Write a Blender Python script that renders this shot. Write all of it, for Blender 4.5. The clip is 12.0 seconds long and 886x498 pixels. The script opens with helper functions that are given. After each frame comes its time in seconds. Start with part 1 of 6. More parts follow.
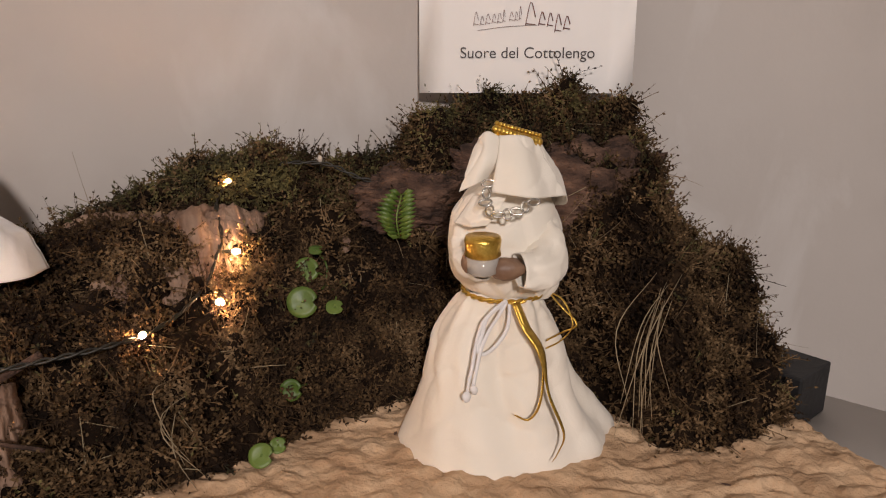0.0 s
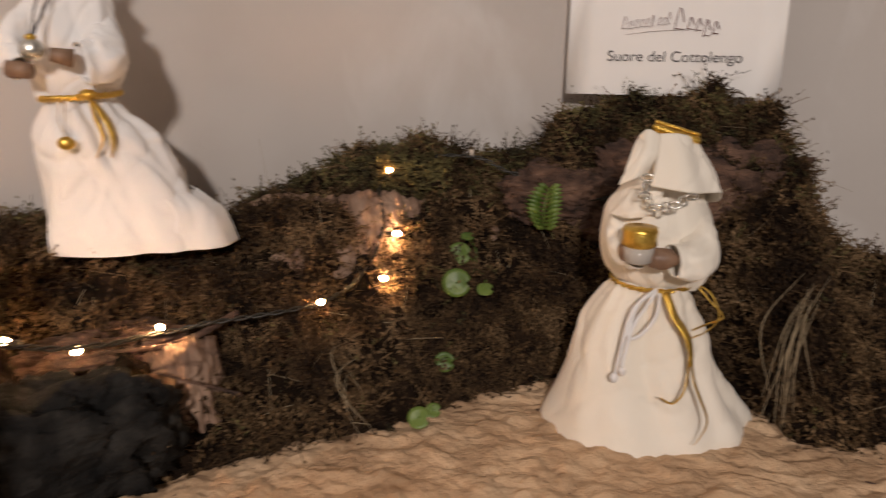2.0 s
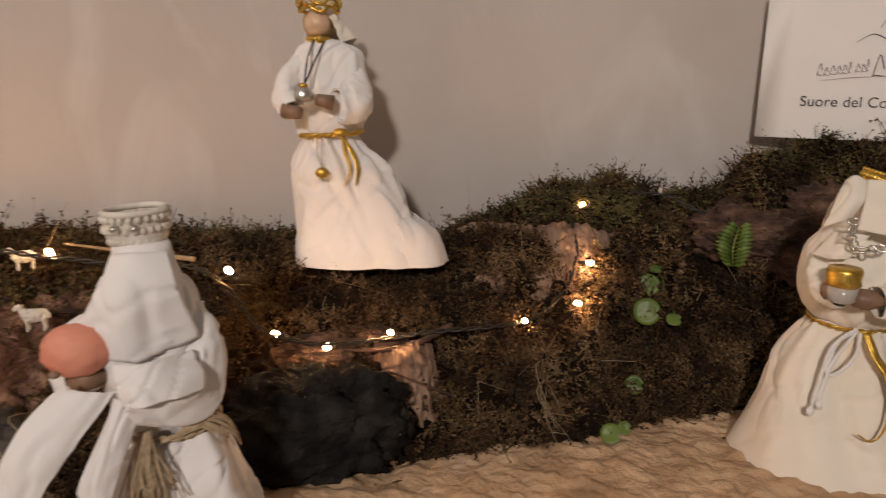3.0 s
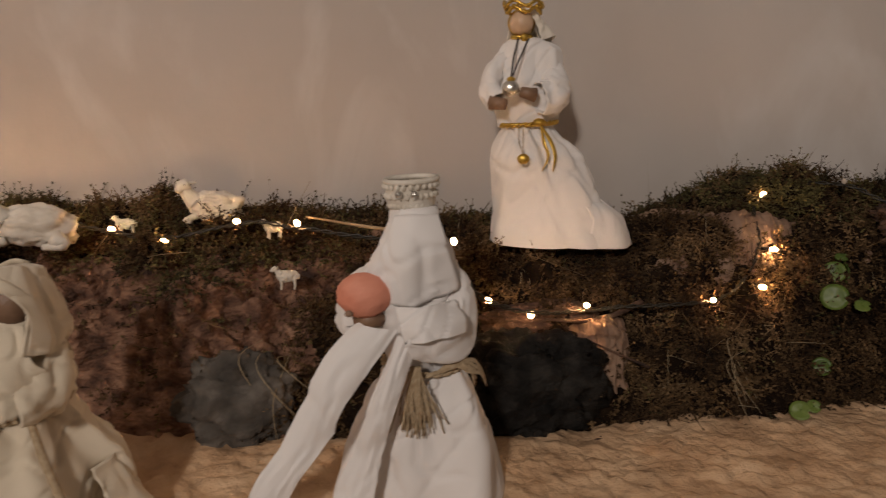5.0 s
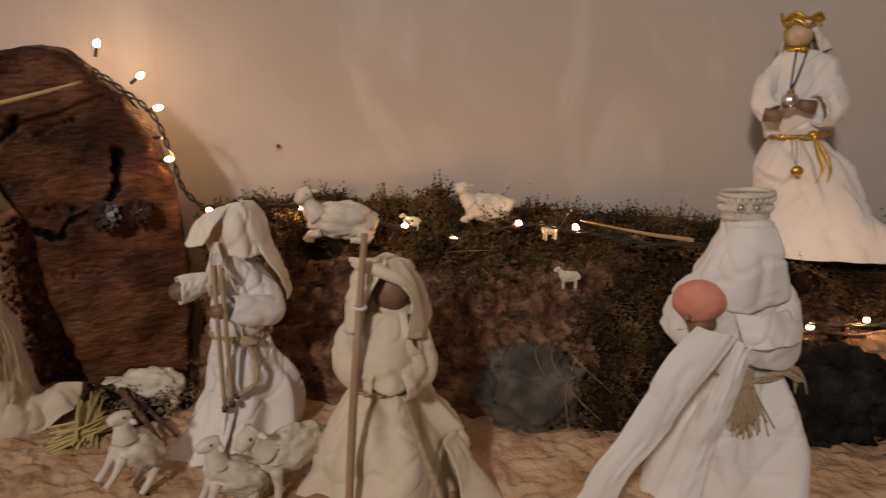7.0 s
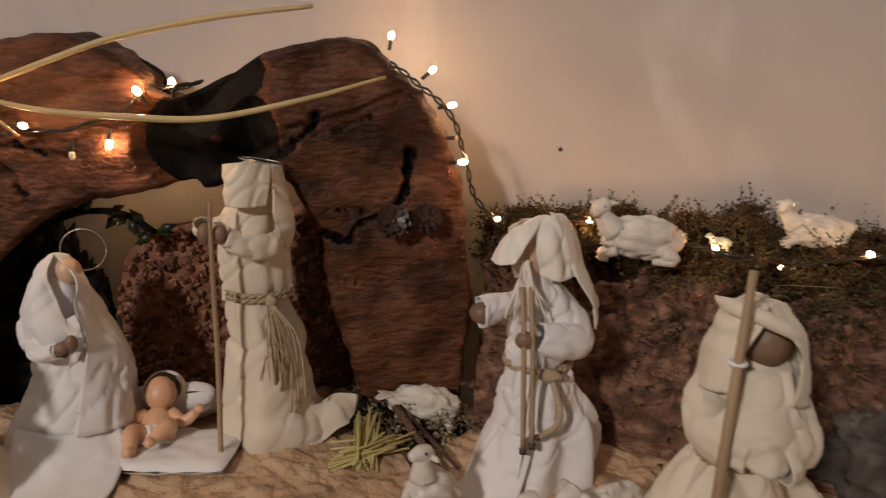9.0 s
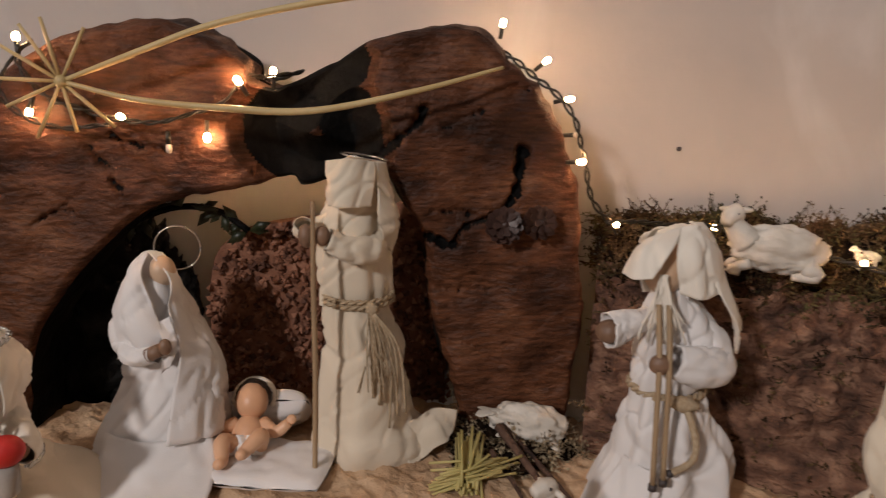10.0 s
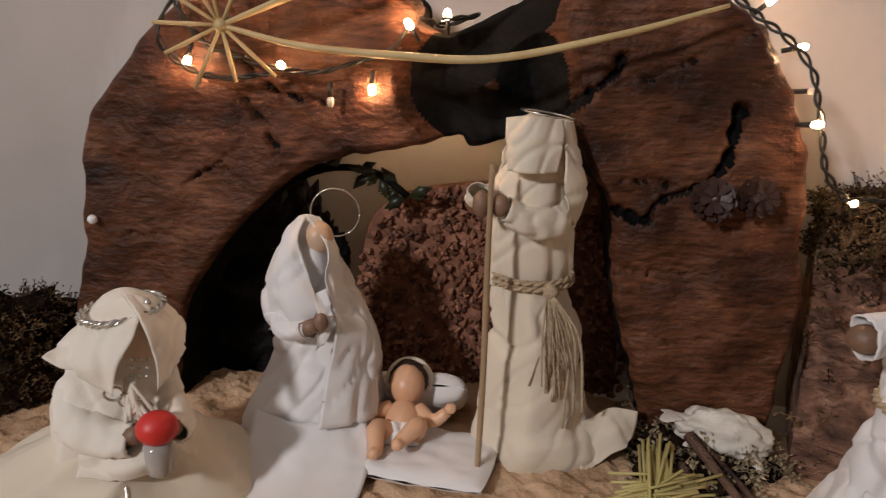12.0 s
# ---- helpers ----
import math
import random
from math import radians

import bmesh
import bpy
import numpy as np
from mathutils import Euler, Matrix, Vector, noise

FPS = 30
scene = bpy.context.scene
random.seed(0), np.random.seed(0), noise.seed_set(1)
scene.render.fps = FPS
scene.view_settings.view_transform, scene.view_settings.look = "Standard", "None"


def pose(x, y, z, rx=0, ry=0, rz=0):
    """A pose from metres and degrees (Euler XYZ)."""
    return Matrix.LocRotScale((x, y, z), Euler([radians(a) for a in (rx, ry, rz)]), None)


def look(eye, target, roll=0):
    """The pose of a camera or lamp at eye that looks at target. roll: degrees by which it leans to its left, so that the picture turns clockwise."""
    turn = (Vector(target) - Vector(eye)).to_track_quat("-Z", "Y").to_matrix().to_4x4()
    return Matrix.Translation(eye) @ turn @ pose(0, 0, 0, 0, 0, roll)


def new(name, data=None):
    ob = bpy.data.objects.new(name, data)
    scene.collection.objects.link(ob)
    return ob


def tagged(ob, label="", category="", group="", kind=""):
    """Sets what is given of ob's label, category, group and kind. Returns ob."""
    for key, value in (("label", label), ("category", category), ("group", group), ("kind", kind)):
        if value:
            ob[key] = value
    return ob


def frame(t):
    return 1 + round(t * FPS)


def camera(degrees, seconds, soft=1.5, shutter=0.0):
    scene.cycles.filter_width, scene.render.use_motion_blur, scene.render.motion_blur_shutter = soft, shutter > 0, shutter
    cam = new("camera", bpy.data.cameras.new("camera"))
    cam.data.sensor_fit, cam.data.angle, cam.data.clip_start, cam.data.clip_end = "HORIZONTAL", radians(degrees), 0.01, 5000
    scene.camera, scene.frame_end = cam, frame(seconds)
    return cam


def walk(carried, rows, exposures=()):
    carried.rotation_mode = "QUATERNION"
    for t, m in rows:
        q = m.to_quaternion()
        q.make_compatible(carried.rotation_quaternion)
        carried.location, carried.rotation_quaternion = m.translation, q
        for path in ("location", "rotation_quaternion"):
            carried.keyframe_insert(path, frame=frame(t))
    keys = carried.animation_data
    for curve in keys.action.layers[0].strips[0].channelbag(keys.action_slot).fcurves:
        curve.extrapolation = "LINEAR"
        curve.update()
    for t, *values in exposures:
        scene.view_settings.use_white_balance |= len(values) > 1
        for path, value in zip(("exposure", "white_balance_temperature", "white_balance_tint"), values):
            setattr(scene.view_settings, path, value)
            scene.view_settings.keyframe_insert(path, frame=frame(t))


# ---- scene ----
cam = camera(63.8, 12.0, 1.1, 0.5)
METRES, EYE, TILT, LEAN, TURN = 0.695, 0.29, -16.0, 0.0, 0.0
ROWS = [
    (0.0, 0.0, 0.0, 0.0, 0.0, 0.0, -0.0),
    (0.5, -0.0069, -0.0096, -0.0017, 0.26, -0.02, 0.0),
    (1.0, -0.0126, -0.02, -0.0035, 1.09, -0.03, -0.34),
    (1.5, -0.0292, -0.0376, -0.0079, 3.19, -0.04, -1.35),
    (2.0, -0.0599, -0.0648, -0.0201, 7.75, 0.03, -2.91),
    (2.5, -0.1008, -0.1164, -0.0284, 14.11, 0.4, -4.98),
    (3.0, -0.1217, -0.1714, -0.0338, 18.43, 1.67, -6.05),
    (5.0, -0.1936, -0.2911, -0.0842, 27.11, 1.01, -7.74),
    (5.5, -0.2326, -0.329, -0.0895, 29.11, 0.64, -8.37),
    (6.0, -0.2805, -0.3715, -0.093, 31.09, 0.33, -8.96),
    (6.5, -0.3254, -0.4173, -0.0991, 33.46, -0.16, -9.5),
    (7.0, -0.3424, -0.4507, -0.1097, 36.72, -0.78, -10.19),
    (7.5, -0.3805, -0.4621, -0.1168, 40.69, -1.53, -11.09),
    (9.5, -0.5844, -0.4715, -0.1195, 53.75, -4.72, -13.75),
    (10.0, -0.6267, -0.4763, -0.126, 55.98, -5.52, -14.32),
    (10.5, -0.67, -0.4794, -0.1293, 59.42, -6.81, -14.98),
    (11.0, -0.7083, -0.4743, -0.1388, 62.4, -8.19, -15.2),
    (11.5, -0.7317, -0.4691, -0.1441, 63.95, -9.42, -15.23),
    (12.0, -0.7412, -0.4756, -0.1492, 65.9, -10.59, -15.35),
]
walk(cam, [(t, pose(0, 0, EYE, TILT, LEAN, TURN) @ pose(METRES * x, METRES * y, METRES * z, 90 + pitch, roll, yaw)) for t, x, y, z, yaw, pitch, roll in ROWS],
     [(0.0, -0.25, 5950, 11), (2.0, -0.4, 6050, 10), (3.2, -0.7, 6200, 10), (4.8, -1.1, 6350, 10), (5.5, -1.25, 6350, 10), (7.5, -1.22, 6300, 10), (9.5, -1.03, 5950, 10), (12.0, -0.88, 5550, 8)])

# ---- room light ----
world = bpy.data.worlds.new("room_air")
scene.world = world
world.use_nodes = True
world.node_tree.nodes["Background"].inputs[0].default_value = (1.0, 0.86, 0.72, 1)
world.node_tree.nodes["Background"].inputs[1].default_value = 0.006


def lamp(name, eye, target, watts, size, colour):
    data = bpy.data.lights.new(name, "AREA")
    data.shape, data.size, data.energy, data.color = "DISK", size, watts, colour
    ob = new(name, data)
    ob.matrix_world = look(eye, target)
    return ob


lamp("room_lamp", (0.25, -2.3, 1.35), (-0.4, 0.3, 0.1), 74, 0.22, (1.0, 0.85, 0.73))
# Weak fill from above, added to lift the shadows; not a known fixture
lamp("overhead_fill", (-0.6, -1.2, 1.95), (-0.6, -0.6, 0.0), 4, 0.5, (1.0, 0.86, 0.75))


# ---- materials ----
def material(name, colours, scale=20.0, rough=0.8, bump=0.3, bump_scale=None, stretch=(1, 1, 1), metal=0.0,
             detail=8.0, per_island=False, per_object=False, dist=0.01, sheen=0.0, positions=None, saw=False, patches=None, spec=0.5, vary=0.4, gain=0.7):
    """Noise-coloured surface; colours runs from dark to light."""
    m = bpy.data.materials.new(name)
    m.use_nodes = True
    nt = m.node_tree
    b = nt.nodes["Principled BSDF"]
    co = nt.nodes.new("ShaderNodeTexCoord")
    mp = nt.nodes.new("ShaderNodeMapping")
    mp.inputs["Scale"].default_value = stretch
    nt.links.new(co.outputs["Object"], mp.inputs[0])
    no = nt.nodes.new("ShaderNodeTexNoise")
    no.inputs["Scale"].default_value, no.inputs["Detail"].default_value = scale, detail
    nt.links.new(mp.outputs[0], no.inputs[0])
    ramp = nt.nodes.new("ShaderNodeValToRGB")
    n = len(colours)
    while len(ramp.color_ramp.elements) < n:
        ramp.color_ramp.elements.new(0.5)
    for i, c in enumerate(colours):
        ramp.color_ramp.elements[i].position = positions[i] if positions else (0.5 if n == 1 else 0.3 + 0.4 * i / (n - 1))
        ramp.color_ramp.elements[i].color = (*c, 1)
    if per_island or per_object:
        src = nt.nodes.new("ShaderNodeNewGeometry" if per_island else "ShaderNodeObjectInfo")
        mix = nt.nodes.new("ShaderNodeMath")
        mix.operation = "MULTIPLY_ADD"
        nt.links.new(src.outputs["Random Per Island" if per_island else "Random"], mix.inputs[0])
        mix.inputs[1].default_value = vary
        off = nt.nodes.new("ShaderNodeMath")
        off.operation = "MULTIPLY_ADD"
        nt.links.new(no.outputs["Fac"], off.inputs[0])
        off.inputs[1].default_value, off.inputs[2].default_value = gain, 0.5 - 0.5 * gain - 0.5 * vary
        nt.links.new(off.outputs[0], mix.inputs[2])
        nt.links.new(mix.outputs[0], ramp.inputs[0])
    else:
        nt.links.new(no.outputs["Fac"], ramp.inputs[0])
    colour = ramp.outputs[0]
    if saw:
        # fine saw marks across the face
        ms = nt.nodes.new("ShaderNodeMapping")
        ms.inputs["Scale"].default_value = (13, 13, 75)
        nt.links.new(co.outputs["Object"], ms.inputs[0])
        ns = nt.nodes.new("ShaderNodeTexNoise")
        ns.inputs["Scale"].default_value, ns.inputs["Detail"].default_value = 5, 8
        nt.links.new(ms.outputs[0], ns.inputs[0])
        rs = nt.nodes.new("ShaderNodeMapRange")
        rs.inputs["From Min"].default_value, rs.inputs["From Max"].default_value = 0.3, 0.7
        rs.inputs["To Min"].default_value, rs.inputs["To Max"].default_value = 0.50, 1.34
        nt.links.new(ns.outputs["Fac"], rs.inputs["Value"])
        mx = nt.nodes.new("ShaderNodeMix")
        mx.data_type, mx.blend_type = "RGBA", "MULTIPLY"
        mx.inputs["Factor"].default_value = 1.0
        nt.links.new(colour, mx.inputs["A"])
        nt.links.new(rs.outputs[0], mx.inputs["B"])
        colour = mx.outputs["Result"]
    if patches:
        # worn paler patches and streaks
        mq = nt.nodes.new("ShaderNodeMapping")
        mq.inputs["Scale"].default_value = (1, 1, 0.45)
        nt.links.new(co.outputs["Object"], mq.inputs[0])
        nq = nt.nodes.new("ShaderNodeTexNoise")
        nq.inputs["Scale"].default_value, nq.inputs["Detail"].default_value = 9, 10
        nq.inputs["Distortion"].default_value = 0.6
        nt.links.new(mq.outputs[0], nq.inputs[0])
        rq = nt.nodes.new("ShaderNodeMapRange")
        rq.inputs["From Min"].default_value, rq.inputs["From Max"].default_value = 0.56, 0.75
        nt.links.new(nq.outputs["Fac"], rq.inputs["Value"])
        mx = nt.nodes.new("ShaderNodeMix")
        mx.data_type = "RGBA"
        nt.links.new(rq.outputs[0], mx.inputs["Factor"])
        nt.links.new(colour, mx.inputs["A"])
        mx.inputs["B"].default_value = (*patches, 1)
        colour = mx.outputs["Result"]
    nt.links.new(colour, b.inputs["Base Color"])
    b.inputs["Roughness"].default_value, b.inputs["Metallic"].default_value = rough, metal
    b.inputs["Specular IOR Level"].default_value = spec
    if sheen:
        b.inputs["Sheen Weight"].default_value = sheen
    if bump:
        n2 = nt.nodes.new("ShaderNodeTexNoise")
        n2.inputs["Scale"].default_value, n2.inputs["Detail"].default_value = bump_scale or scale * 4, 6
        nt.links.new(mp.outputs[0], n2.inputs[0])
        bp = nt.nodes.new("ShaderNodeBump")
        bp.inputs["Strength"].default_value, bp.inputs["Distance"].default_value = bump, dist
        nt.links.new(n2.outputs["Fac"], bp.inputs["Height"])
        nt.links.new(bp.outputs[0], b.inputs["Normal"])
    return m


def glow(name, colour, strength):
    m = bpy.data.materials.new(name)
    m.use_nodes = True
    b = m.node_tree.nodes["Principled BSDF"]
    b.inputs["Base Color"].default_value = (0.9, 0.85, 0.75, 1)
    b.inputs["Emission Color"].default_value = (*colour, 1)
    b.inputs["Emission Strength"].default_value = strength
    return m


PLASTER = material("plaster", [(0.40, 0.36, 0.33), (0.50, 0.46, 0.43), (0.54, 0.50, 0.47)], 2.6, 0.85, 0.2, 45, dist=0.004, patches=(0.62, 0.595, 0.575))
ROOMPAINT = material("room_paint", [(0.34, 0.31, 0.28), (0.42, 0.39, 0.36)], 1.5, 0.9, 0.05, 40)
TABLECLOTH = material("tablecloth", [(0.62, 0.60, 0.58), (0.72, 0.70, 0.68)], 6, 0.9, 0.1, 300, dist=0.001)
SAND = material("sand_paper", [(0.34, 0.215, 0.12), (0.52, 0.35, 0.21), (0.64, 0.46, 0.295)], 26, 0.9, 0.8, 110, dist=0.006)
# Shell under the moss: shade between the shoots, put in as near-black colour
MOSSBASE = material("shaded_moss_base", [(0.004, 0.0025, 0.0015), (0.012, 0.007, 0.004), (0.030, 0.018, 0.010)], 60, 0.95, 0.9, 160, dist=0.006, spec=0.1)
MOSS = material("dry_moss", [(0.010, 0.0055, 0.003), (0.040, 0.023, 0.011), (0.095, 0.058, 0.026), (0.235, 0.155, 0.082)], 22, 0.9, 0, per_island=True,
                positions=[0.24, 0.40, 0.57, 0.76], spec=0.2, vary=0.24, gain=1.25)
GREENMOSS = material("green_moss", [(0.018, 0.015, 0.004), (0.070, 0.058, 0.016), (0.175, 0.145, 0.05)], 22, 0.9, 0, per_island=True, vary=0.24, gain=1.1)
DRYGRASS = material("dry_grass", [(0.12, 0.085, 0.045), (0.26, 0.20, 0.12), (0.36, 0.30, 0.19)], 30, 0.8, 0, per_island=True)
BARK = material("tan_bark", [(0.07, 0.04, 0.026), (0.22, 0.135, 0.09), (0.36, 0.245, 0.17)], 38, 0.85, 1.0, 90, stretch=(1, 0.6, 0.35), dist=0.008, detail=12)
DARKBARK = material("brown_bark", [(0.022, 0.011, 0.007), (0.085, 0.045, 0.029), (0.20, 0.115, 0.075)], 42, 0.85, 1.0, 110, stretch=(1, 1, 1.8), dist=0.008, detail=12)
REDBARK = material("reddish_bark", [(0.035, 0.016, 0.010), (0.17, 0.085, 0.052), (0.38, 0.22, 0.14)], 46, 0.85, 1.0, 120, stretch=(1, 1, 1.6), dist=0.008, detail=12)
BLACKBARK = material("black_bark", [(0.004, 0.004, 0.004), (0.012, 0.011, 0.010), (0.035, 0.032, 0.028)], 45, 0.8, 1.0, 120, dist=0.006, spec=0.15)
STONE = material("grey_stone", [(0.03, 0.026, 0.022), (0.075, 0.066, 0.056), (0.17, 0.15, 0.13)], 40, 0.85, 0.8, 110, dist=0.004)
LOGFACE = material("log_face", [(0.012, 0.005, 0.003), (0.056, 0.021, 0.010), (0.118, 0.046, 0.021), (0.22, 0.098, 0.048)], 17, 0.5, 0.9, 110, stretch=(1, 1, 1.7), dist=0.004, detail=14, saw=True, spec=0.2, positions=[0.25, 0.42, 0.58, 0.78])
# Charred top valley; in cracks and hollow, shade put into the colour
CHARSHADE = material("charred_shaded_wood", [(0.002, 0.002, 0.002), (0.006, 0.0055, 0.005), (0.016, 0.014, 0.012)], 30, 0.75, 0.8, 90, dist=0.004, spec=0.1)
CUTWOOD = material("cut_wood", [(0.20, 0.12, 0.07), (0.34, 0.23, 0.14)], 25, 0.7, 0.5, 80, stretch=(1, 1, 3), dist=0.002)
WHITECLOTH = material("white_cotton", [(0.74, 0.72, 0.71), (0.82, 0.80, 0.79)], 12, 0.85, 0.25, 900, dist=0.0006, sheen=0.2)
CREAM = material("cream_cotton", [(0.66, 0.58, 0.45), (0.74, 0.66, 0.53)], 12, 0.85, 0.25, 900, dist=0.0006, sheen=0.2)
IVORY = material("ivory_cotton", [(0.76, 0.70, 0.60), (0.84, 0.79, 0.70)], 12, 0.85, 0.25, 900, dist=0.0006, sheen=0.2)
SKIN = material("brown_wood_skin", [(0.16, 0.09, 0.055), (0.26, 0.16, 0.10)], 60, 0.5, 0.1)
BEAD = material("pale_wood_bead", [(0.55, 0.38, 0.25), (0.66, 0.48, 0.33)], 40, 0.4, 0.05)
BABYSKIN = material("painted_skin", [(0.66, 0.38, 0.22), (0.76, 0.47, 0.29)], 30, 0.4, 0.05)
HAIR = material("painted_hair", [(0.02, 0.012, 0.008), (0.05, 0.03, 0.02)], 90, 0.5, 0.5)
GOLD = material("gold_ribbon", [(0.55, 0.33, 0.05), (0.80, 0.55, 0.12)], 300, 0.28, 0.4, 700, metal=0.9, dist=0.001)
SILVER = material("silver_chain", [(0.55, 0.53, 0.48), (0.75, 0.73, 0.68)], 200, 0.25, 0.1, metal=0.9)
TWINE = material("twine", [(0.34, 0.25, 0.15), (0.50, 0.40, 0.27)], 400, 0.9, 0.6, 900, dist=0.001)
STRAW = material("straw", [(0.42, 0.30, 0.12), (0.58, 0.45, 0.22)], 40, 0.5, 0.2, 300, per_island=True, dist=0.001)
GREENSTRAW = material("green_straw", [(0.25, 0.24, 0.06), (0.46, 0.40, 0.14), (0.55, 0.46, 0.20)], 30, 0.6, 0.1, 300, per_island=True, dist=0.001)
STICK = material("peeled_stick", [(0.30, 0.20, 0.11), (0.44, 0.32, 0.19)], 60, 0.6, 0.3, 200, stretch=(1, 1, 0.2), dist=0.002)
ORANGE = material("orange_clay", [(0.62, 0.22, 0.14), (0.74, 0.32, 0.22)], 50, 0.7, 0.4, 200, dist=0.002)
RED = material("red_clay", [(0.50, 0.02, 0.015), (0.66, 0.04, 0.03)], 60, 0.45, 0.3, 200, dist=0.001)
SHEEPPAINT = material("white_painted_resin", [(0.55, 0.50, 0.42), (0.76, 0.72, 0.65)], 60, 0.6, 0.5, 220, dist=0.002)
LEAF = material("green_leaf", [(0.055, 0.10, 0.012), (0.13, 0.19, 0.035)], 60, 0.45, 0.2, 150, dist=0.001, per_object=True)
DARKLEAF = material("dark_leaf", [(0.010, 0.014, 0.006), (0.03, 0.038, 0.014)], 60, 0.4, 0)
PAPER = material("white_paper", [(0.76, 0.74, 0.72), (0.80, 0.78, 0.76)], 10, 0.6, 0.02)
INK = material("dark_ink", [(0.05, 0.04, 0.04), (0.06, 0.05, 0.05)], 10, 0.6, 0)
BROWNINK = material("brown_ink", [(0.16, 0.05, 0.04), (0.18, 0.06, 0.05)], 10, 0.6, 0)
CABLE = material("dark_green_cable", [(0.010, 0.008, 0.005), (0.020, 0.017, 0.010)], 100, 0.45, 0.1)
BULB = glow("warm_bulb", (1.0, 0.53, 0.23), 480)
DEADBULB = material("unlit_bulb", [(0.6, 0.5, 0.4), (0.7, 0.6, 0.5)], 50, 0.2, 0)
BLACKBOX = material("black_card", [(0.010, 0.010, 0.011), (0.018, 0.018, 0.02)], 40, 0.6, 0.1)
CORK = material("brown_cork", [(0.09, 0.036, 0.020), (0.22, 0.095, 0.052), (0.36, 0.17, 0.10)], 60, 0.8, 0.6, 200, per_island=True, dist=0.002)
CONE = material("pine_cone_scale", [(0.02, 0.010, 0.008), (0.07, 0.035, 0.026)], 60, 0.4, 0.4, 200, per_island=True, dist=0.001)
GREYGLASS = material("cloudy_grey_glass", [(0.36, 0.33, 0.30), (0.48, 0.45, 0.41)], 60, 0.15, 0.1, 200, dist=0.001)
PIN = material("white_pin", [(0.8, 0.8, 0.8), (0.85, 0.85, 0.85)], 10, 0.4, 0)


# ---- mesh helpers ----
class Acc:
    """Collects the faces of one mesh, with a material for each piece."""

    def __init__(self):
        self.v, self.f, self.m, self.mats, self.n = [], [], [], [], 0

    def add(self, verts, faces, mat):
        if mat not in self.mats:
            self.mats.append(mat)
        k = self.mats.index(mat)
        verts = np.asarray(verts, float)
        self.v.append(verts)
        self.f += [tuple(i + self.n for i in f) for f in faces]
        self.m += [k] * len(faces)
        self.n += len(verts)
        return self

    def mesh(self, name, smooth=True):
        me = bpy.data.meshes.new(name)
        me.from_pydata(np.concatenate(self.v).tolist(), [], self.f)
        for m in self.mats:
            me.materials.append(m)
        me.polygons.foreach_set("material_index", self.m)
        me.polygons.foreach_set("use_smooth", [smooth] * len(me.polygons))
        me.update()
        return me


def thing(name, acc, label, category, m=None, group="", kind="", smooth=True):
    ob = new(name, acc.mesh(name, smooth) if acc else None)
    if m is not None:
        ob.matrix_world = m
    return tagged(ob, label, category, group, kind)


def part(name, acc, parent, label="", smooth=True, m=None, kind=""):
    ob = new(name, acc.mesh(name, smooth) if isinstance(acc, Acc) else acc)
    ob.parent = parent
    if m is not None:
        ob.matrix_basis = m
    return tagged(ob, label, kind=kind)


def spline(points, n):
    """n points on a smooth curve through the given ones."""
    p = np.asarray(points, float)
    d = np.r_[0, np.cumsum(np.linalg.norm(np.diff(p, axis=0), axis=1) + 1e-9)]
    q = np.vstack([2 * p[0] - p[1], p, 2 * p[-1] - p[-2]])
    out = []
    for s in np.linspace(0, d[-1], n):
        i = min(int(np.searchsorted(d, s, "right")) - 1, len(p) - 2)
        t = (s - d[i]) / (d[i + 1] - d[i])
        a, b, c, e = q[i], q[i + 1], q[i + 2], q[i + 3]
        out.append(0.5 * (2 * b + (c - a) * t + (2 * a - 5 * b + 4 * c - e) * t * t + (3 * b - a - 3 * c + e) * t ** 3))
    return np.array(out)


def ring_faces(rows, cols, closed=True, caps=False):
    faces = []
    for i in range(rows - 1):
        for j in range(cols if closed else cols - 1):
            k = (j + 1) % cols
            faces.append((i * cols + j, i * cols + k, (i + 1) * cols + k, (i + 1) * cols + j))
    if caps:
        faces += [tuple(range(cols))[::-1], tuple((rows - 1) * cols + j for j in range(cols))]
    return faces


def tube(acc, path, radius, mat, n=8, smooth=0, flat=1.0):
    """A rod or band along a path; radius one number or one for each point."""
    p = spline(path, smooth) if smooth else np.asarray(path, float)
    r = np.interp(np.linspace(0, 1, len(p)), np.linspace(0, 1, np.size(radius)), np.atleast_1d(radius))
    tan = np.gradient(p, axis=0)
    tan /= np.linalg.norm(tan, axis=1)[:, None] + 1e-12
    up = np.array([0, 0, 1.0]) if abs(tan[0][2]) < 0.9 else np.array([1.0, 0, 0])
    verts = []
    for i in range(len(p)):
        a = np.cross(tan[i], up)
        a /= np.linalg.norm(a) + 1e-12
        b = np.cross(a, tan[i])
        up = b
        for j in range(n):
            w = 2 * math.pi * j / n
            verts.append(p[i] + r[i] * (a * math.cos(w) + flat * b * math.sin(w)))
    acc.add(verts, ring_faces(len(p), n, True, True), mat)
    return acc


def ball(acc, c, r, mat, rows=10, cols=14, lump=0.0, seed=0.0):
    r = np.array(r if np.size(r) == 3 else (r, r, r), float)
    verts = []
    for i in range(rows + 1):
        for j in range(cols):
            a, w = math.pi * (i + 0.001) / (rows + 0.002), 2 * math.pi * j / cols
            d = Vector((math.sin(a) * math.cos(w), math.sin(a) * math.sin(w), math.cos(a)))
            k = 1 + lump * noise.noise(d * 2.5 + Vector((seed, seed * 1.7, 0)))
            verts.append(np.array(c) + r * np.array(d) * k)
    acc.add(verts, [f[::-1] for f in ring_faces(rows + 1, cols)], mat)
    return acc


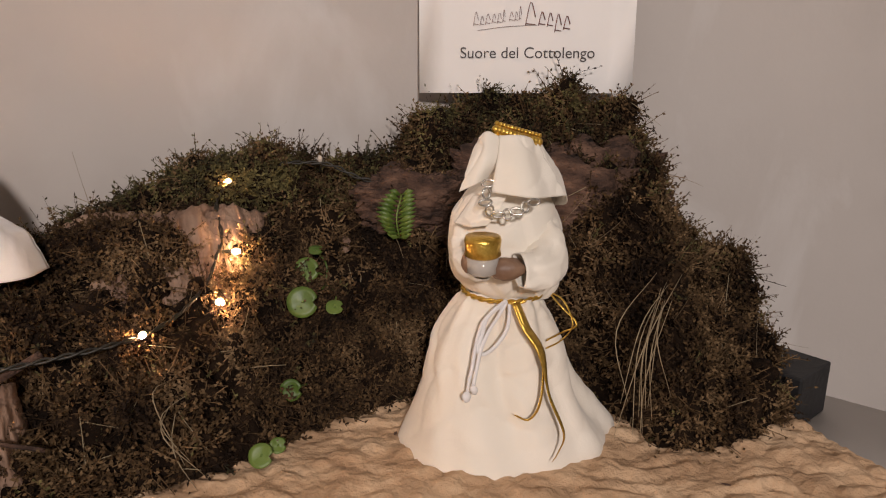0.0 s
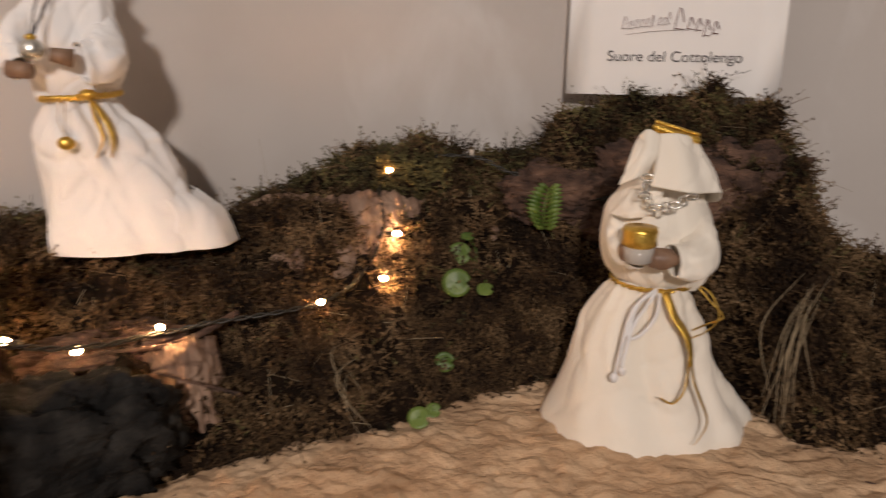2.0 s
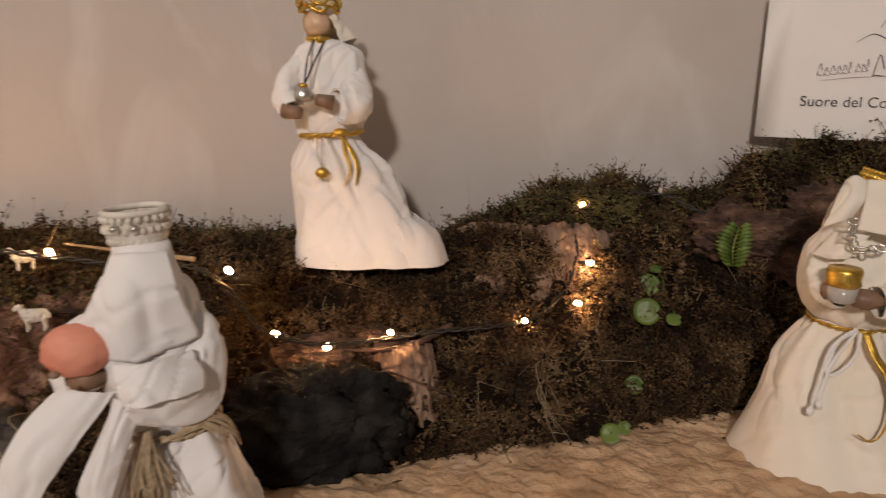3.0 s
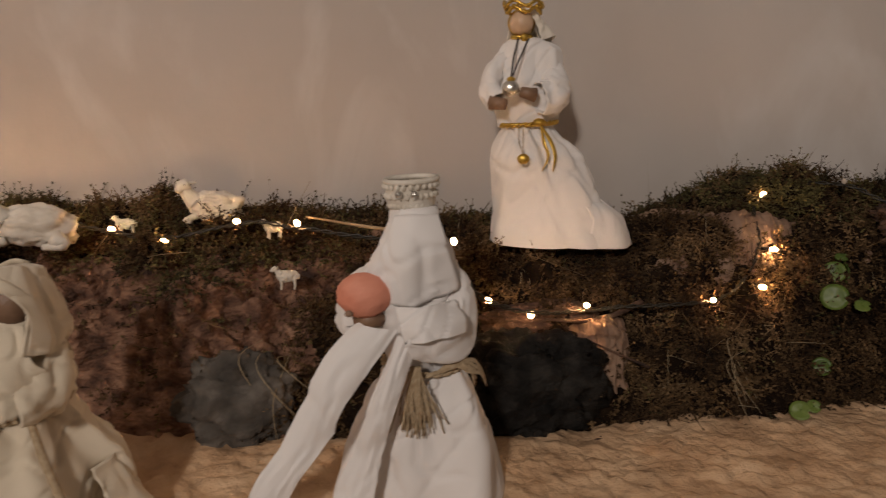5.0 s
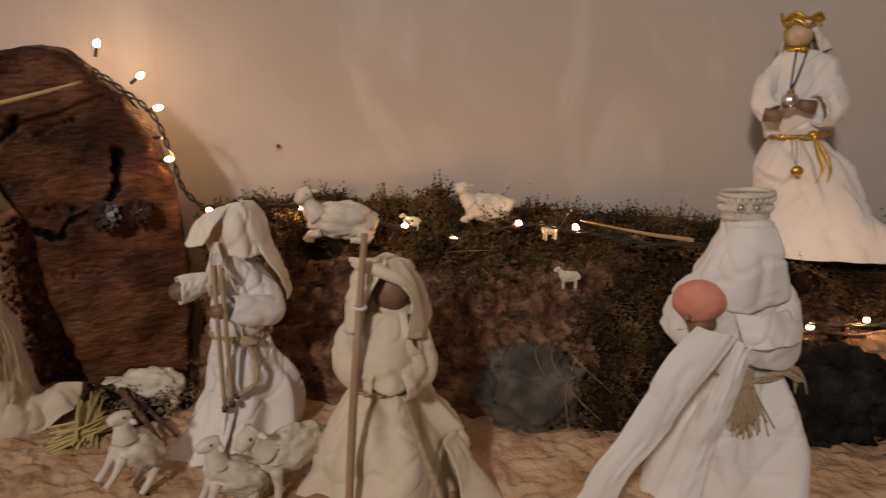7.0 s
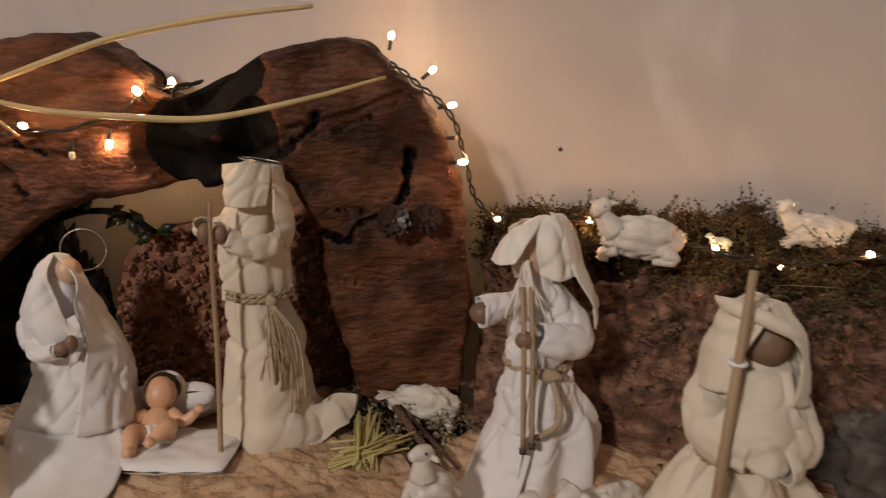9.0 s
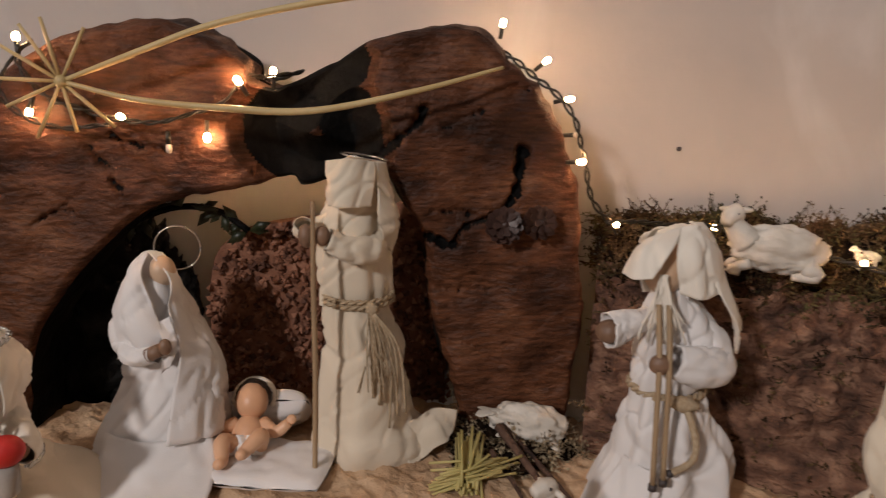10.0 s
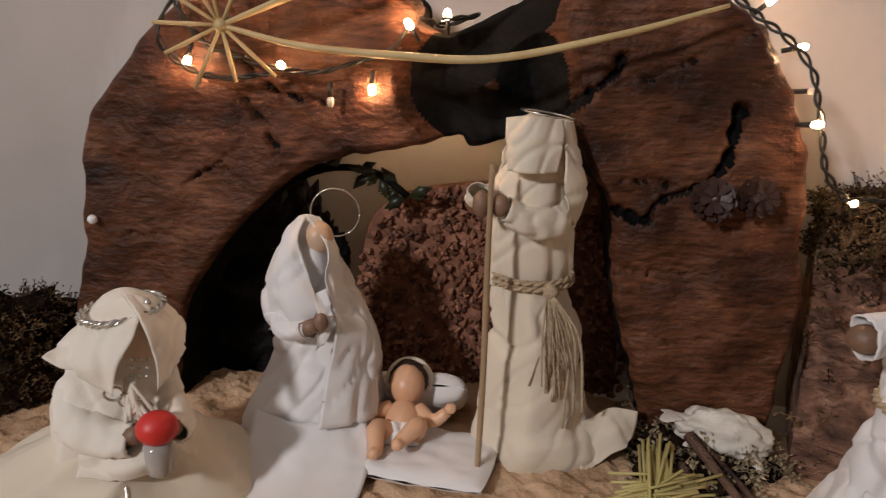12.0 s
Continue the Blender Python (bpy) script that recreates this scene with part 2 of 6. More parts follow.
def drape(acc, rows, mat, n=120, steps=64, folds=9, phase=0.0, arc=None, seed=0.0):
    """A cloth body. rows: z, half width, half depth, centre x, centre y, depth of the folds. arc: from and to in degrees
    for a piece that is open, 270 being the side that faces the viewer."""
    k = spline(rows, steps)
    w = np.radians(np.linspace(arc[0], arc[1], n)) if arc else np.linspace(0, 2 * math.pi, n, endpoint=False)
    rng = np.random.default_rng(int(seed * 7 + phase * 10 + folds))
    pleats = [(rng.uniform(0, 6.28), rng.uniform(0.10, 0.32), rng.uniform(0.5, 1.4) * (1 if rng.random() < 0.7 else -0.9), rng.uniform(-0.7, 0.7), rng.uniform(0.2, 0.9)) for _ in range(folds + 5)]
    verts = []
    for i, (z, rx, ry, cx, cy, f) in enumerate(k):
        t = i / (len(k) - 1)
        u = np.zeros(n)
        for a0, wd, amp, drift, fade in pleats:
            d = (w - a0 - drift * t + math.pi) % (2 * math.pi) - math.pi
            ws = wd * (1.35 - 0.75 * t)
            u += amp * (1 - fade * t) * np.exp(-(d / ws) ** 2)
        u -= u.mean()
        u += np.array([0.45 * noise.noise(Vector((1.6 * math.cos(a) + seed, 1.6 * math.sin(a), z * 9))) for a in w])
        s = 1 + 2.7 * f * u
        verts += list(np.c_[cx + rx * s * np.cos(w), cy + ry * s * np.sin(w), np.full(n, z)])
    acc.add(verts, ring_faces(len(k), n, arc is None), mat)
    if not arc:
        acc.add([verts[j] for j in range(n)] + [(k[0][3], k[0][4], k[0][0])], [(j, n, (j + 1) % n) for j in range(n)], mat)
    return acc


def ring(acc, c, rx, ry, r, mat, tilt=0.0, n=28, flat=1.0, wob=0.0):
    pts = []
    for i in range(n + 1):
        w = 2 * math.pi * i / n
        pts.append((c[0] + rx * math.cos(w), c[1] + ry * math.sin(w), c[2] + tilt * math.cos(w) + wob * math.sin(5 * w)))
    return tube(acc, pts, r, mat, 6, 0, flat)


def sheet(acc, a, b, mat, nu=34, bulge=0.0, thick=0.0015, wave=0.0, seed=0.0):
    """A strip of cloth between two edges a and b (lists of points)."""
    pa, pb = spline(a, nu), spline(b, nu)
    nv = 18
    mid = np.mean(pa - pb, axis=0)
    run = np.mean(np.diff(pa, axis=0), axis=0)
    nrm = np.cross(mid, run)
    nrm /= np.linalg.norm(nrm) + 1e-12
    for side in (0, 1):
        verts = []
        for i in range(nu):
            for j in range(nv):
                t = j / (nv - 1)
                q = pa[i] * (1 - t) + pb[i] * t
                d = bulge * math.sin(math.pi * t) + wave * noise.noise(Vector((i * 0.25 + seed, j * 0.4, seed)))
                verts.append(q + nrm * (d + thick * side))
        f = ring_faces(nu, nv, False)
        acc.add(verts, f if side else [x[::-1] for x in f], mat)
    return acc


def facing(x, y, z, degrees):
    return pose(x, y, z, 0, 0, degrees)


# ---- the niche, the room and the support ----
WALL = spline([(1.6, 0.76), (0.9, 0.80), (0.55, 0.805), (0.3, 0.80), (0.08, 0.78), (-0.19, 0.70), (-0.455, 0.55), (-0.66, 0.375), (-0.859, 0.184),
               (-1.0, -0.01), (-1.12, -0.21), (-1.21, -0.42), (-1.28, -0.7), (-1.32, -1.1), (-1.34, -1.7)], 140)


def wall_at(x):
    """The wall's place and its inward normal at x."""
    i = int(np.argmin(np.abs(WALL[:, 0] - x)))
    i = min(max(i, 1), len(WALL) - 2)
    t = WALL[i + 1] - WALL[i - 1]
    t /= np.linalg.norm(t)
    f = (x - WALL[i][0]) / (WALL[i + 1][0] - WALL[i][0] + 1e-9) if abs(WALL[i + 1][0] - WALL[i][0]) > 1e-6 else 0
    return WALL[i] + f * (WALL[i + 1] - WALL[i]), np.array((t[1] * 1.0, -t[0] * 1.0)) * (1 if -t[0] * -1 > 0 else 1)


acc = Acc()
zs = np.linspace(-0.9, 2.2, 60)
tang = np.gradient(WALL, axis=0)
tang /= np.linalg.norm(tang, axis=1)[:, None]
out = np.c_[tang[:, 1], -tang[:, 0]]
if out[40][1] < 0:
    out = -out
for side in (0, 1):
    verts = []
    for i in range(len(WALL)):
        for z in zs:
            e = 0.004 * noise.noise(Vector((WALL[i][0] * 3, WALL[i][1] * 3, z * 3))) + 0.0015 * noise.noise(Vector((WALL[i][0] * 14, WALL[i][1] * 14, z * 14)))
            q = WALL[i] + out[i] * (0.12 if side else e)
            verts.append((q[0], q[1], z))
    f = ring_faces(len(WALL), len(zs), False)
    acc.add(verts, f if side else [x[::-1] for x in f], PLASTER)
thing("wall_north", acc, "curved niche wall of uneven stained beige plaster", "wall", kind="structure")


def slab(name, lo, hi, mat, label):
    x0, y0, z0 = lo
    x1, y1, z1 = hi
    v = [(x0, y0, z0), (x1, y0, z0), (x1, y1, z0), (x0, y1, z0), (x0, y0, z1), (x1, y0, z1), (x1, y1, z1), (x0, y1, z1)]
    f = [(3, 2, 1, 0), (4, 5, 6, 7), (0, 1, 5, 4), (1, 2, 6, 5), (2, 3, 7, 6), (3, 0, 4, 7)]
    return thing(name, Acc().add(v, f, mat), label, name.split("_")[0], kind="structure", smooth=False)


slab("floor", (-2.6, -3.4, -1.0), (2.6, 1.2, -0.9), ROOMPAINT, "plain pale stone floor of the room")
slab("ceiling", (-2.6, -3.4, 2.2), (2.6, 1.2, 2.3), ROOMPAINT, "plain pale plastered ceiling")
slab("wall_south", (-2.6, -3.4, -0.9), (2.6, -3.3, 2.2), ROOMPAINT, "plain pale plastered wall behind the camera")
slab("wall_west", (-2.6, -3.3, -0.9), (-2.5, 1.2, 2.2), ROOMPAINT, "plain pale plastered side wall")
slab("wall_east", (2.5, -3.3, -0.9), (2.6, 1.2, 2.2), ROOMPAINT, "plain pale plastered side wall")

# support: a covered shelf that follows the wall, its front edge below the camera's way
front = spline([(1.6, 0.02), (0.6, 0.06), (0.36, 0.08), (0.2, 0.10), (-0.1, 0.02), (-0.35, -0.2), (-0.55, -0.5), (-0.62, -0.9), (-0.64, -1.5)], len(WALL))
acc = Acc()
verts = []
for i in range(len(WALL)):
    rear = np.array((WALL[i][0], min(WALL[i][1], max(0.3, 0.68 - (WALL[i][0] - 0.25) * 0.8)) if WALL[i][0] > 0.1 else WALL[i][1]))
    for z0, q in ((-0.9, front[i]), (-0.03, front[i]), (-0.024, front[i]), (-0.022, 0.98 * front[i] + 0.02 * rear), (-0.022, rear), (-0.9, rear)):
        verts.append((q[0], q[1], z0))
acc.add(verts, [f[::-1] for f in ring_faces(len(WALL), 6, False)], TABLECLOTH)
thing("shelf", acc, "white-covered shelf that carries the nativity landscape", "shelf", kind="structure")

# sand-coloured ground: crumpled, with ripples
acc = Acc()
NU, NV = 520, 150
ft = spline([(0.33, 0.37), (0.28, 0.31), (0.15, 0.28), (0.0, 0.2), (-0.2, 0.05), (-0.42, -0.15), (-0.6, -0.4), (-0.66, -0.75)], NU)
bk = spline([(0.29, 0.50), (0.24, 0.62), (0.05, 0.68), (-0.18, 0.6), (-0.44, 0.45), (-0.75, 0.15), (-1.05, -0.2), (-1.17, -0.75)], NU)
verts = []
for i in range(NU):
    for j in range(NV):
        q = ft[i] + (bk[i] - ft[i]) * j / (NV - 1)
        p = Vector((q[0], q[1], 0))
        b = noise.noise_vector(p * 26) * 0.9
        e = 0.006 * noise.noise(p * 9) + 0.0075 * abs(noise.noise(Vector((q[0] * 42, q[1] * 58, 0)) + b)) ** 0.8 + 0.003 * abs(noise.noise(p * 95)) + 0.001 * noise.noise(p * 180)
        z = e + 0.001
        if j == 0:
            z = -0.02
        verts.append((q[0], q[1], z))
acc.add(verts, [f for f in ring_faces(NU, NV, False)], SAND)
thing("sand_ground", acc, "crinkled sand-coloured ground sheet with ripples and bark crumbs", "ground", kind="structure")

# ---- moss bank along the wall ----
FOOT = spline([(0.305, 0.62), (0.285, 0.53), (0.228, 0.473), (0.165, 0.468), (0.135, 0.52), (0.05, 0.545), (-0.04, 0.536), (-0.098, 0.49), (-0.158, 0.432), (-0.205, 0.405),
               (-0.256, 0.369), (-0.346, 0.303), (-0.42, 0.25), (-0.507, 0.195), (-0.56, 0.165), (-0.62, 0.14), (-0.70, 0.10), (-0.775, 0.048), (-0.801, 0.030)], 460)
BACK = spline([(0.315, 0.66), (0.30, 0.68), (0.255, 0.70), (0.205, 0.715), (0.15, 0.74), (0.07, 0.75), (-0.03, 0.73), (-0.11, 0.705), (-0.19, 0.67), (-0.25, 0.64),
               (-0.32, 0.60), (-0.40, 0.555), (-0.48, 0.50), (-0.57, 0.435), (-0.64, 0.38), (-0.71, 0.32), (-0.78, 0.255), (-0.86, 0.17), (-0.893, 0.131)], 460)
TOPX = [(-0.95, 0.165), (-0.86, 0.165), (-0.80, 0.164), (-0.74, 0.162), (-0.66, 0.160), (-0.60, 0.145), (-0.53, 0.148), (-0.47, 0.138), (-0.40, 0.132), (-0.33, 0.132), (-0.29, 0.158),
        (-0.25, 0.168), (-0.235, 0.185), (-0.16, 0.187), (-0.12, 0.175), (-0.05, 0.178), (-0.035, 0.215), (0.03, 0.232), (0.12, 0.238), (0.185, 0.232), (0.196, 0.18),
        (0.206, 0.125), (0.25, 0.108), (0.285, 0.075), (0.305, 0.03), (0.315, 0.01)]
STEEP = [(-0.9, 0.45), (-0.6, 0.45), (-0.5, 0.6), (-0.4, 0.7), (-0.25, 0.72), (-0.05, 0.75), (0.04, 0.95), (0.15, 0.95), (0.2, 0.6), (0.35, 0.5)]


def bank_point(i, v):
    a, b = FOOT[i], BACK[i]
    q = a + (b - a) * v
    h = np.interp(max(b[0], q[0]) if q[0] > 0.1 else b[0], *zip(*TOPX))
    e = np.interp(q[0], *zip(*STEEP))
    w = min(v / 0.86, 1.0)
    z = h * w ** e
    p = Vector((q[0], q[1], z))
    lump = 0.011 * noise.noise(p * 9) + 0.036 * (abs(noise.noise(p * 19)) - 0.2) + 0.018 * (abs(noise.noise(p * 48)) - 0.2) + 0.006 * noise.noise(p * 95)
    if q[0] < -0.5 and z < 0.14:
        lump += 0.010 * abs(noise.noise(Vector((p.x * 40, p.y * 40, p.z * 85)))) + 0.005 * noise.noise(p * 110) - 0.006 * max(0.0, 1 - abs(noise.noise(Vector((p.x * 24, p.y * 24, p.z * 50)))) / 0.10)
        lump -= 0.050 * max(0.0, 1 - ((q[0] + 0.645) / 0.050) ** 2 - ((z - 0.028) / 0.045) ** 2)
    edge = min(1.0, v * 8) * min(1.0, (1 - v) * 10 + 0.15)
    d = b - a
    d = d / (np.linalg.norm(d) + 1e-9)
    return np.array((q[0] - d[0] * lump * edge * 0.8, q[1] - d[1] * lump * edge * 0.8, z + lump * edge - 0.004 * (v == 0)))


NB, MB = 460, 100
grid = np.array([[bank_point(i, j / (MB - 1)) for j in range(MB)] for i in range(NB)])
flat = grid.reshape(-1, 3)
quads = ring_faces(NB, MB, False)
woody = [bool(flat[f[0]][0] < -0.50 + 0.03 * noise.noise(Vector(flat[f[0]]) * 20) and flat[f[0]][2] < 0.135 + 0.03 * noise.noise(Vector(flat[f[0]]) * 25)) for f in quads]
acc = Acc().add(flat, [f for f, k in zip(quads, woody) if not k], MOSSBASE)
acc.add(flat, [f for f, k in zip(quads, woody) if k], REDBARK)
end = np.concatenate([grid[-1], grid[-1] * (1, 1, 0)])
acc.add(end, [(j, j + 1, j + 1 + MB, j + MB) for j in range(MB - 1)], REDBARK)
bank = thing("moss_bank", acc, "bank of dry brown and olive moss against the wall", "moss bank")
gn = np.cross(np.gradient(grid, axis=0), np.gradient(grid, axis=1))
gn /= np.linalg.norm(gn, axis=2)[:, :, None] + 1e-12
if gn[230, 30][2] < 0:
    gn = -gn


def strands(base, nrm, length, width, mat, seed, lift=0.5, droop=0.4, segs=2):
    """Curved flat strands, one at each base point."""
    rng = np.random.default_rng(seed)
    n = len(base)
    d = nrm * lift + rng.normal(0, 0.6, (n, 3))
    d /= np.linalg.norm(d, axis=1)[:, None]
    side = np.cross(d, rng.normal(0, 1, (n, 3)))
    side /= np.linalg.norm(side, axis=1)[:, None] + 1e-9
    ln = (length * (0.4 + 1.2 * rng.random(n)))[:, None]
    wd = (width * (0.5 + rng.random(n)))[:, None]
    bend = rng.normal(0, 1.3, (n, 3)) - np.array((0, 0, droop))
    cols = []
    for s in range(segs + 1):
        t = s / segs
        q = base - nrm * 0.003 + d * ln * t + bend * ln * 0.95 * t * t
        w = wd * (1 - 0.6 * t)
        cols += [q - side * w, q + side * w]
    k = 2 * (segs + 1)
    verts = np.stack(cols, 1).reshape(-1, 3)
    faces = [(k * i + 2 * s, k * i + 2 * s + 1, k * i + 2 * s + 3, k * i + 2 * s + 2) for i in range(n) for s in range(segs)]
    return Acc().add(verts, faces, mat)


def scatter(pts, nrms, weight, n, seed):
    """n places on a grid of points, more where weight is high."""
    rng = np.random.default_rng(seed)
    w = np.maximum(weight, 0).ravel()
    cell = rng.choice(w.size, n, p=w / w.sum())
    i, j = np.unravel_index(cell, weight.shape)
    i2, j2 = np.minimum(i + 1, weight.shape[0] - 1), np.minimum(j + 1, weight.shape[1] - 1)
    a, c = rng.random(n)[:, None], rng.random(n)[:, None]
    return pts[i, j] + (pts[i2, j] - pts[i, j]) * a + (pts[i, j2] - pts[i, j]) * c, nrms[i, j]


def field(k, off):
    return np.array([[noise.noise(Vector(q) * k + Vector((off, 0, 0))) for q in row] for row in grid])


area = np.linalg.norm(np.cross(np.gradient(grid, axis=0), np.gradient(grid, axis=1)), axis=2)
X, Y, Z = grid[:, :, 0], grid[:, :, 1], grid[:, :, 2]
top = np.interp(X, *zip(*TOPX))
bare = ((X < -0.53) & (Z < 0.128)) | ((X > -0.46) & (X < -0.30) & (Z < 0.08) & (Y < 0.42))
tan_bare = ((X + 0.236) / 0.05) ** 2 + ((Z - 0.12) / 0.03) ** 2 < 1
brown = area * np.where(bare, 0.03, np.clip(0.7 + 1.5 * field(24, 0), 0.08, 2)) * np.where(tan_bare, 0.2, 1)
green = area * np.clip((Z / np.maximum(top, 0.02) - 0.70) * 4, 0.03, 1) * np.clip(0.6 + 1.6 * field(13, 5), 0.02, 2) * np.where(X > 0.2, 0.2, 1)


def sprigs(base, nrm, length, leaf, mat, seed, lift=0.3, leaves=7):
    """Small moss shoots that creep over the ground: a stem with short leaflets on both sides."""
    rng = np.random.default_rng(seed)
    n = len(base)

    def unit(v):
        return v / (np.linalg.norm(v, axis=1)[:, None] + 1e-9)

    d = rng.normal(0, 1, (n, 3))
    d = unit(d - nrm * np.sum(d * nrm, axis=1)[:, None] + nrm * (lift + rng.normal(0, 0.3, n))[:, None])
    side = unit(np.cross(d, nrm + rng.normal(0, 0.5, (n, 3))))
    ln = (length * (0.5 + rng.random(n)))[:, None]
    bend = rng.normal(0, 0.45, (n, 3)) + nrm * 0.2

    def at(t):
        return base - nrm * 0.002 + d * ln * t + bend * ln * t * t

    quads = []
    for t0, t1 in ((0.0, 0.5), (0.5, 1.0)):
        p, q, w = at(t0), at(t1), side * leaf * 0.10
        quads.append(np.stack([p - w, p + w, q + w * 0.6, q - w * 0.6], 1))
    for k in range(leaves):
        t = (k + 0.6) / leaves
        p = at(t)
        o = unit(side * (1 if k % 2 else -1) + d * 0.7 + nrm * 0.35 + rng.normal(0, 0.45, (n, 3)))
        w = unit(np.cross(o, nrm + rng.normal(0, 0.7, (n, 3)))) * leaf * 0.26
        ll = leaf * (1.15 - 0.5 * t) * (0.7 + 0.6 * rng.random(n))[:, None]
        quads.append(np.stack([p, p + o * ll * 0.45 + w, p + o * ll, p + o * ll * 0.45 - w], 1))
    verts = np.concatenate(quads).reshape(-1, 3)
    return Acc().add(verts, [(4 * i, 4 * i + 1, 4 * i + 2, 4 * i + 3) for i in range(len(verts) // 4)], mat)


part("brown_moss", sprigs(*scatter(grid, gn, brown, 30000, 1), 0.0125, 0.0046, MOSS, 1, 0.26), bank, "dry brown moss shoots", kind="stuff")
part("green_moss", sprigs(*scatter(grid, gn, green, 8000, 2), 0.0110, 0.0042, GREENMOSS, 2, 0.30), bank, "olive green moss tufts along the top", kind="stuff")
part("fine_moss", strands(*scatter(grid, gn, brown, 42000, 4), 0.0032, 0.0005, MOSS, 4, 0.2, 0.4, 3), bank, "fine dry moss threads", kind="stuff")
part("dry_grass", strands(*scatter(grid, gn, area * np.where(bare, 0.1, 1), 700, 3), 0.014, 0.00045, DRYGRASS, 3, 0.3, 0.6, 8), bank, "thin dry grass blades", kind="stuff")


# ---- bark, stones ----
def lump(name, c, r, mat, label, category, turn=0.0, tilt=0.0, seed=1.0, amp=0.35, sharp=0.15, group=""):
    acc, rows, cols = Acc(), 56, 76
    verts = []
    for i in range(rows + 1):
        for j in range(cols):
            a, w = math.pi * (i + 0.001) / (rows + 0.002), 2 * math.pi * j / cols
            d = Vector((math.sin(a) * math.cos(w), math.sin(a) * math.sin(w), math.cos(a)))
            k = 1 + amp * noise.noise(d * 1.6 + Vector((seed, 0, seed))) + 1.5 * sharp * noise.noise(d * 4 + Vector((0, seed, 0))) - 1.2 * sharp * abs(noise.noise(d * 9 + Vector((seed, seed, 0)))) + 0.6 * sharp * noise.noise(d * 20 + Vector((0, 0, seed)))
            s = [abs(q) ** 0.8 * (1 if q > 0 else -1) for q in d]
            verts.append((s[0] * r[0] * k, s[1] * r[1] * k, s[2] * r[2] * k))
    acc.add(verts, [f[::-1] for f in ring_faces(rows + 1, cols)], mat)
    return thing(name, acc, label, category, pose(*c, tilt, 0, turn), group)


def bark_plate(c, w, h, turn, tilt, mat, label, seed):
    """A curved plate of bark with ridges along its grain, broken edges and cracks."""
    nu, nv, v = 110, 80, []
    for side in (0, 1):
        for i in range(nu):
            for j in range(nv):
                u, q = 2 * i / (nu - 1) - 1, 2 * j / (nv - 1) - 1
                x = w * u * (1 + 0.20 * noise.noise(Vector((q * 1.6, seed, 0))) + 0.07 * noise.noise(Vector((q * 7, seed, 4))))
                z = h * q * (1 + 0.24 * noise.noise(Vector((u * 2.0, seed, 9))) + 0.08 * noise.noise(Vector((u * 9, seed, 7))))
                p = Vector((x * 95 + z * 18, z * 26, seed))
                ridge = 0.0075 * (abs(noise.noise(p)) - 0.25) + 0.004 * noise.noise(Vector((x * 210, z * 90, seed))) + 0.006 * noise.noise(Vector((x * 30, z * 30, seed)))
                crack = 0.006 * max(0.0, 1 - abs(noise.noise(Vector((x * 22, z * 60, seed + 5)))) / 0.07)
                edge = max(abs(u), abs(q)) ** 8
                y = -0.016 * (1 - u * u) - ridge + crack + 0.010 * edge
                v.append((x, y if side == 0 else 0.018, z))
    f = ring_faces(nu, nv, False)
    k = nu * nv
    rim = [i * nv for i in range(nu)] + [(nu - 1) * nv + j for j in range(1, nv)] + [i * nv + nv - 1 for i in range(nu - 2, -1, -1)] + [j for j in range(nv - 2, 0, -1)]
    e = [(rim[i], rim[(i + 1) % len(rim)], rim[(i + 1) % len(rim)] + k, rim[i] + k) for i in range(len(rim))]
    return thing("bark_slab", Acc().add(v, f + [tuple(i + k for i in x[::-1]) for x in f] + e, mat), label, "bark", pose(*c, tilt, 0, turn), "bark pieces")


bark_plate((-0.214, 0.556, 0.113), 0.076, 0.050, 26, -33, BARK, "broad ridged piece of pale tan bark in the moss", 2.3)
bark_plate((-0.291, 0.392, 0.034), 0.030, 0.046, 35, -22, BARK, "small cracked piece of tan bark above the sand", 4.1)
lump("bark_stump", (0.105, 0.668, 0.125), (0.112, 0.062, 0.085), DARKBARK, "tall brown bark stump under a cap of moss", "bark", 0, -8, 6.0, 0.2, group="bark pieces")
lump("bark_slab", (-0.03, 0.645, 0.150), (0.050, 0.03, 0.028), DARKBARK, "rounded brown bark edge in the moss", "bark", 10, 0, 8.0, group="bark pieces")
lump("black_bark", (-0.340, 0.318, 0.036), (0.074, 0.030, 0.046), BLACKBARK, "black charred bark lump at the foot of the bank", "bark", 36, -8, 14.0, 0.25)
lump("bark_slab", (-0.352, 0.398, 0.072), (0.055, 0.02, 0.016), DARKBARK, "brown bark ledge lit by small lamps", "bark", 38, 0, 15.0, 0.25, group="bark pieces")
lump("grey_stone", (-0.537, 0.190, 0.032), (0.046, 0.026, 0.042), STONE, "rough grey stone at the foot of the bank", "stone", 40, -10, 16.0, 0.25)


def moss_mound(c, r, seed, n, label, mat=MOSS):
    k = np.array([[(math.cos(w) * math.sin(a), math.sin(w) * math.sin(a), math.cos(a)) for w in np.linspace(0, 2 * math.pi, 40)] for a in np.linspace(0.01, 1.75, 20)])
    e = np.array([[1 + 0.35 * noise.noise(Vector(q) * 2 + Vector((seed, 0, 0))) + 0.2 * noise.noise(Vector(q) * 6) for q in row] for row in k])
    p = k * e[:, :, None] * np.array(r)
    p[:, -1] = p[:, 0]
    ob = thing("moss_mound", Acc().add(p.reshape(-1, 3), [f[::-1] for f in ring_faces(20, 40, False)], MOSSBASE), label, "moss", Matrix.Translation(c), "moss mounds")
    nr = k / np.linalg.norm(k, axis=2)[:, :, None]
    part("moss", sprigs(*scatter(p, nr, np.sin(np.linspace(0.05, 1.75, 20))[:, None] * np.ones((20, 40)), n // 4, int(seed)), 0.0105, 0.0042, mat, int(seed), 0.35), ob, kind="stuff")
    return ob


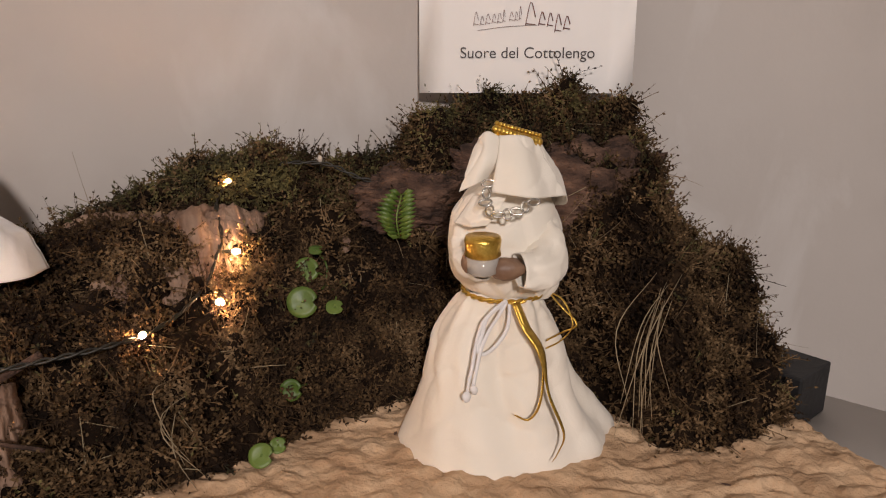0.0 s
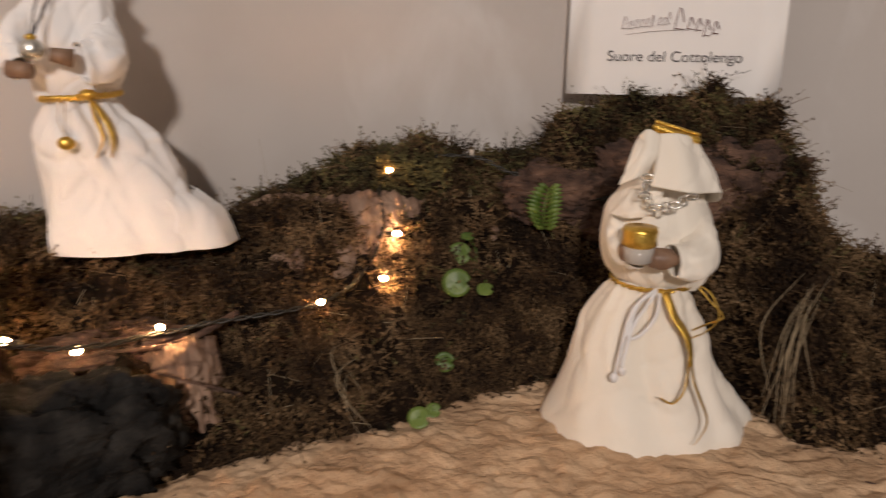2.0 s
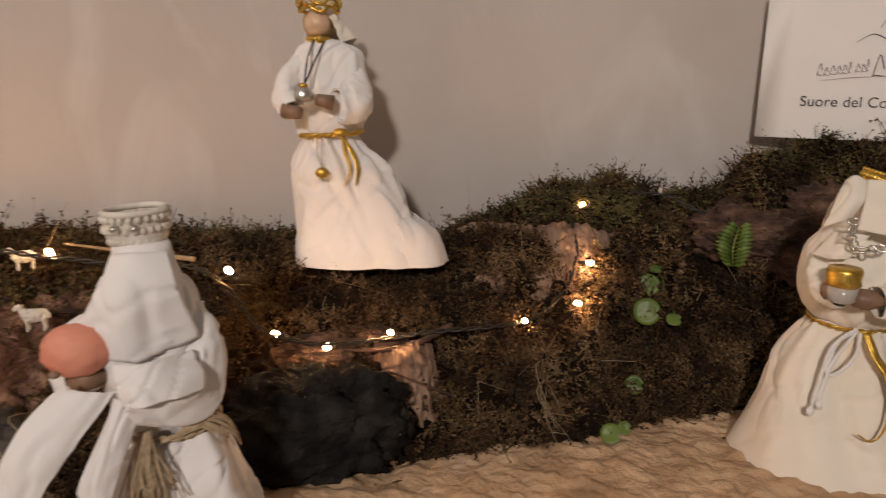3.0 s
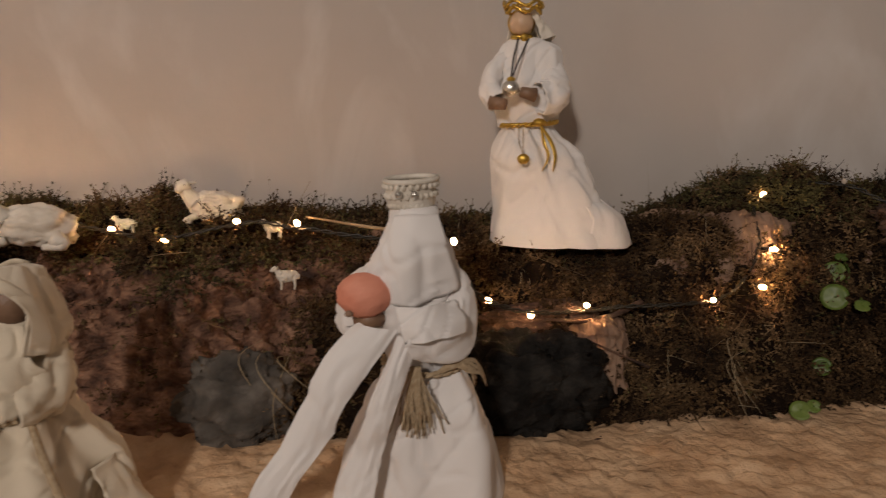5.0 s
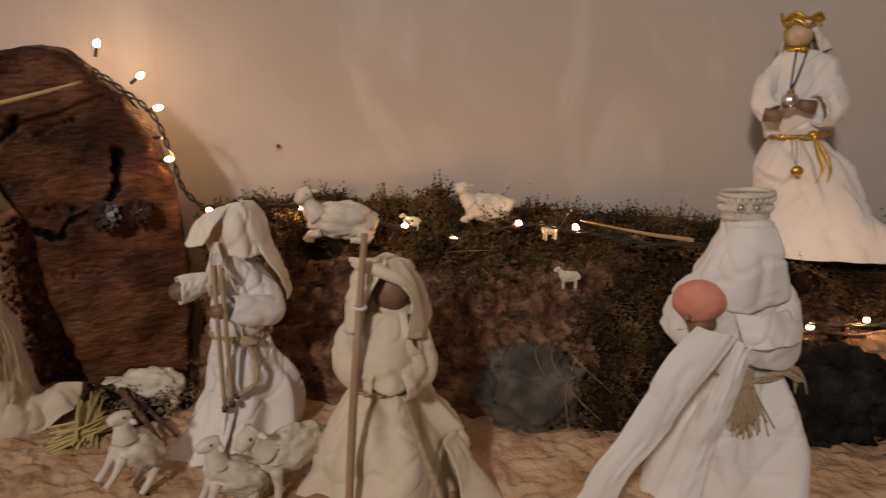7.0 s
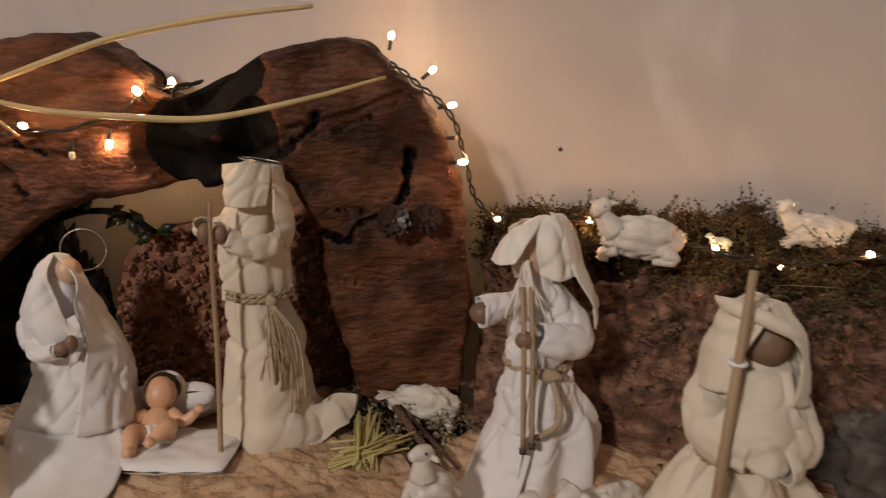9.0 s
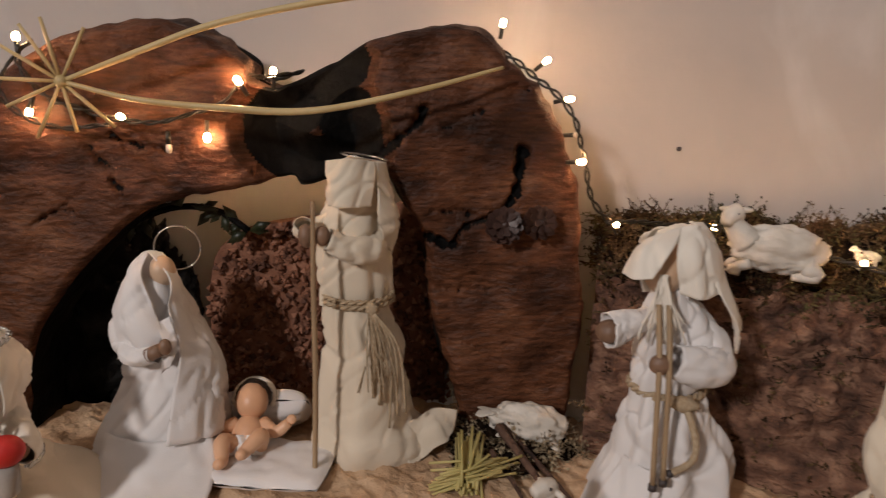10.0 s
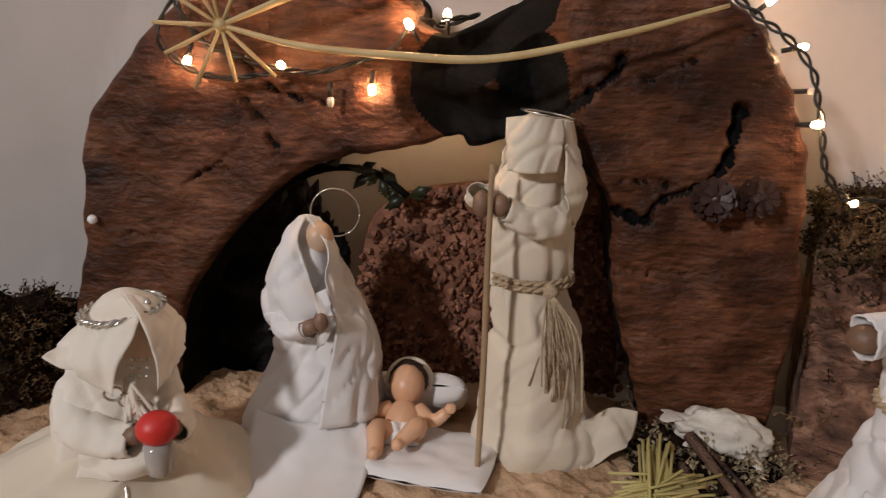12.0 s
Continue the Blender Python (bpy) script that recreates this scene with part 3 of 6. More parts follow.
moss_mound((-1.13, -0.49, 0.0), (0.06, 0.10, 0.085), 18, 12000, "mound of dark dry moss beside the log")
moss_mound((-0.845, -0.012, 0.0), (0.05, 0.05, 0.018), 19, 2600, "flat patch of dry moss and leaf litter", DRYGRASS)
moss_mound((-0.03, 0.66, 0.165), (0.03, 0.03, 0.02), 20, 1200, "rounded tuft of brown moss on the bank")
moss_mound((-0.195, 0.640, 0.165), (0.055, 0.035, 0.024), 21, 6000, "olive moss cushion on top of the bank", GREENMOSS)
moss_mound((-0.262, 0.548, 0.122), (0.052, 0.026, 0.032), 22, 6000, "rusty brown moss cushion on the bark")


# ---- hollow log arch ----
LP, LU, LN = np.array((-0.83, 0.03, 0.0)), np.array((0.514, 0.857, 0.0)), np.array((0.857, -0.514, 0.0))


def on_log(u, z, d=0.0):
    return LP + LU * u + LN * d + np.array((0, 0, z))


OUTER = spline([(-0.515, -0.01), (-0.507, 0.069), (-0.488, 0.15), (-0.484, 0.208), (-0.45, 0.25), (-0.412, 0.290), (-0.359, 0.317), (-0.315, 0.327), (-0.281, 0.320), (-0.243, 0.300),
                (-0.240, 0.284), (-0.222, 0.281), (-0.184, 0.297), (-0.153, 0.314), (-0.122, 0.321), (-0.089, 0.325), (-0.065, 0.312), (-0.025, 0.281), (-0.004, 0.235),
                (0.010, 0.19), (0.014, 0.104), (0.009, 0.055), (0.002, -0.01)], 460)
INNER = spline([(-0.428, -0.01), (-0.418, 0.075), (-0.386, 0.126), (-0.355, 0.160), (-0.322, 0.187), (-0.278, 0.201), (-0.24, 0.207), (-0.217, 0.213), (-0.206, 0.205), (-0.187, 0.210),
                (-0.160, 0.224), (-0.138, 0.217), (-0.120, 0.186), (-0.111, 0.152), (-0.103, 0.096), (-0.087, 0.046), (-0.07, -0.01)], 460)
CRACKS = [[(-0.039, 0.240), (-0.039, 0.214), (-0.048, 0.197), (-0.057, 0.189), (-0.084, 0.174), (-0.093, 0.164), (-0.112, 0.170)],
          [(-0.15, 0.225), (-0.135, 0.242), (-0.120, 0.252), (-0.112, 0.268)], [(-0.10, 0.255), (-0.065, 0.268), (-0.035, 0.285)],
          [(-0.335, 0.19), (-0.345, 0.215), (-0.36, 0.235)], [(-0.46, 0.135), (-0.43, 0.137), (-0.41, 0.133)],
          [(-0.105, 0.19), (-0.085, 0.192), (-0.07, 0.186)], [(-0.405, 0.178), (-0.39, 0.186), (-0.375, 0.197)], [(-0.39, 0.186), (-0.378, 0.186)], [(-0.1, 0.13), (-0.07, 0.128), (-0.03, 0.132)], [(-0.09, 0.085), (-0.05, 0.08)], [(-0.36, 0.262), (-0.335, 0.24), (-0.30, 0.236)]]
CR = np.concatenate([np.c_[spline(c, 60), [(0.0075, 0.006, 0.003, 0.0038, 0.0022, 0.0028, 0.0030, 0.0026, 0.0022, 0.002, 0.004)[k] * (0.35 + 1.1 * abs(noise.noise(Vector((i * 0.22, k * 3.1, 0))))) for i in range(60)]] for k, c in enumerate(CRACKS)])
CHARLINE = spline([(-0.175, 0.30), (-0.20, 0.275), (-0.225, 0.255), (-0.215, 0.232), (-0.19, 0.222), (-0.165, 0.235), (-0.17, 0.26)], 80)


def log_depth(u, z):
    ju, jz = 0.004 * noise.noise(Vector((u * 70, z * 70, 1))), 0.004 * noise.noise(Vector((u * 70, z * 70, 9)))
    d = np.sqrt(((CR[:, :2] - (u + ju, z + jz)) ** 2).sum(1))
    g = -float(np.max(np.maximum(0, 1 - d / CR[:, 2]) * CR[:, 2])) * 2.0
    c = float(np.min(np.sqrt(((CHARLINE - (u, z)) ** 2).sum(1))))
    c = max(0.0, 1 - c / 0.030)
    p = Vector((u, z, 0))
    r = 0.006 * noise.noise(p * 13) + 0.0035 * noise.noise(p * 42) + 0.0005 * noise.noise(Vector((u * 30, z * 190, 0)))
    # deep cracks count as black too: their shade is painted in
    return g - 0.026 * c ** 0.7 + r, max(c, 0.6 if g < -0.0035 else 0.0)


CW, TH = 90, 0.06
acc = Acc()
front_v, front_c = [], []
for i in range(460):
    for j in range(CW):
        t = j / (CW - 1)
        q = OUTER[i] * (1 - t) + INNER[i] * t
        rag = (0.004 * noise.noise(Vector((q[0] * 22, q[1] * 22, 3))) + 0.0025 * noise.noise(Vector((q[0] * 75, q[1] * 75, 5)))) * (1 - 1.2 * min(t, 1 - t))
        d, c = log_depth(q[0], q[1])
        edge = min(t, 1 - t)
        d -= 0.006 * max(0, 1 - edge / 0.05) ** 2
        front_v.append(on_log(q[0] + rag, q[1] + rag, d))
        front_c.append(c)
F = ring_faces(460, CW, False)
acc.add(front_v, [f for f in F if front_c[f[0]] < 0.25], LOGFACE)
acc.add(front_v, [f for f in F if front_c[f[0]] >= 0.25], CHARSHADE)
# Outer edge is bark; inner rim and back are near-black, painted as the hollow's shade
for edge, mat, flip in ((0, DARKBARK, 0), (CW - 1, CHARSHADE, 1)):
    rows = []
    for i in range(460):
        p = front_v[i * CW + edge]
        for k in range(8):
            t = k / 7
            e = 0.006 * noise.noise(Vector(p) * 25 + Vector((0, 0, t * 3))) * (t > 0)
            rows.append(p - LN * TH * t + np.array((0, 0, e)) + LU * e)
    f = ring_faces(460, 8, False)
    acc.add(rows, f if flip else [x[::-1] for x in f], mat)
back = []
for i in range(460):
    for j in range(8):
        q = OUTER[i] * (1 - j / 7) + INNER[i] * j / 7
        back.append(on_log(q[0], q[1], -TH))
acc.add(back, [f[::-1] for f in ring_faces(460, 8, False)], CHARSHADE)
log_arch = thing("hollow_log", acc, "large hollow slice of reddish brown log forming the grotto arch", "log")


# Added backing: hides the lit wall so the grotto's left reads as deep shade
lump("black_bark", on_log(-0.375, 0.06, -0.085), (0.02, 0.062, 0.10), BLACKBARK, "black bark lump added to darken the left side of the grotto", "bark", -31, 0, 24.0, 0.25, 0.2)


def sprig():
    rng = np.random.default_rng(12)
    ob = thing("leafy_sprig", None, "dark green leafy sprig hanging inside the grotto", "plant")
    stem = spline([on_log(-0.36, 0.165, -0.05), on_log(-0.315, 0.182, -0.048), on_log(-0.28, 0.180, -0.046), on_log(-0.255, 0.164, -0.044)], 14)
    part("stem", tube(Acc(), stem, 0.0028, CHARSHADE, 6), ob)
    for k in range(26):
        b = stem[rng.integers(0, 14)]
        d = LU * rng.normal(0, 1) + np.array((0, 0, rng.normal(-0.2, 0.8))) + LN * rng.normal(0, 0.3)
        d /= np.linalg.norm(d)
        s = np.cross(d, LN)
        ln = rng.uniform(0.012, 0.022)
        v = [b, b + d * ln * 0.5 + s * ln * 0.22, b + d * ln, b + d * ln * 0.5 - s * ln * 0.22]
        v += [q - LN * 0.0008 for q in v]
        part("leaf", Acc().add(v, [(3, 2, 1, 0), (4, 5, 6, 7), (0, 1, 5, 4), (1, 2, 6, 5), (2, 3, 7, 6), (3, 0, 4, 7)], DARKLEAF), ob)


sprig()


def cork_panel():
    rng = np.random.default_rng(5)
    acc = Acc()
    c = spline([(-0.30, 0.0), (-0.295, 0.12), (-0.27, 0.155), (-0.22, 0.168), (-0.16, 0.172), (-0.10, 0.175), (-0.09, 0.0)], 60)
    vf = [on_log(u, z, -0.070) for u, z in c] + [on_log(u, z, -0.083) for u, z in c]
    n = len(c)
    acc.add(vf, [tuple(range(n)), tuple(range(n, 2 * n))[::-1]] + [(i, i + n, (i + 1) % n + n, (i + 1) % n) for i in range(n)], CORK)
    ob = thing("cork_panel", acc, "brown granulated cork panel standing behind the grotto", "cork panel", smooth=False)
    g = Acc()
    for k in range(1500):
        u, z = rng.uniform(-0.30, -0.085), rng.uniform(0.0, 0.175)
        if z > np.interp(u, [-0.30, -0.295, -0.27, -0.22, -0.085], [0.10, 0.12, 0.155, 0.168, 0.176]):
            continue
        r = rng.uniform(0.0022, 0.0048, 3)
        v = np.array([(1, 0, 0), (-1, 0, 0), (0, 1, 0), (0, -1, 0), (0, 0, 1), (0, 0, -1)], float) * r + rng.normal(0, 0.0007, (6, 3))
        a = rng.uniform(0, 6.3)
        rot = np.array(Euler((a, a * 1.3, a * 0.7)).to_matrix())
        g.add(v @ rot + on_log(u, z, -0.068 + rng.uniform(-0.001, 0.002)), [(0, 2, 4), (2, 1, 4), (1, 3, 4), (3, 0, 4), (2, 0, 5), (1, 2, 5), (3, 1, 5), (0, 3, 5)], CORK)
    part("cork_grain", g, ob, kind="stuff", smooth=False)


cork_panel()


# ---- cloth figures ----
CLOTHS = (WHITECLOTH, CREAM, IVORY)


def patch(acc, rows, mat, n=26, thick=0.0009, wave=0.0012, seed=0.0):
    """A piece of cloth through a few rows of points, with a real edge."""
    across = [spline(r, n) for r in rows]
    g = np.array([spline([r[j] for r in across], n) for j in range(n)]).transpose(1, 0, 2)
    nr = np.cross(np.gradient(g, axis=0), np.gradient(g, axis=1))
    nr /= np.linalg.norm(nr, axis=2)[:, :, None] + 1e-12
    w = np.array([[noise.noise(Vector(q) * 38 + Vector((seed, 0, seed))) for q in r] for r in g])[:, :, None]
    g = g + nr * w * wave
    v = np.concatenate([g.reshape(-1, 3), (g + nr * thick).reshape(-1, 3)])
    f = ring_faces(n, n, False)
    k = n * n
    rim = [i for i in range(n)] + [i * n + n - 1 for i in range(1, n)] + [k - 2 - i for i in range(n - 1)] + [i * n for i in range(n - 2, 0, -1)]
    e = [(rim[i], rim[(i + 1) % len(rim)], rim[(i + 1) % len(rim)] + k, rim[i] + k) for i in range(len(rim))]
    acc.add(v, [x[::-1] for x in f] + [tuple(i + k for i in x) for x in f] + e, mat)
    return acc


def bell(acc, path, radii, mat, seed=0.0, flat=0.82):
    """A wide sleeve, gathered at the elbow and open at the cuff."""
    m, n = 30, 36
    p = spline(path, m)
    r = np.interp(np.linspace(0, 1, m), np.linspace(0, 1, len(radii)), radii) * np.linspace(0.70, 0.94, m)
    tan = np.gradient(p, axis=0)
    tan /= np.linalg.norm(tan, axis=1)[:, None] + 1e-12
    up = np.array((0.15, 0.1, 1.0))
    outer = []
    for i in range(m):
        a = np.cross(tan[i], up)
        a /= np.linalg.norm(a) + 1e-12
        b = np.cross(a, tan[i])
        up = b
        ring_row = []
        for j in range(n):
            w = 2 * math.pi * j / n
            s = 1 + 0.16 * noise.noise(Vector((1.3 * math.cos(w) + seed, 1.3 * math.sin(w), i * 0.10))) - 0.13 * max(0, 1 - abs(noise.noise(Vector((math.cos(w) + seed * 2, math.sin(w), i * 0.16)))) / 0.13)
            ring_row.append(p[i] + r[i] * s * (a * math.cos(w) + flat * b * math.sin(w)))
        outer.append(ring_row)
    o = np.array(outer)
    mid = o.mean(axis=1, keepdims=True)
    inner = (mid + (o - mid) * 0.92)[::-1][: m // 2]
    acc.add(np.concatenate([o, inner]).reshape(-1, 3), ring_faces(m + m // 2, n), mat)
    return acc


def crumpled(acc, seed, k=1.0):
    """Cloth falls in broad planes with a few long creases."""
    soft = set()
    for f, m in zip(acc.f, acc.m):
        if acc.mats[m] in CLOTHS:
            soft.update(f)
    v = np.concatenate(acc.v)
    o = Vector((seed, seed * 2, 0))
    for i in soft:
        p = Vector(v[i])
        e = noise.noise_vector(p * 17 + o) * 0.0040
        rad = Vector((p.x, p.y, 0.004)).normalized()
        bend = noise.noise_vector(p * 12 + o) * 0.5
        a = noise.noise(Vector((p.x * 26 + p.z * 9, p.y * 26, p.z * 11)) + bend + o)
        b = noise.noise(Vector((p.x * 40 - p.z * 30, p.y * 40, p.z * 26)) + bend - o)
        e += k * rad * (0.0048 * a - 0.0036 * max(0.0, 1 - abs(a) / 0.17) + 0.0020 * b - 0.0028 * max(0.0, 1 - abs(b) / 0.10))
        e.z *= 0.6
        v[i] += np.array(e) * min(1.0, 0.2 + p.z * 16)
    acc.v = [v]
    return acc


def belt(acc, z, rx, ry, mat, r=0.0016, c=(0, 0), tilt=0.0):
    """Two strands of cord, twisted round each other."""
    for k in (0, 1):
        pts = []
        for i in range(121):
            w = 2 * math.pi * i / 120
            q = 26 * w / 2 + math.pi * k
            pts.append((c[0] + (rx + r * 0.8 * math.cos(q)) * math.cos(w), c[1] + (ry + r * 0.8 * math.cos(q)) * math.sin(w), z + tilt * math.cos(w) + r * 0.8 * math.sin(q)))
        tube(acc, pts, r, mat, 6)


def tassel(acc, top, length, mat, spread=0.012, n=14, seed=0, lean=(0, 0), r=0.0005):
    rng = np.random.default_rng(seed)
    for k in range(n):
        a, b = rng.normal(0, spread * 0.25, 2), rng.normal(0, spread, 2) + np.array(lean)
        ln = length * rng.uniform(0.6, 1.0)
        tube(acc, [(top[0] + a[0], top[1] + a[1] * 0.3, top[2]), (top[0] + (a[0] + b[0]) / 2 + rng.normal(0, 0.0015), top[1] - 0.003 + a[1] * 0.3 + rng.normal(0, 0.001), top[2] - ln / 2), (top[0] + b[0], top[1] - 0.004 + b[1] * 0.4, top[2] - ln)], r, mat, 5, 9)


def doll(acc, label, place, seed, k=1.0):
    return thing("cloth_figure", crumpled(acc, seed, k), label, "doll", facing(*place), "nativity figures")


def figure_cup():
    a = Acc()
    drape(a, [(0, 0.088, 0.060, 0.003, 0, 0.03), (0.008, 0.085, 0.059, 0.003, 0, 0.03), (0.025, 0.074, 0.055, -0.001, 0, 0.035), (0.053, 0.0605, 0.048, -0.006, 0, 0.04), (0.085, 0.049, 0.040, -0.008, 0, 0.04),
              (0.108, 0.036, 0.032, -0.007, 0, 0.06), (0.121, 0.026, 0.027, -0.006, 0, 0.09)], IVORY, folds=4, phase=1)
    drape(a, [(0.117, 0.026, 0.026, -0.006, 0, 0.07), (0.124, 0.034, 0.031, -0.006, 0, 0.05), (0.136, 0.040, 0.035, -0.0055, 0, 0.03), (0.150, 0.0415, 0.036, -0.0055, 0, 0.02), (0.163, 0.040, 0.035, -0.006, 0, 0.02),
              (0.178, 0.036, 0.031, -0.007, 0, 0.02), (0.190, 0.028, 0.027, -0.006, 0, 0.02), (0.200, 0.018, 0.020, -0.005, 0, 0.02), (0.203, 0.006, 0.006, -0.005, 0, 0)], IVORY, folds=3, phase=2, seed=3)
    ball(a, (-0.006, 0.0, 0.208), (0.020, 0.021, 0.0245), IVORY, 16, 22)
    patch(a, [[(-0.016, -0.022, 0.232), (-0.024, -0.022, 0.235), (-0.031, -0.018, 0.230)], [(-0.018, -0.033, 0.219), (-0.027, -0.036, 0.220), (-0.037, -0.030, 0.216)],
              [(-0.0225, -0.032, 0.206), (-0.031, -0.037, 0.203), (-0.042, -0.034, 0.198)]], IVORY)
    patch(a, [[(-0.016, -0.022, 0.232), (-0.003, -0.026, 0.233), (0.011, -0.018, 0.229)], [(-0.019, -0.036, 0.216), (0.0, -0.041, 0.216), (0.022, -0.026, 0.211)],
              [(-0.021, -0.042, 0.199), (0.004, -0.047, 0.197), (0.032, -0.026, 0.194)]], IVORY, seed=2)
    patch(a, [[(0.011, -0.018, 0.229), (0.012, 0, 0.231), (0.004, 0.02, 0.228)], [(0.022, -0.026, 0.211), (0.028, 0, 0.209), (0.016, 0.026, 0.208)], [(0.032, -0.026, 0.194), (0.036, 0, 0.180), (0.02, 0.03, 0.176)]], IVORY, seed=3)
    patch(a, [[(0.004, 0.02, 0.228), (-0.010, 0.022, 0.230), (-0.022, 0.008, 0.228)], [(0.016, 0.026, 0.208), (-0.008, 0.032, 0.208), (-0.026, 0.018, 0.210)], [(0.02, 0.03, 0.176), (-0.008, 0.036, 0.176), (-0.030, 0.022, 0.180)]], IVORY, seed=4)
    patch(a, [[(-0.010, -0.036, 0.196), (-0.022, -0.034, 0.194), (-0.030, -0.018, 0.192)], [(-0.016, -0.040, 0.184), (-0.029, -0.038, 0.183), (-0.038, -0.022, 0.182)], [(-0.022, -0.040, 0.176), (-0.034, -0.038, 0.175), (-0.0445, -0.024, 0.176)]], IVORY, seed=5)
    for k in range(13):
        t = k / 12
        x, y, z = -0.0165 + 0.029 * t, -0.021 + 0.006 * abs(t - 0.4), 0.2365 - 0.0085 * t
        ball(a, (x, y, z), 0.0030, GOLD, 6, 8)
        ball(a, (x + 0.001, y + 0.002, z + 0.0038), 0.0017, GOLD, 6, 8)
        ball(a, (x, y - 0.0015, z - 0.0034), 0.0017, GOLD, 6, 8)
    bell(a, [(-0.034, -0.006, 0.170), (-0.035, -0.026, 0.154), (-0.032, -0.042, 0.149), (-0.027, -0.047, 0.150)], [0.014, 0.0165, 0.015, 0.012], IVORY, 1)
    bell(a, [(0.020, -0.006, 0.170), (0.022, -0.028, 0.154), (0.010, -0.046, 0.147), (-0.004, -0.051, 0.149)], [0.016, 0.018, 0.017, 0.013], IVORY, 2)
    ball(a, (-0.013, -0.055, 0.1515), (0.0125, 0.007, 0.0075), SKIN, lump=0.2)
    ball(a, (-0.036, -0.050, 0.155), (0.006, 0.006, 0.008), SKIN)
    tube(a, [(-0.0285, -0.054, 0.160), (-0.0285, -0.054, 0.1615), (-0.0285, -0.054, 0.1655), (-0.0285, -0.054, 0.171), (-0.0285, -0.054, 0.1735)], [0.010, 0.0120, 0.0113, 0.0120, 0.0112], GOLD, 24)
    tube(a, [(-0.0285, -0.054, 0.148), (-0.0285, -0.054, 0.150), (-0.0285, -0.054, 0.160)], [0.007, 0.010, 0.0105], GREYGLASS, 20)
    links = spline([(-0.024, -0.041, 0.205), (-0.026, -0.046, 0.192), (-0.018, -0.049, 0.186), (-0.008, -0.050, 0.188), (0.004, -0.049, 0.194)], 9)
    for k, q in enumerate(links):
        tube(a, [(q[0] + 0.0042 * math.cos(w) * (0.6 if k % 2 else 1), q[1] - 0.001 + 0.0012 * math.sin(w + k), q[2] + 0.0034 * math.sin(w) * (1 if k % 2 else 0.6)) for w in np.linspace(0, 6.283, 15)], 0.0008, SILVER, 6)
    belt(a, 0.120, 0.030, 0.031, GOLD, 0.0011, (-0.006, 0))
    tube(a, [(-0.012, -0.036, 0.122), (-0.026, -0.042, 0.112), (-0.031, -0.048, 0.092), (-0.024, -0.047, 0.090), (-0.013, -0.043, 0.104), (-0.010, -0.037, 0.120)], 0.0014, WHITECLOTH, 8, 34)
    tube(a, [(-0.012, -0.036, 0.121), (-0.030, -0.044, 0.108), (-0.034, -0.051, 0.080), (-0.038, -0.057, 0.064)], 0.0013, WHITECLOTH, 8, 20)
    tube(a, [(-0.012, -0.036, 0.121), (-0.027, -0.046, 0.100), (-0.031, -0.052, 0.080), (-0.033, -0.057, 0.070)], 0.0013, WHITECLOTH, 8, 20)
    for q in ((-0.0385, -0.058, 0.062), (-0.033, -0.058, 0.068)):
        ball(a, q, (0.0028, 0.0028, 0.0038), WHITECLOTH)
    tube(a, [(-0.004, -0.036, 0.121), (0.003, -0.042, 0.106), (0.013, -0.049, 0.090), (0.018, -0.057, 0.062), (0.028, -0.063, 0.036), (0.024, -0.065, 0.022), (0.020, -0.066, 0.016)], [0.003, 0.005, 0.0045, 0.0015, 0.0018, 0.0014, 0.0006], GOLD, 8, 50, 0.3)
    tube(a, [(-0.002, -0.036, 0.121), (0.006, -0.044, 0.100), (0.014, -0.050, 0.084), (0.012, -0.058, 0.058), (0.004, -0.061, 0.046), (-0.006, -0.061, 0.050)], [0.003, 0.004, 0.0016, 0.0014, 0.0014, 0.0006], GOLD, 8, 40, 0.4)
    for d in (0.0, 0.006):
        tube(a, [(0.024, -0.014, 0.121), (0.034, -0.02, 0.116 - d), (0.040 + d * 0.5, -0.026, 0.100), (0.032, -0.026, 0.088 + d), (0.020, -0.034, 0.086 + d)], 0.0011, GOLD, 8, 30, 0.4)
    return doll(a, "ivory cloth figure with gold crown holding a gold-lidded jar", (0.05, 0.492, 0.0, 4), 3.0, 0.55)


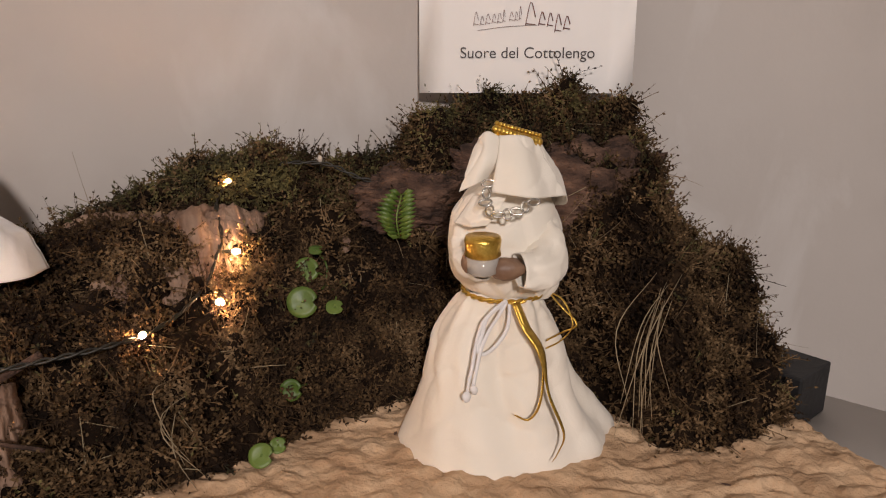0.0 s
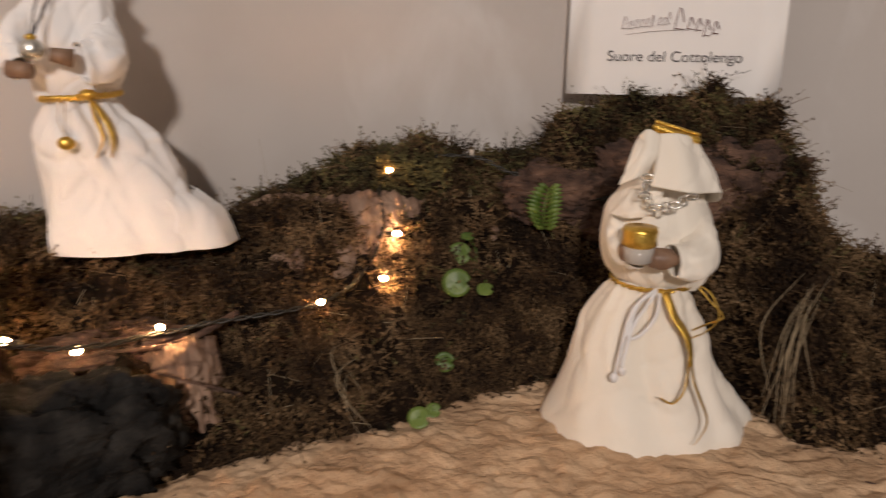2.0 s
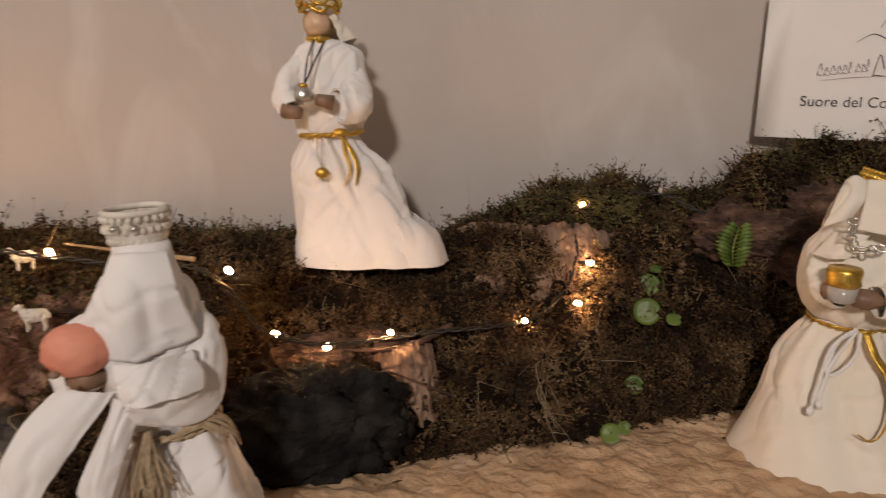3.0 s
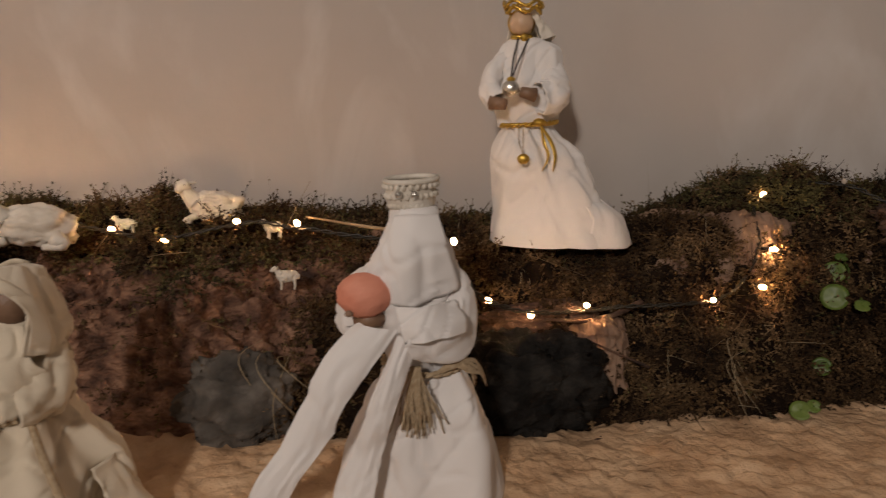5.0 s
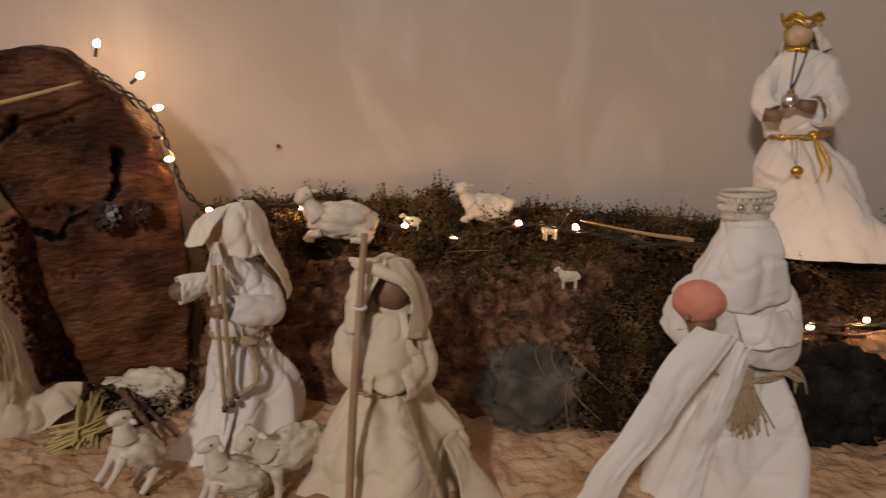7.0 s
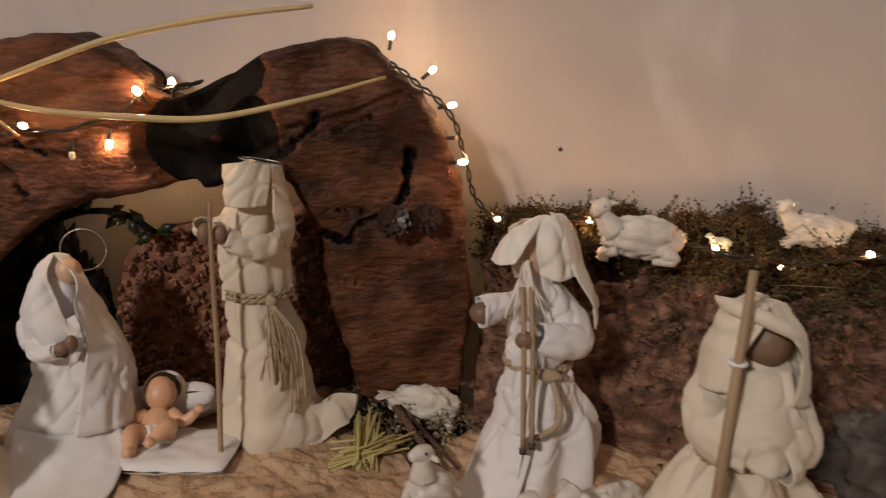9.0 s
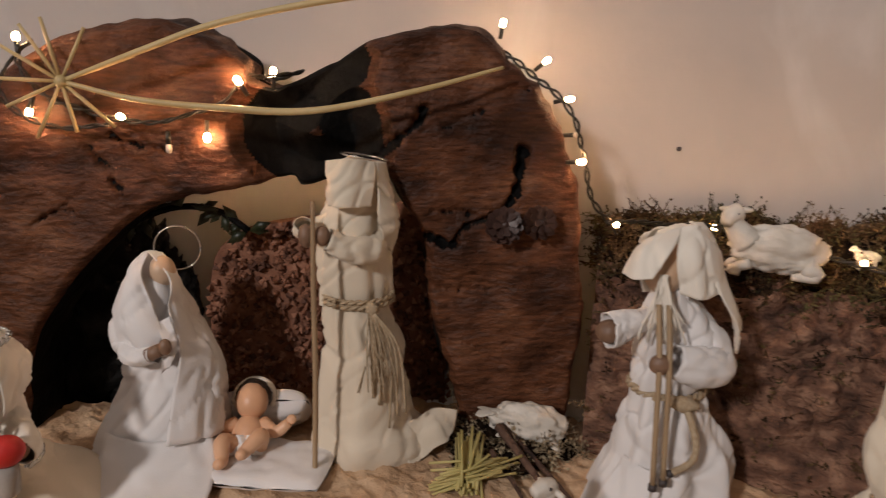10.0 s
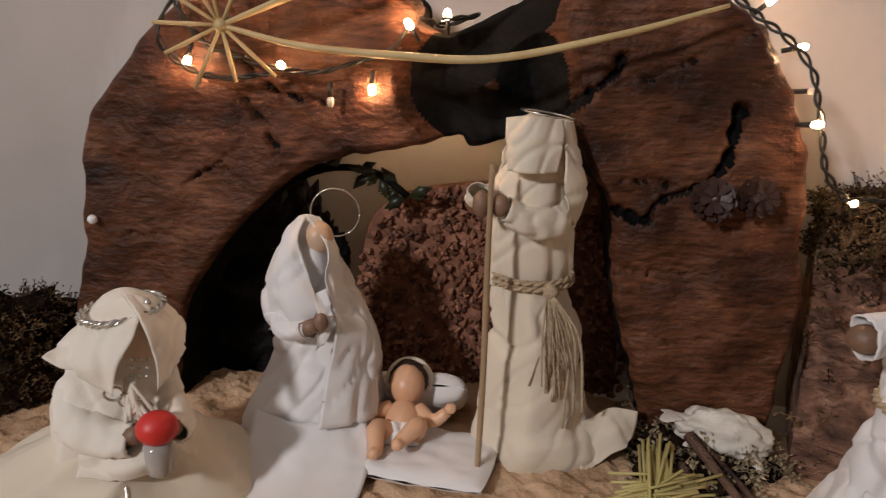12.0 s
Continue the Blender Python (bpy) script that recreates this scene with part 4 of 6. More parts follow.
def figure_pendant():
    a = Acc()
    drape(a, [(-0.002, 0.064, 0.044, 0.034, -0.004, 0.04), (0.010, 0.062, 0.043, 0.032, -0.004, 0.04), (0.038, 0.057, 0.040, 0.027, -0.002, 0.04), (0.0757, 0.0495, 0.037, 0.0165, 0, 0.04), (0.092, 0.043, 0.033, 0.013, 0, 0.05), (0.110, 0.029, 0.025, 0.007, 0, 0.07), (0.119, 0.0245, 0.021, 0.0055, 0, 0.1)],
          WHITECLOTH, folds=5, phase=0.4)
    drape(a, [(0.114, 0.0245, 0.022, 0.0055, 0, 0.07), (0.125, 0.029, 0.024, 0.005, 0, 0.05), (0.14, 0.033, 0.026, 0.004, 0, 0.04), (0.16, 0.035, 0.026, 0.005, 0, 0.03), (0.18, 0.032, 0.023, 0.006, 0, 0.03), (0.193, 0.027, 0.02, 0.006, 0, 0.02), (0.2, 0.016, 0.014, 0.002, 0, 0.02), (0.203, 0.005, 0.005, 0, 0, 0)], WHITECLOTH, folds=4)
    patch(a, [[(0.045, -0.034, 0.048), (0.065, -0.026, 0.044), (0.083, 0, 0.038)], [(0.064, -0.042, 0.028), (0.090, -0.032, 0.027), (0.106, -0.008, 0.022)], [(0.062, -0.047, -0.002), (0.098, -0.040, -0.004), (0.115, -0.012, -0.006)]], WHITECLOTH, seed=7)
    patch(a, [[(0.083, 0, 0.038), (0.075, 0.012, 0.04), (0.06, 0.02, 0.04)], [(0.106, -0.008, 0.022), (0.095, 0.012, 0.022), (0.07, 0.026, 0.02)], [(0.115, -0.012, -0.006), (0.102, 0.015, -0.004), (0.075, 0.03, -0.004)]], WHITECLOTH, seed=8)
    ball(a, (-0.005, -0.005, 0.2136), 0.0118, BEAD, 14, 18)
    ball(a, (-0.004, 0.002, 0.2145), (0.0138, 0.012, 0.0135), GOLD, 12, 16)
    patch(a, [[(-0.003, -0.002, 0.229), (0.008, 0.0, 0.228), (0.004, 0.012, 0.226)], [(0.010, -0.006, 0.214), (0.020, 0.004, 0.213), (0.012, 0.018, 0.210)], [(0.016, -0.006, 0.198), (0.031, 0.006, 0.203), (0.022, 0.022, 0.190)]], IVORY, seed=1)
    patch(a, [[(0.004, 0.012, 0.226), (-0.008, 0.012, 0.227), (-0.014, 0.004, 0.224)], [(0.012, 0.018, 0.21), (-0.004, 0.018, 0.21), (-0.016, 0.008, 0.208)], [(0.022, 0.022, 0.19), (0.0, 0.024, 0.19), (-0.016, 0.014, 0.192)]], IVORY, seed=2)
    bell(a, [(0.024, 0, 0.186), (0.029, -0.010, 0.164), (0.024, -0.025, 0.146), (0.010, -0.032, 0.143)], [0.012, 0.018, 0.020, 0.017], WHITECLOTH, 3)
    bell(a, [(-0.016, 0, 0.186), (-0.033, -0.008, 0.166), (-0.038, -0.018, 0.150), (-0.033, -0.028, 0.140)], [0.011, 0.015, 0.014, 0.012], WHITECLOTH, 4)
    tube(a, [(-0.036, -0.028, 0.139), (-0.022, -0.035, 0.137)], [0.007, 0.0055], SKIN, 10)
    tube(a, [(0.006, -0.034, 0.146), (-0.008, -0.037, 0.149)], [0.007, 0.005], SKIN, 10)
    for k in range(2):
        ring(a, (-0.003, -0.001, 0.2255 + 0.006 * k), 0.017 + 0.002 * k, 0.015 + 0.002 * k, 0.0017, GOLD, wob=0.0028)
    for k in range(14):
        w = 2 * math.pi * k / 14
        ball(a, (-0.003 + 0.018 * math.cos(w), 0.016 * math.sin(w) - 0.001, 0.229), 0.0021, GOLD, 6, 8)
    ring(a, (-0.004, -0.004, 0.2005), 0.009, 0.008, 0.0025, GOLD)
    ball(a, (-0.003, -0.014, 0.200), 0.0038, GOLD)
    for s in (-1, 1):
        tube(a, [(s * 0.005 - 0.004, -0.014, 0.199), (s * 0.003 - 0.012, -0.030, 0.180), (-0.018, -0.038, 0.160)], 0.0009, INK, 6, 12)
    ball(a, (-0.0185, -0.042, 0.152), (0.0085, 0.007, 0.0080), SILVER, 14, 18)
    ball(a, (-0.0185, -0.042, 0.1605), (0.004, 0.003, 0.0025), GOLD)
    belt(a, 0.1175, 0.028, 0.025, GOLD, 0.0016, (0.0055, 0), 0.002)
    ball(a, (0.013, -0.027, 0.1195), (0.007, 0.004, 0.004), GOLD, lump=0.3)
    for x in (0.0, 0.007):
        tube(a, [(0.013, -0.028, 0.118), (0.016 + x, -0.034, 0.102), (0.020 + x, -0.039, 0.088), (0.014 + x * 1.5, -0.042, 0.074)], [0.002, 0.0042, 0.0036, 0.001], GOLD, 8, 24, 0.35)
    for x in (-0.0075, -0.0035):
        tube(a, [(x, -0.026, 0.117), (x - 0.001, -0.036, 0.102), (-0.0046, -0.041, 0.090)], 0.0004, TWINE, 5, 8)
    ball(a, (-0.0046, -0.043, 0.086), (0.0062, 0.004, 0.005), GOLD)
    return doll(a, "white cloth figure with gold crown and pendant on moss", (-0.407, 0.471, 0.132, 30), 6.0, 0.7)


def figure_orange():
    a = Acc()
    drape(a, [(0, 0.062, 0.050, 0.006, 0, 0.05), (0.02, 0.058, 0.048, 0.006, 0, 0.05), (0.065, 0.046, 0.041, 0.007, 0, 0.06), (0.085, 0.037, 0.035, 0.007, 0, 0.07), (0.102, 0.0255, 0.026, 0.006, 0, 0.1)], WHITECLOTH, folds=6, phase=2.2, seed=5)
    drape(a, [(0.098, 0.024, 0.024, 0.006, 0, 0.08), (0.112, 0.029, 0.028, 0.004, 0, 0.06), (0.13, 0.031, 0.029, 0.0, 0, 0.04), (0.15, 0.032, 0.029, -0.002, 0, 0.04), (0.17, 0.031, 0.027, -0.004, 0, 0.04), (0.185, 0.0245, 0.024, -0.002, 0, 0.04), (0.193, 0.021, 0.022, -0.002, 0, 0.04), (0.202, 0.018, 0.019, 0, 0, 0.03),
              (0.2105, 0.0165, 0.017, 0.0005, 0, 0.02), (0.2135, 0.004, 0.004, 0, 0, 0)], WHITECLOTH, folds=4, phase=0.7, seed=8)
    patch(a, [[(-0.013, -0.016, 0.207), (0.0, -0.021, 0.208), (0.015, -0.014, 0.207)], [(-0.023, -0.026, 0.186), (-0.002, -0.035, 0.183), (0.020, -0.022, 0.187)], [(-0.035, -0.020, 0.158), (-0.006, -0.030, 0.150), (0.030, -0.016, 0.158)]], WHITECLOTH, seed=2)
    bell(a, [(-0.026, 0, 0.170), (-0.040, -0.012, 0.155), (-0.046, -0.0132, 0.1322), (-0.0364, -0.0160, 0.1392)], [0.012, 0.015, 0.014, 0.0115], WHITECLOTH, 5)
    bell(a, [(0.022, 0.004, 0.170), (0.032, -0.008, 0.147), (0.027, -0.022, 0.127), (0.008, -0.036, 0.131), (-0.007, -0.042, 0.136)], [0.012, 0.015, 0.0175, 0.017, 0.013], WHITECLOTH, 6)
    patch(a, [[(-0.014, -0.038, 0.152), (0.008, -0.043, 0.154), (0.028, -0.022, 0.152)], [(-0.011, -0.047, 0.143), (0.008, -0.053, 0.146), (0.034, -0.030, 0.144)], [(-0.006, -0.049, 0.133), (0.012, -0.056, 0.136), (0.034, -0.034, 0.134)]], WHITECLOTH, seed=5)
    ball(a, (-0.0324, -0.0260, 0.1572), (0.0178, 0.012, 0.0146), ORANGE, 24, 32, 0.07)
    ball(a, (-0.0414, -0.0350, 0.1477), (0.0028, 0.0018, 0.0022), BARK)
    tube(a, [(-0.0364, -0.02, 0.1372), (-0.0274, -0.023, 0.1412), (-0.0214, -0.02, 0.1392)], [0.008, 0.007, 0.005], SKIN, 10)
    drape(a, [(0.208, 0.0135, 0.013, -0.002, -0.002, 0.02), (0.213, 0.0155, 0.0145, -0.002, -0.002, 0.02), (0.220, 0.0165, 0.0155, -0.0025, -0.002, 0.02), (0.2265, 0.0160, 0.015, -0.0025, -0.002, 0.02)], SHEEPPAINT, folds=2, n=40, steps=8)
    for lev in range(3):
        for k in range(24):
            w = 2 * math.pi * (k + 0.5 * (lev % 2)) / 24
            r = (0.0142, 0.0166, 0.0172)[lev]
            ball(a, (-0.0025 + r * math.cos(w), -0.002 + r * 0.94 * math.sin(w), 0.2125 + 0.0062 * lev + 0.001 * math.cos(w)), (0.0018, 0.0018, 0.0022), SHEEPPAINT, 5, 7)
    ring(a, (-0.0025, -0.002, 0.228), 0.0168, 0.0158, 0.0020, SHEEPPAINT, 0.001)
    for x in (-0.010, 0.0):
        ball(a, (x, -0.0185, 0.2205), 0.0026, SILVER)
    sheet(a, [(-0.040, -0.042, 0.143), (-0.060, -0.052, 0.118), (-0.082, -0.058, 0.075), (-0.1006, -0.062, 0.038), (-0.122, -0.066, 0.002)], [(-0.012, -0.046, 0.140), (-0.034, -0.055, 0.108), (-0.058, -0.061, 0.070), (-0.078, -0.065, 0.038), (-0.096, -0.069, 0.002)], WHITECLOTH, bulge=0.003, wave=0.001)
    sheet(a, [(-0.012, -0.044, 0.137), (-0.028, -0.052, 0.090), (-0.050, -0.055, 0.042), (-0.062, -0.058, 0.002)], [(0.003, -0.043, 0.133), (-0.009, -0.053, 0.095), (-0.024, -0.056, 0.055), (-0.030, -0.062, 0.002)], WHITECLOTH, bulge=0.004, wave=0.001, seed=4)
    belt(a, 0.103, 0.028, 0.028, TWINE, 0.0014, (0.006, 0))
    tassel(a, (0.0, -0.035, 0.112), 0.048, TWINE, 0.0065, 80, 3)
    for k in range(26):
        w = k * 2.4
        tube(a, [(0.012, -0.030, 0.104), (0.026 + 0.002 * math.cos(w), -0.026, 0.110 + 0.003 * math.sin(w)), (0.038 + 0.003 * math.sin(w), -0.020 + 0.004 * math.cos(w), 0.106 + 0.004 * math.cos(w)), (0.044 + 0.004 * math.sin(w), -0.016, 0.096 + 0.006 * math.cos(w * 2))], 0.0005, TWINE, 5, 10)
    return doll(a, "white cloth figure with woven white crown holding an orange ball", (-0.368, 0.188, 0.0, 30), 9.0, 0.8)


def figure_piper():
    a = Acc()
    drape(a, [(0, 0.048, 0.045, -0.011, 0, 0.07), (0.02, 0.0445, 0.043, -0.007, 0, 0.07), (0.041, 0.0395, 0.038, -0.002, 0, 0.07), (0.06, 0.034, 0.033, -0.002, 0, 0.08), (0.08, 0.026, 0.027, -0.003, 0, 0.09), (0.095, 0.0205, 0.021, -0.0035, 0, 0.1)], WHITECLOTH, folds=8, phase=1.3, seed=11)
    drape(a, [(0.090, 0.0205, 0.021, -0.003, 0, 0.07), (0.10, 0.024, 0.024, -0.002, 0, 0.06), (0.115, 0.027, 0.025, 0.0, 0, 0.04), (0.13, 0.026, 0.024, 0, 0, 0.04), (0.145, 0.022, 0.020, -0.002, 0, 0.03), (0.16, 0.014, 0.014, -0.004, 0, 0.02), (0.168, 0.006, 0.006, -0.004, 0, 0)], WHITECLOTH, folds=4, seed=12)
    patch(a, [[(-0.034, -0.020, 0.05), (-0.020, -0.036, 0.05), (-0.008, -0.038, 0.05)], [(-0.048, -0.028, 0.022), (-0.032, -0.044, 0.024), (-0.012, -0.046, 0.026)], [(-0.066, -0.034, 0.001), (-0.044, -0.054, 0.001), (-0.018, -0.054, 0.003)]], WHITECLOTH, seed=9)
    ball(a, (-0.013, -0.008, 0.177), (0.014, 0.014, 0.017), BEAD, 14, 18)
    ball(a, (-0.002, 0.006, 0.184), (0.019, 0.018, 0.0195), IVORY, 14, 20)
    patch(a, [[(-0.004, -0.012, 0.204), (-0.022, -0.016, 0.1995), (-0.030, -0.002, 0.192)], [(-0.010, -0.030, 0.196), (-0.032, -0.026, 0.192), (-0.038, -0.006, 0.184)], [(-0.0244, -0.040, 0.1785), (-0.036, -0.036, 0.177), (-0.0427, -0.020, 0.176)]], IVORY, seed=1)
    patch(a, [[(-0.004, -0.012, 0.204), (0.006, -0.010, 0.205), (0.013, 0.002, 0.201)], [(-0.008, -0.028, 0.190), (0.006, -0.028, 0.190), (0.019, -0.008, 0.186)], [(-0.005, -0.030, 0.168), (0.009, -0.032, 0.165), (0.021, -0.014, 0.166)]], IVORY, seed=2)
    patch(a, [[(0.004, 0.004, 0.206), (0.011, 0.012, 0.203), (0.004, 0.022, 0.200)], [(0.015, -0.008, 0.190), (0.022, 0.008, 0.188), (0.014, 0.025, 0.184)], [(0.018, -0.020, 0.170), (0.028, 0.0, 0.168), (0.024, 0.022, 0.165)], [(0.028, -0.018, 0.146), (0.035, 0.0, 0.146), (0.032, 0.016, 0.150)], [(0.038, -0.006, 0.121), (0.0415, 0.0, 0.122), (0.042, 0.006, 0.127)]], IVORY, seed=3)
    patch(a, [[(0.004, 0.022, 0.200), (-0.012, 0.020, 0.198), (-0.026, 0.006, 0.192)], [(0.014, 0.025, 0.184), (-0.006, 0.028, 0.182), (-0.026, 0.014, 0.176)], [(0.020, 0.024, 0.155), (0.0, 0.028, 0.152), (-0.020, 0.016, 0.152)]], IVORY, seed=4)
    tassel(a, (-0.016, -0.028, 0.178), 0.044, IVORY, 0.006, 34, 8, (0.002, 0), 0.0007)
    bell(a, [(0.008, 0.002, 0.150), (0.018, -0.004, 0.134), (0.022, -0.012, 0.118), (0.010, -0.030, 0.120), (-0.006, -0.037, 0.125)], [0.011, 0.015, 0.016, 0.0155, 0.012], WHITECLOTH, 7)
    bell(a, [(-0.014, 0.0, 0.146), (-0.028, -0.014, 0.143), (-0.038, -0.020, 0.141), (-0.048, -0.025, 0.139)], [0.009, 0.011, 0.014, 0.0155], WHITECLOTH, 8)
    ball(a, (-0.045, -0.025, 0.138), (0.009, 0.008, 0.0075), SKIN)
    ball(a, (-0.015, -0.040, 0.1245), (0.007, 0.005, 0.0065), SKIN)
    for x, e in ((-0.016, 0.048), (-0.010, 0.052)):
        tube(a, [(x - 0.002, -0.032, 0.160), (x, -0.042, 0.125), (x + 0.001, -0.045, 0.09), (x + 0.002, -0.048, e)], 0.0018, STICK, 8, 12)
        tube(a, [(x + 0.002, -0.048, e), (x + 0.002, -0.0482, e - 0.004)], 0.0027, INK, 8)
    belt(a, 0.0945, 0.0235, 0.0235, TWINE, 0.0017, (-0.0035, 0))
    tube(a, [(0.004, -0.028, 0.095), (0.011, -0.036, 0.075), (0.009, -0.042, 0.063), (-0.003, -0.046, 0.056)], [0.0022, 0.0024, 0.0022, 0.0022], TWINE, 8, 20)
    ball(a, (-0.004, -0.046, 0.0555), 0.0026, INK)
    ball(a, (0.004, -0.028, 0.094), (0.009, 0.005, 0.005), TWINE, lump=0.3)
    tube(a, [(-0.010, -0.027, 0.094), (-0.016, -0.040, 0.06), (-0.018, -0.048, 0.022)], 0.0009, WHITECLOTH, 6, 12)
    return doll(a, "white cloth shepherd figure with a veil playing a twin pipe", (-0.718, 0.025, 0.0, 48), 12.0, 0.8)


def figure_shepherd():
    a = Acc()
    drape(a, [(0, 0.0575, 0.052, 0, 0, 0.06), (0.02, 0.055, 0.050, 0.001, 0, 0.07), (0.053, 0.046, 0.042, 0.004, 0, 0.08), (0.075, 0.032, 0.031, 0.001, 0, 0.09), (0.09, 0.021, 0.022, 0, 0, 0.1)], CREAM, folds=6, phase=2.9, seed=21)
    drape(a, [(0.086, 0.022, 0.022, 0, 0, 0.08), (0.098, 0.028, 0.027, -0.001, 0, 0.06), (0.115, 0.030, 0.029, -0.002, 0, 0.04), (0.128, 0.027, 0.027, -0.001, 0, 0.04), (0.145, 0.022, 0.022, 0, 0, 0.03), (0.158, 0.014, 0.014, 0, 0, 0.02), (0.162, 0.004, 0.004, 0, 0, 0)], CREAM, folds=3, seed=23)
    patch(a, [[(0.038, -0.024, 0.052), (0.048, -0.006, 0.052), (0.042, 0.012, 0.05)], [(0.050, -0.034, 0.022), (0.064, -0.010, 0.024), (0.055, 0.014, 0.02)], [(0.056, -0.044, 0.001), (0.084, -0.016, 0.001), (0.066, 0.016, 0.001)]], CREAM, seed=6)
    ball(a, (0.003, -0.012, 0.160), (0.013, 0.012, 0.015), SKIN, 12, 16)
    ball(a, (0.0, 0.004, 0.164), (0.019, 0.017, 0.018), CREAM, 12, 18)
    patch(a, [[(0.002, -0.016, 0.1835), (-0.012, -0.008, 0.184), (-0.020, 0.006, 0.178)], [(-0.004, -0.034, 0.1755), (-0.020, -0.020, 0.172), (-0.026, 0.004, 0.165)], [(-0.0125, -0.036, 0.158), (-0.026, -0.022, 0.154), (-0.030, 0, 0.147)], [(-0.014, -0.038, 0.138), (-0.028, -0.028, 0.136), (-0.034, -0.006, 0.130)]], CREAM, seed=1)
    patch(a, [[(0.002, -0.016, 0.1835), (0.010, -0.006, 0.182), (0.014, 0.010, 0.176)], [(0.006, -0.036, 0.1755), (0.019, -0.022, 0.171), (0.023, 0.004, 0.162)], [(0.019, -0.031, 0.158), (0.025, -0.016, 0.152), (0.027, 0.006, 0.144)], [(0.016, -0.038, 0.134), (0.027, -0.022, 0.130), (0.029, 0, 0.124)]], CREAM, seed=2)
    patch(a, [[(-0.020, 0.006, 0.178), (-0.004, 0.018, 0.182), (0.014, 0.010, 0.176)], [(-0.028, 0.006, 0.155), (-0.002, 0.026, 0.156), (0.026, 0.008, 0.152)], [(-0.034, -0.004, 0.128), (-0.002, 0.030, 0.120), (0.030, 0.002, 0.122)]], CREAM, seed=3)
    tube(a, [(-0.026, -0.006, 0.183), (-0.016, -0.020, 0.182), (-0.002, -0.033, 0.1785), (0.010, -0.033, 0.174), (0.021, -0.022, 0.165)], [0.0015, 0.0046, 0.0045, 0.004, 0.0015], CREAM, 12, 22)
    patch(a, [[(-0.010, -0.026, 0.150), (0.002, -0.030, 0.150), (0.015, -0.025, 0.150)], [(-0.018, -0.036, 0.130), (0.002, -0.039, 0.132), (0.020, -0.033, 0.130)], [(-0.028, -0.034, 0.120), (0.002, -0.048, 0.120), (0.028, -0.028, 0.120)], [(-0.028, -0.034, 0.110), (0.004, -0.050, 0.100), (0.028, -0.028, 0.108)]], CREAM, seed=4)
    bell(a, [(-0.018, -0.002, 0.142), (-0.027, -0.012, 0.126), (-0.022, -0.030, 0.112), (-0.004, -0.041, 0.108)], [0.011, 0.015, 0.017, 0.0135], CREAM, 9)
    bell(a, [(0.016, -0.002, 0.140), (0.023, -0.012, 0.122), (0.020, -0.030, 0.109), (0.008, -0.041, 0.106)], [0.011, 0.015, 0.017, 0.0135], CREAM, 10)
    tube(a, [(-0.013, -0.036, 0.206), (-0.018, -0.046, 0.140), (-0.022, -0.055, 0.080), (-0.026, -0.064, 0.0)], [0.0022, 0.0027, 0.0029, 0.0028], STICK, 10, 20)
    ring(a, (-0.0165, -0.043, 0.158), 0.0042, 0.0042, 0.0014, WHITECLOTH)
    belt(a, 0.0895, 0.0245, 0.0245, TWINE, 0.0015, tilt=0.004)
    tube(a, [(0.010, -0.028, 0.092), (0.020, -0.040, 0.066), (0.032, -0.048, 0.036), (0.040, -0.052, 0.014)], [0.0024, 0.0026, 0.0026, 0.0024], TWINE, 8, 16)
    tube(a, [(0.040, -0.052, 0.014), (0.041, -0.0525, 0.010)], 0.003, INK, 8)
    return doll(a, "cream cloth shepherd figure in a hood with a wooden staff", (-0.563, 0.034, 0.0, 40), 15.0, 0.8)


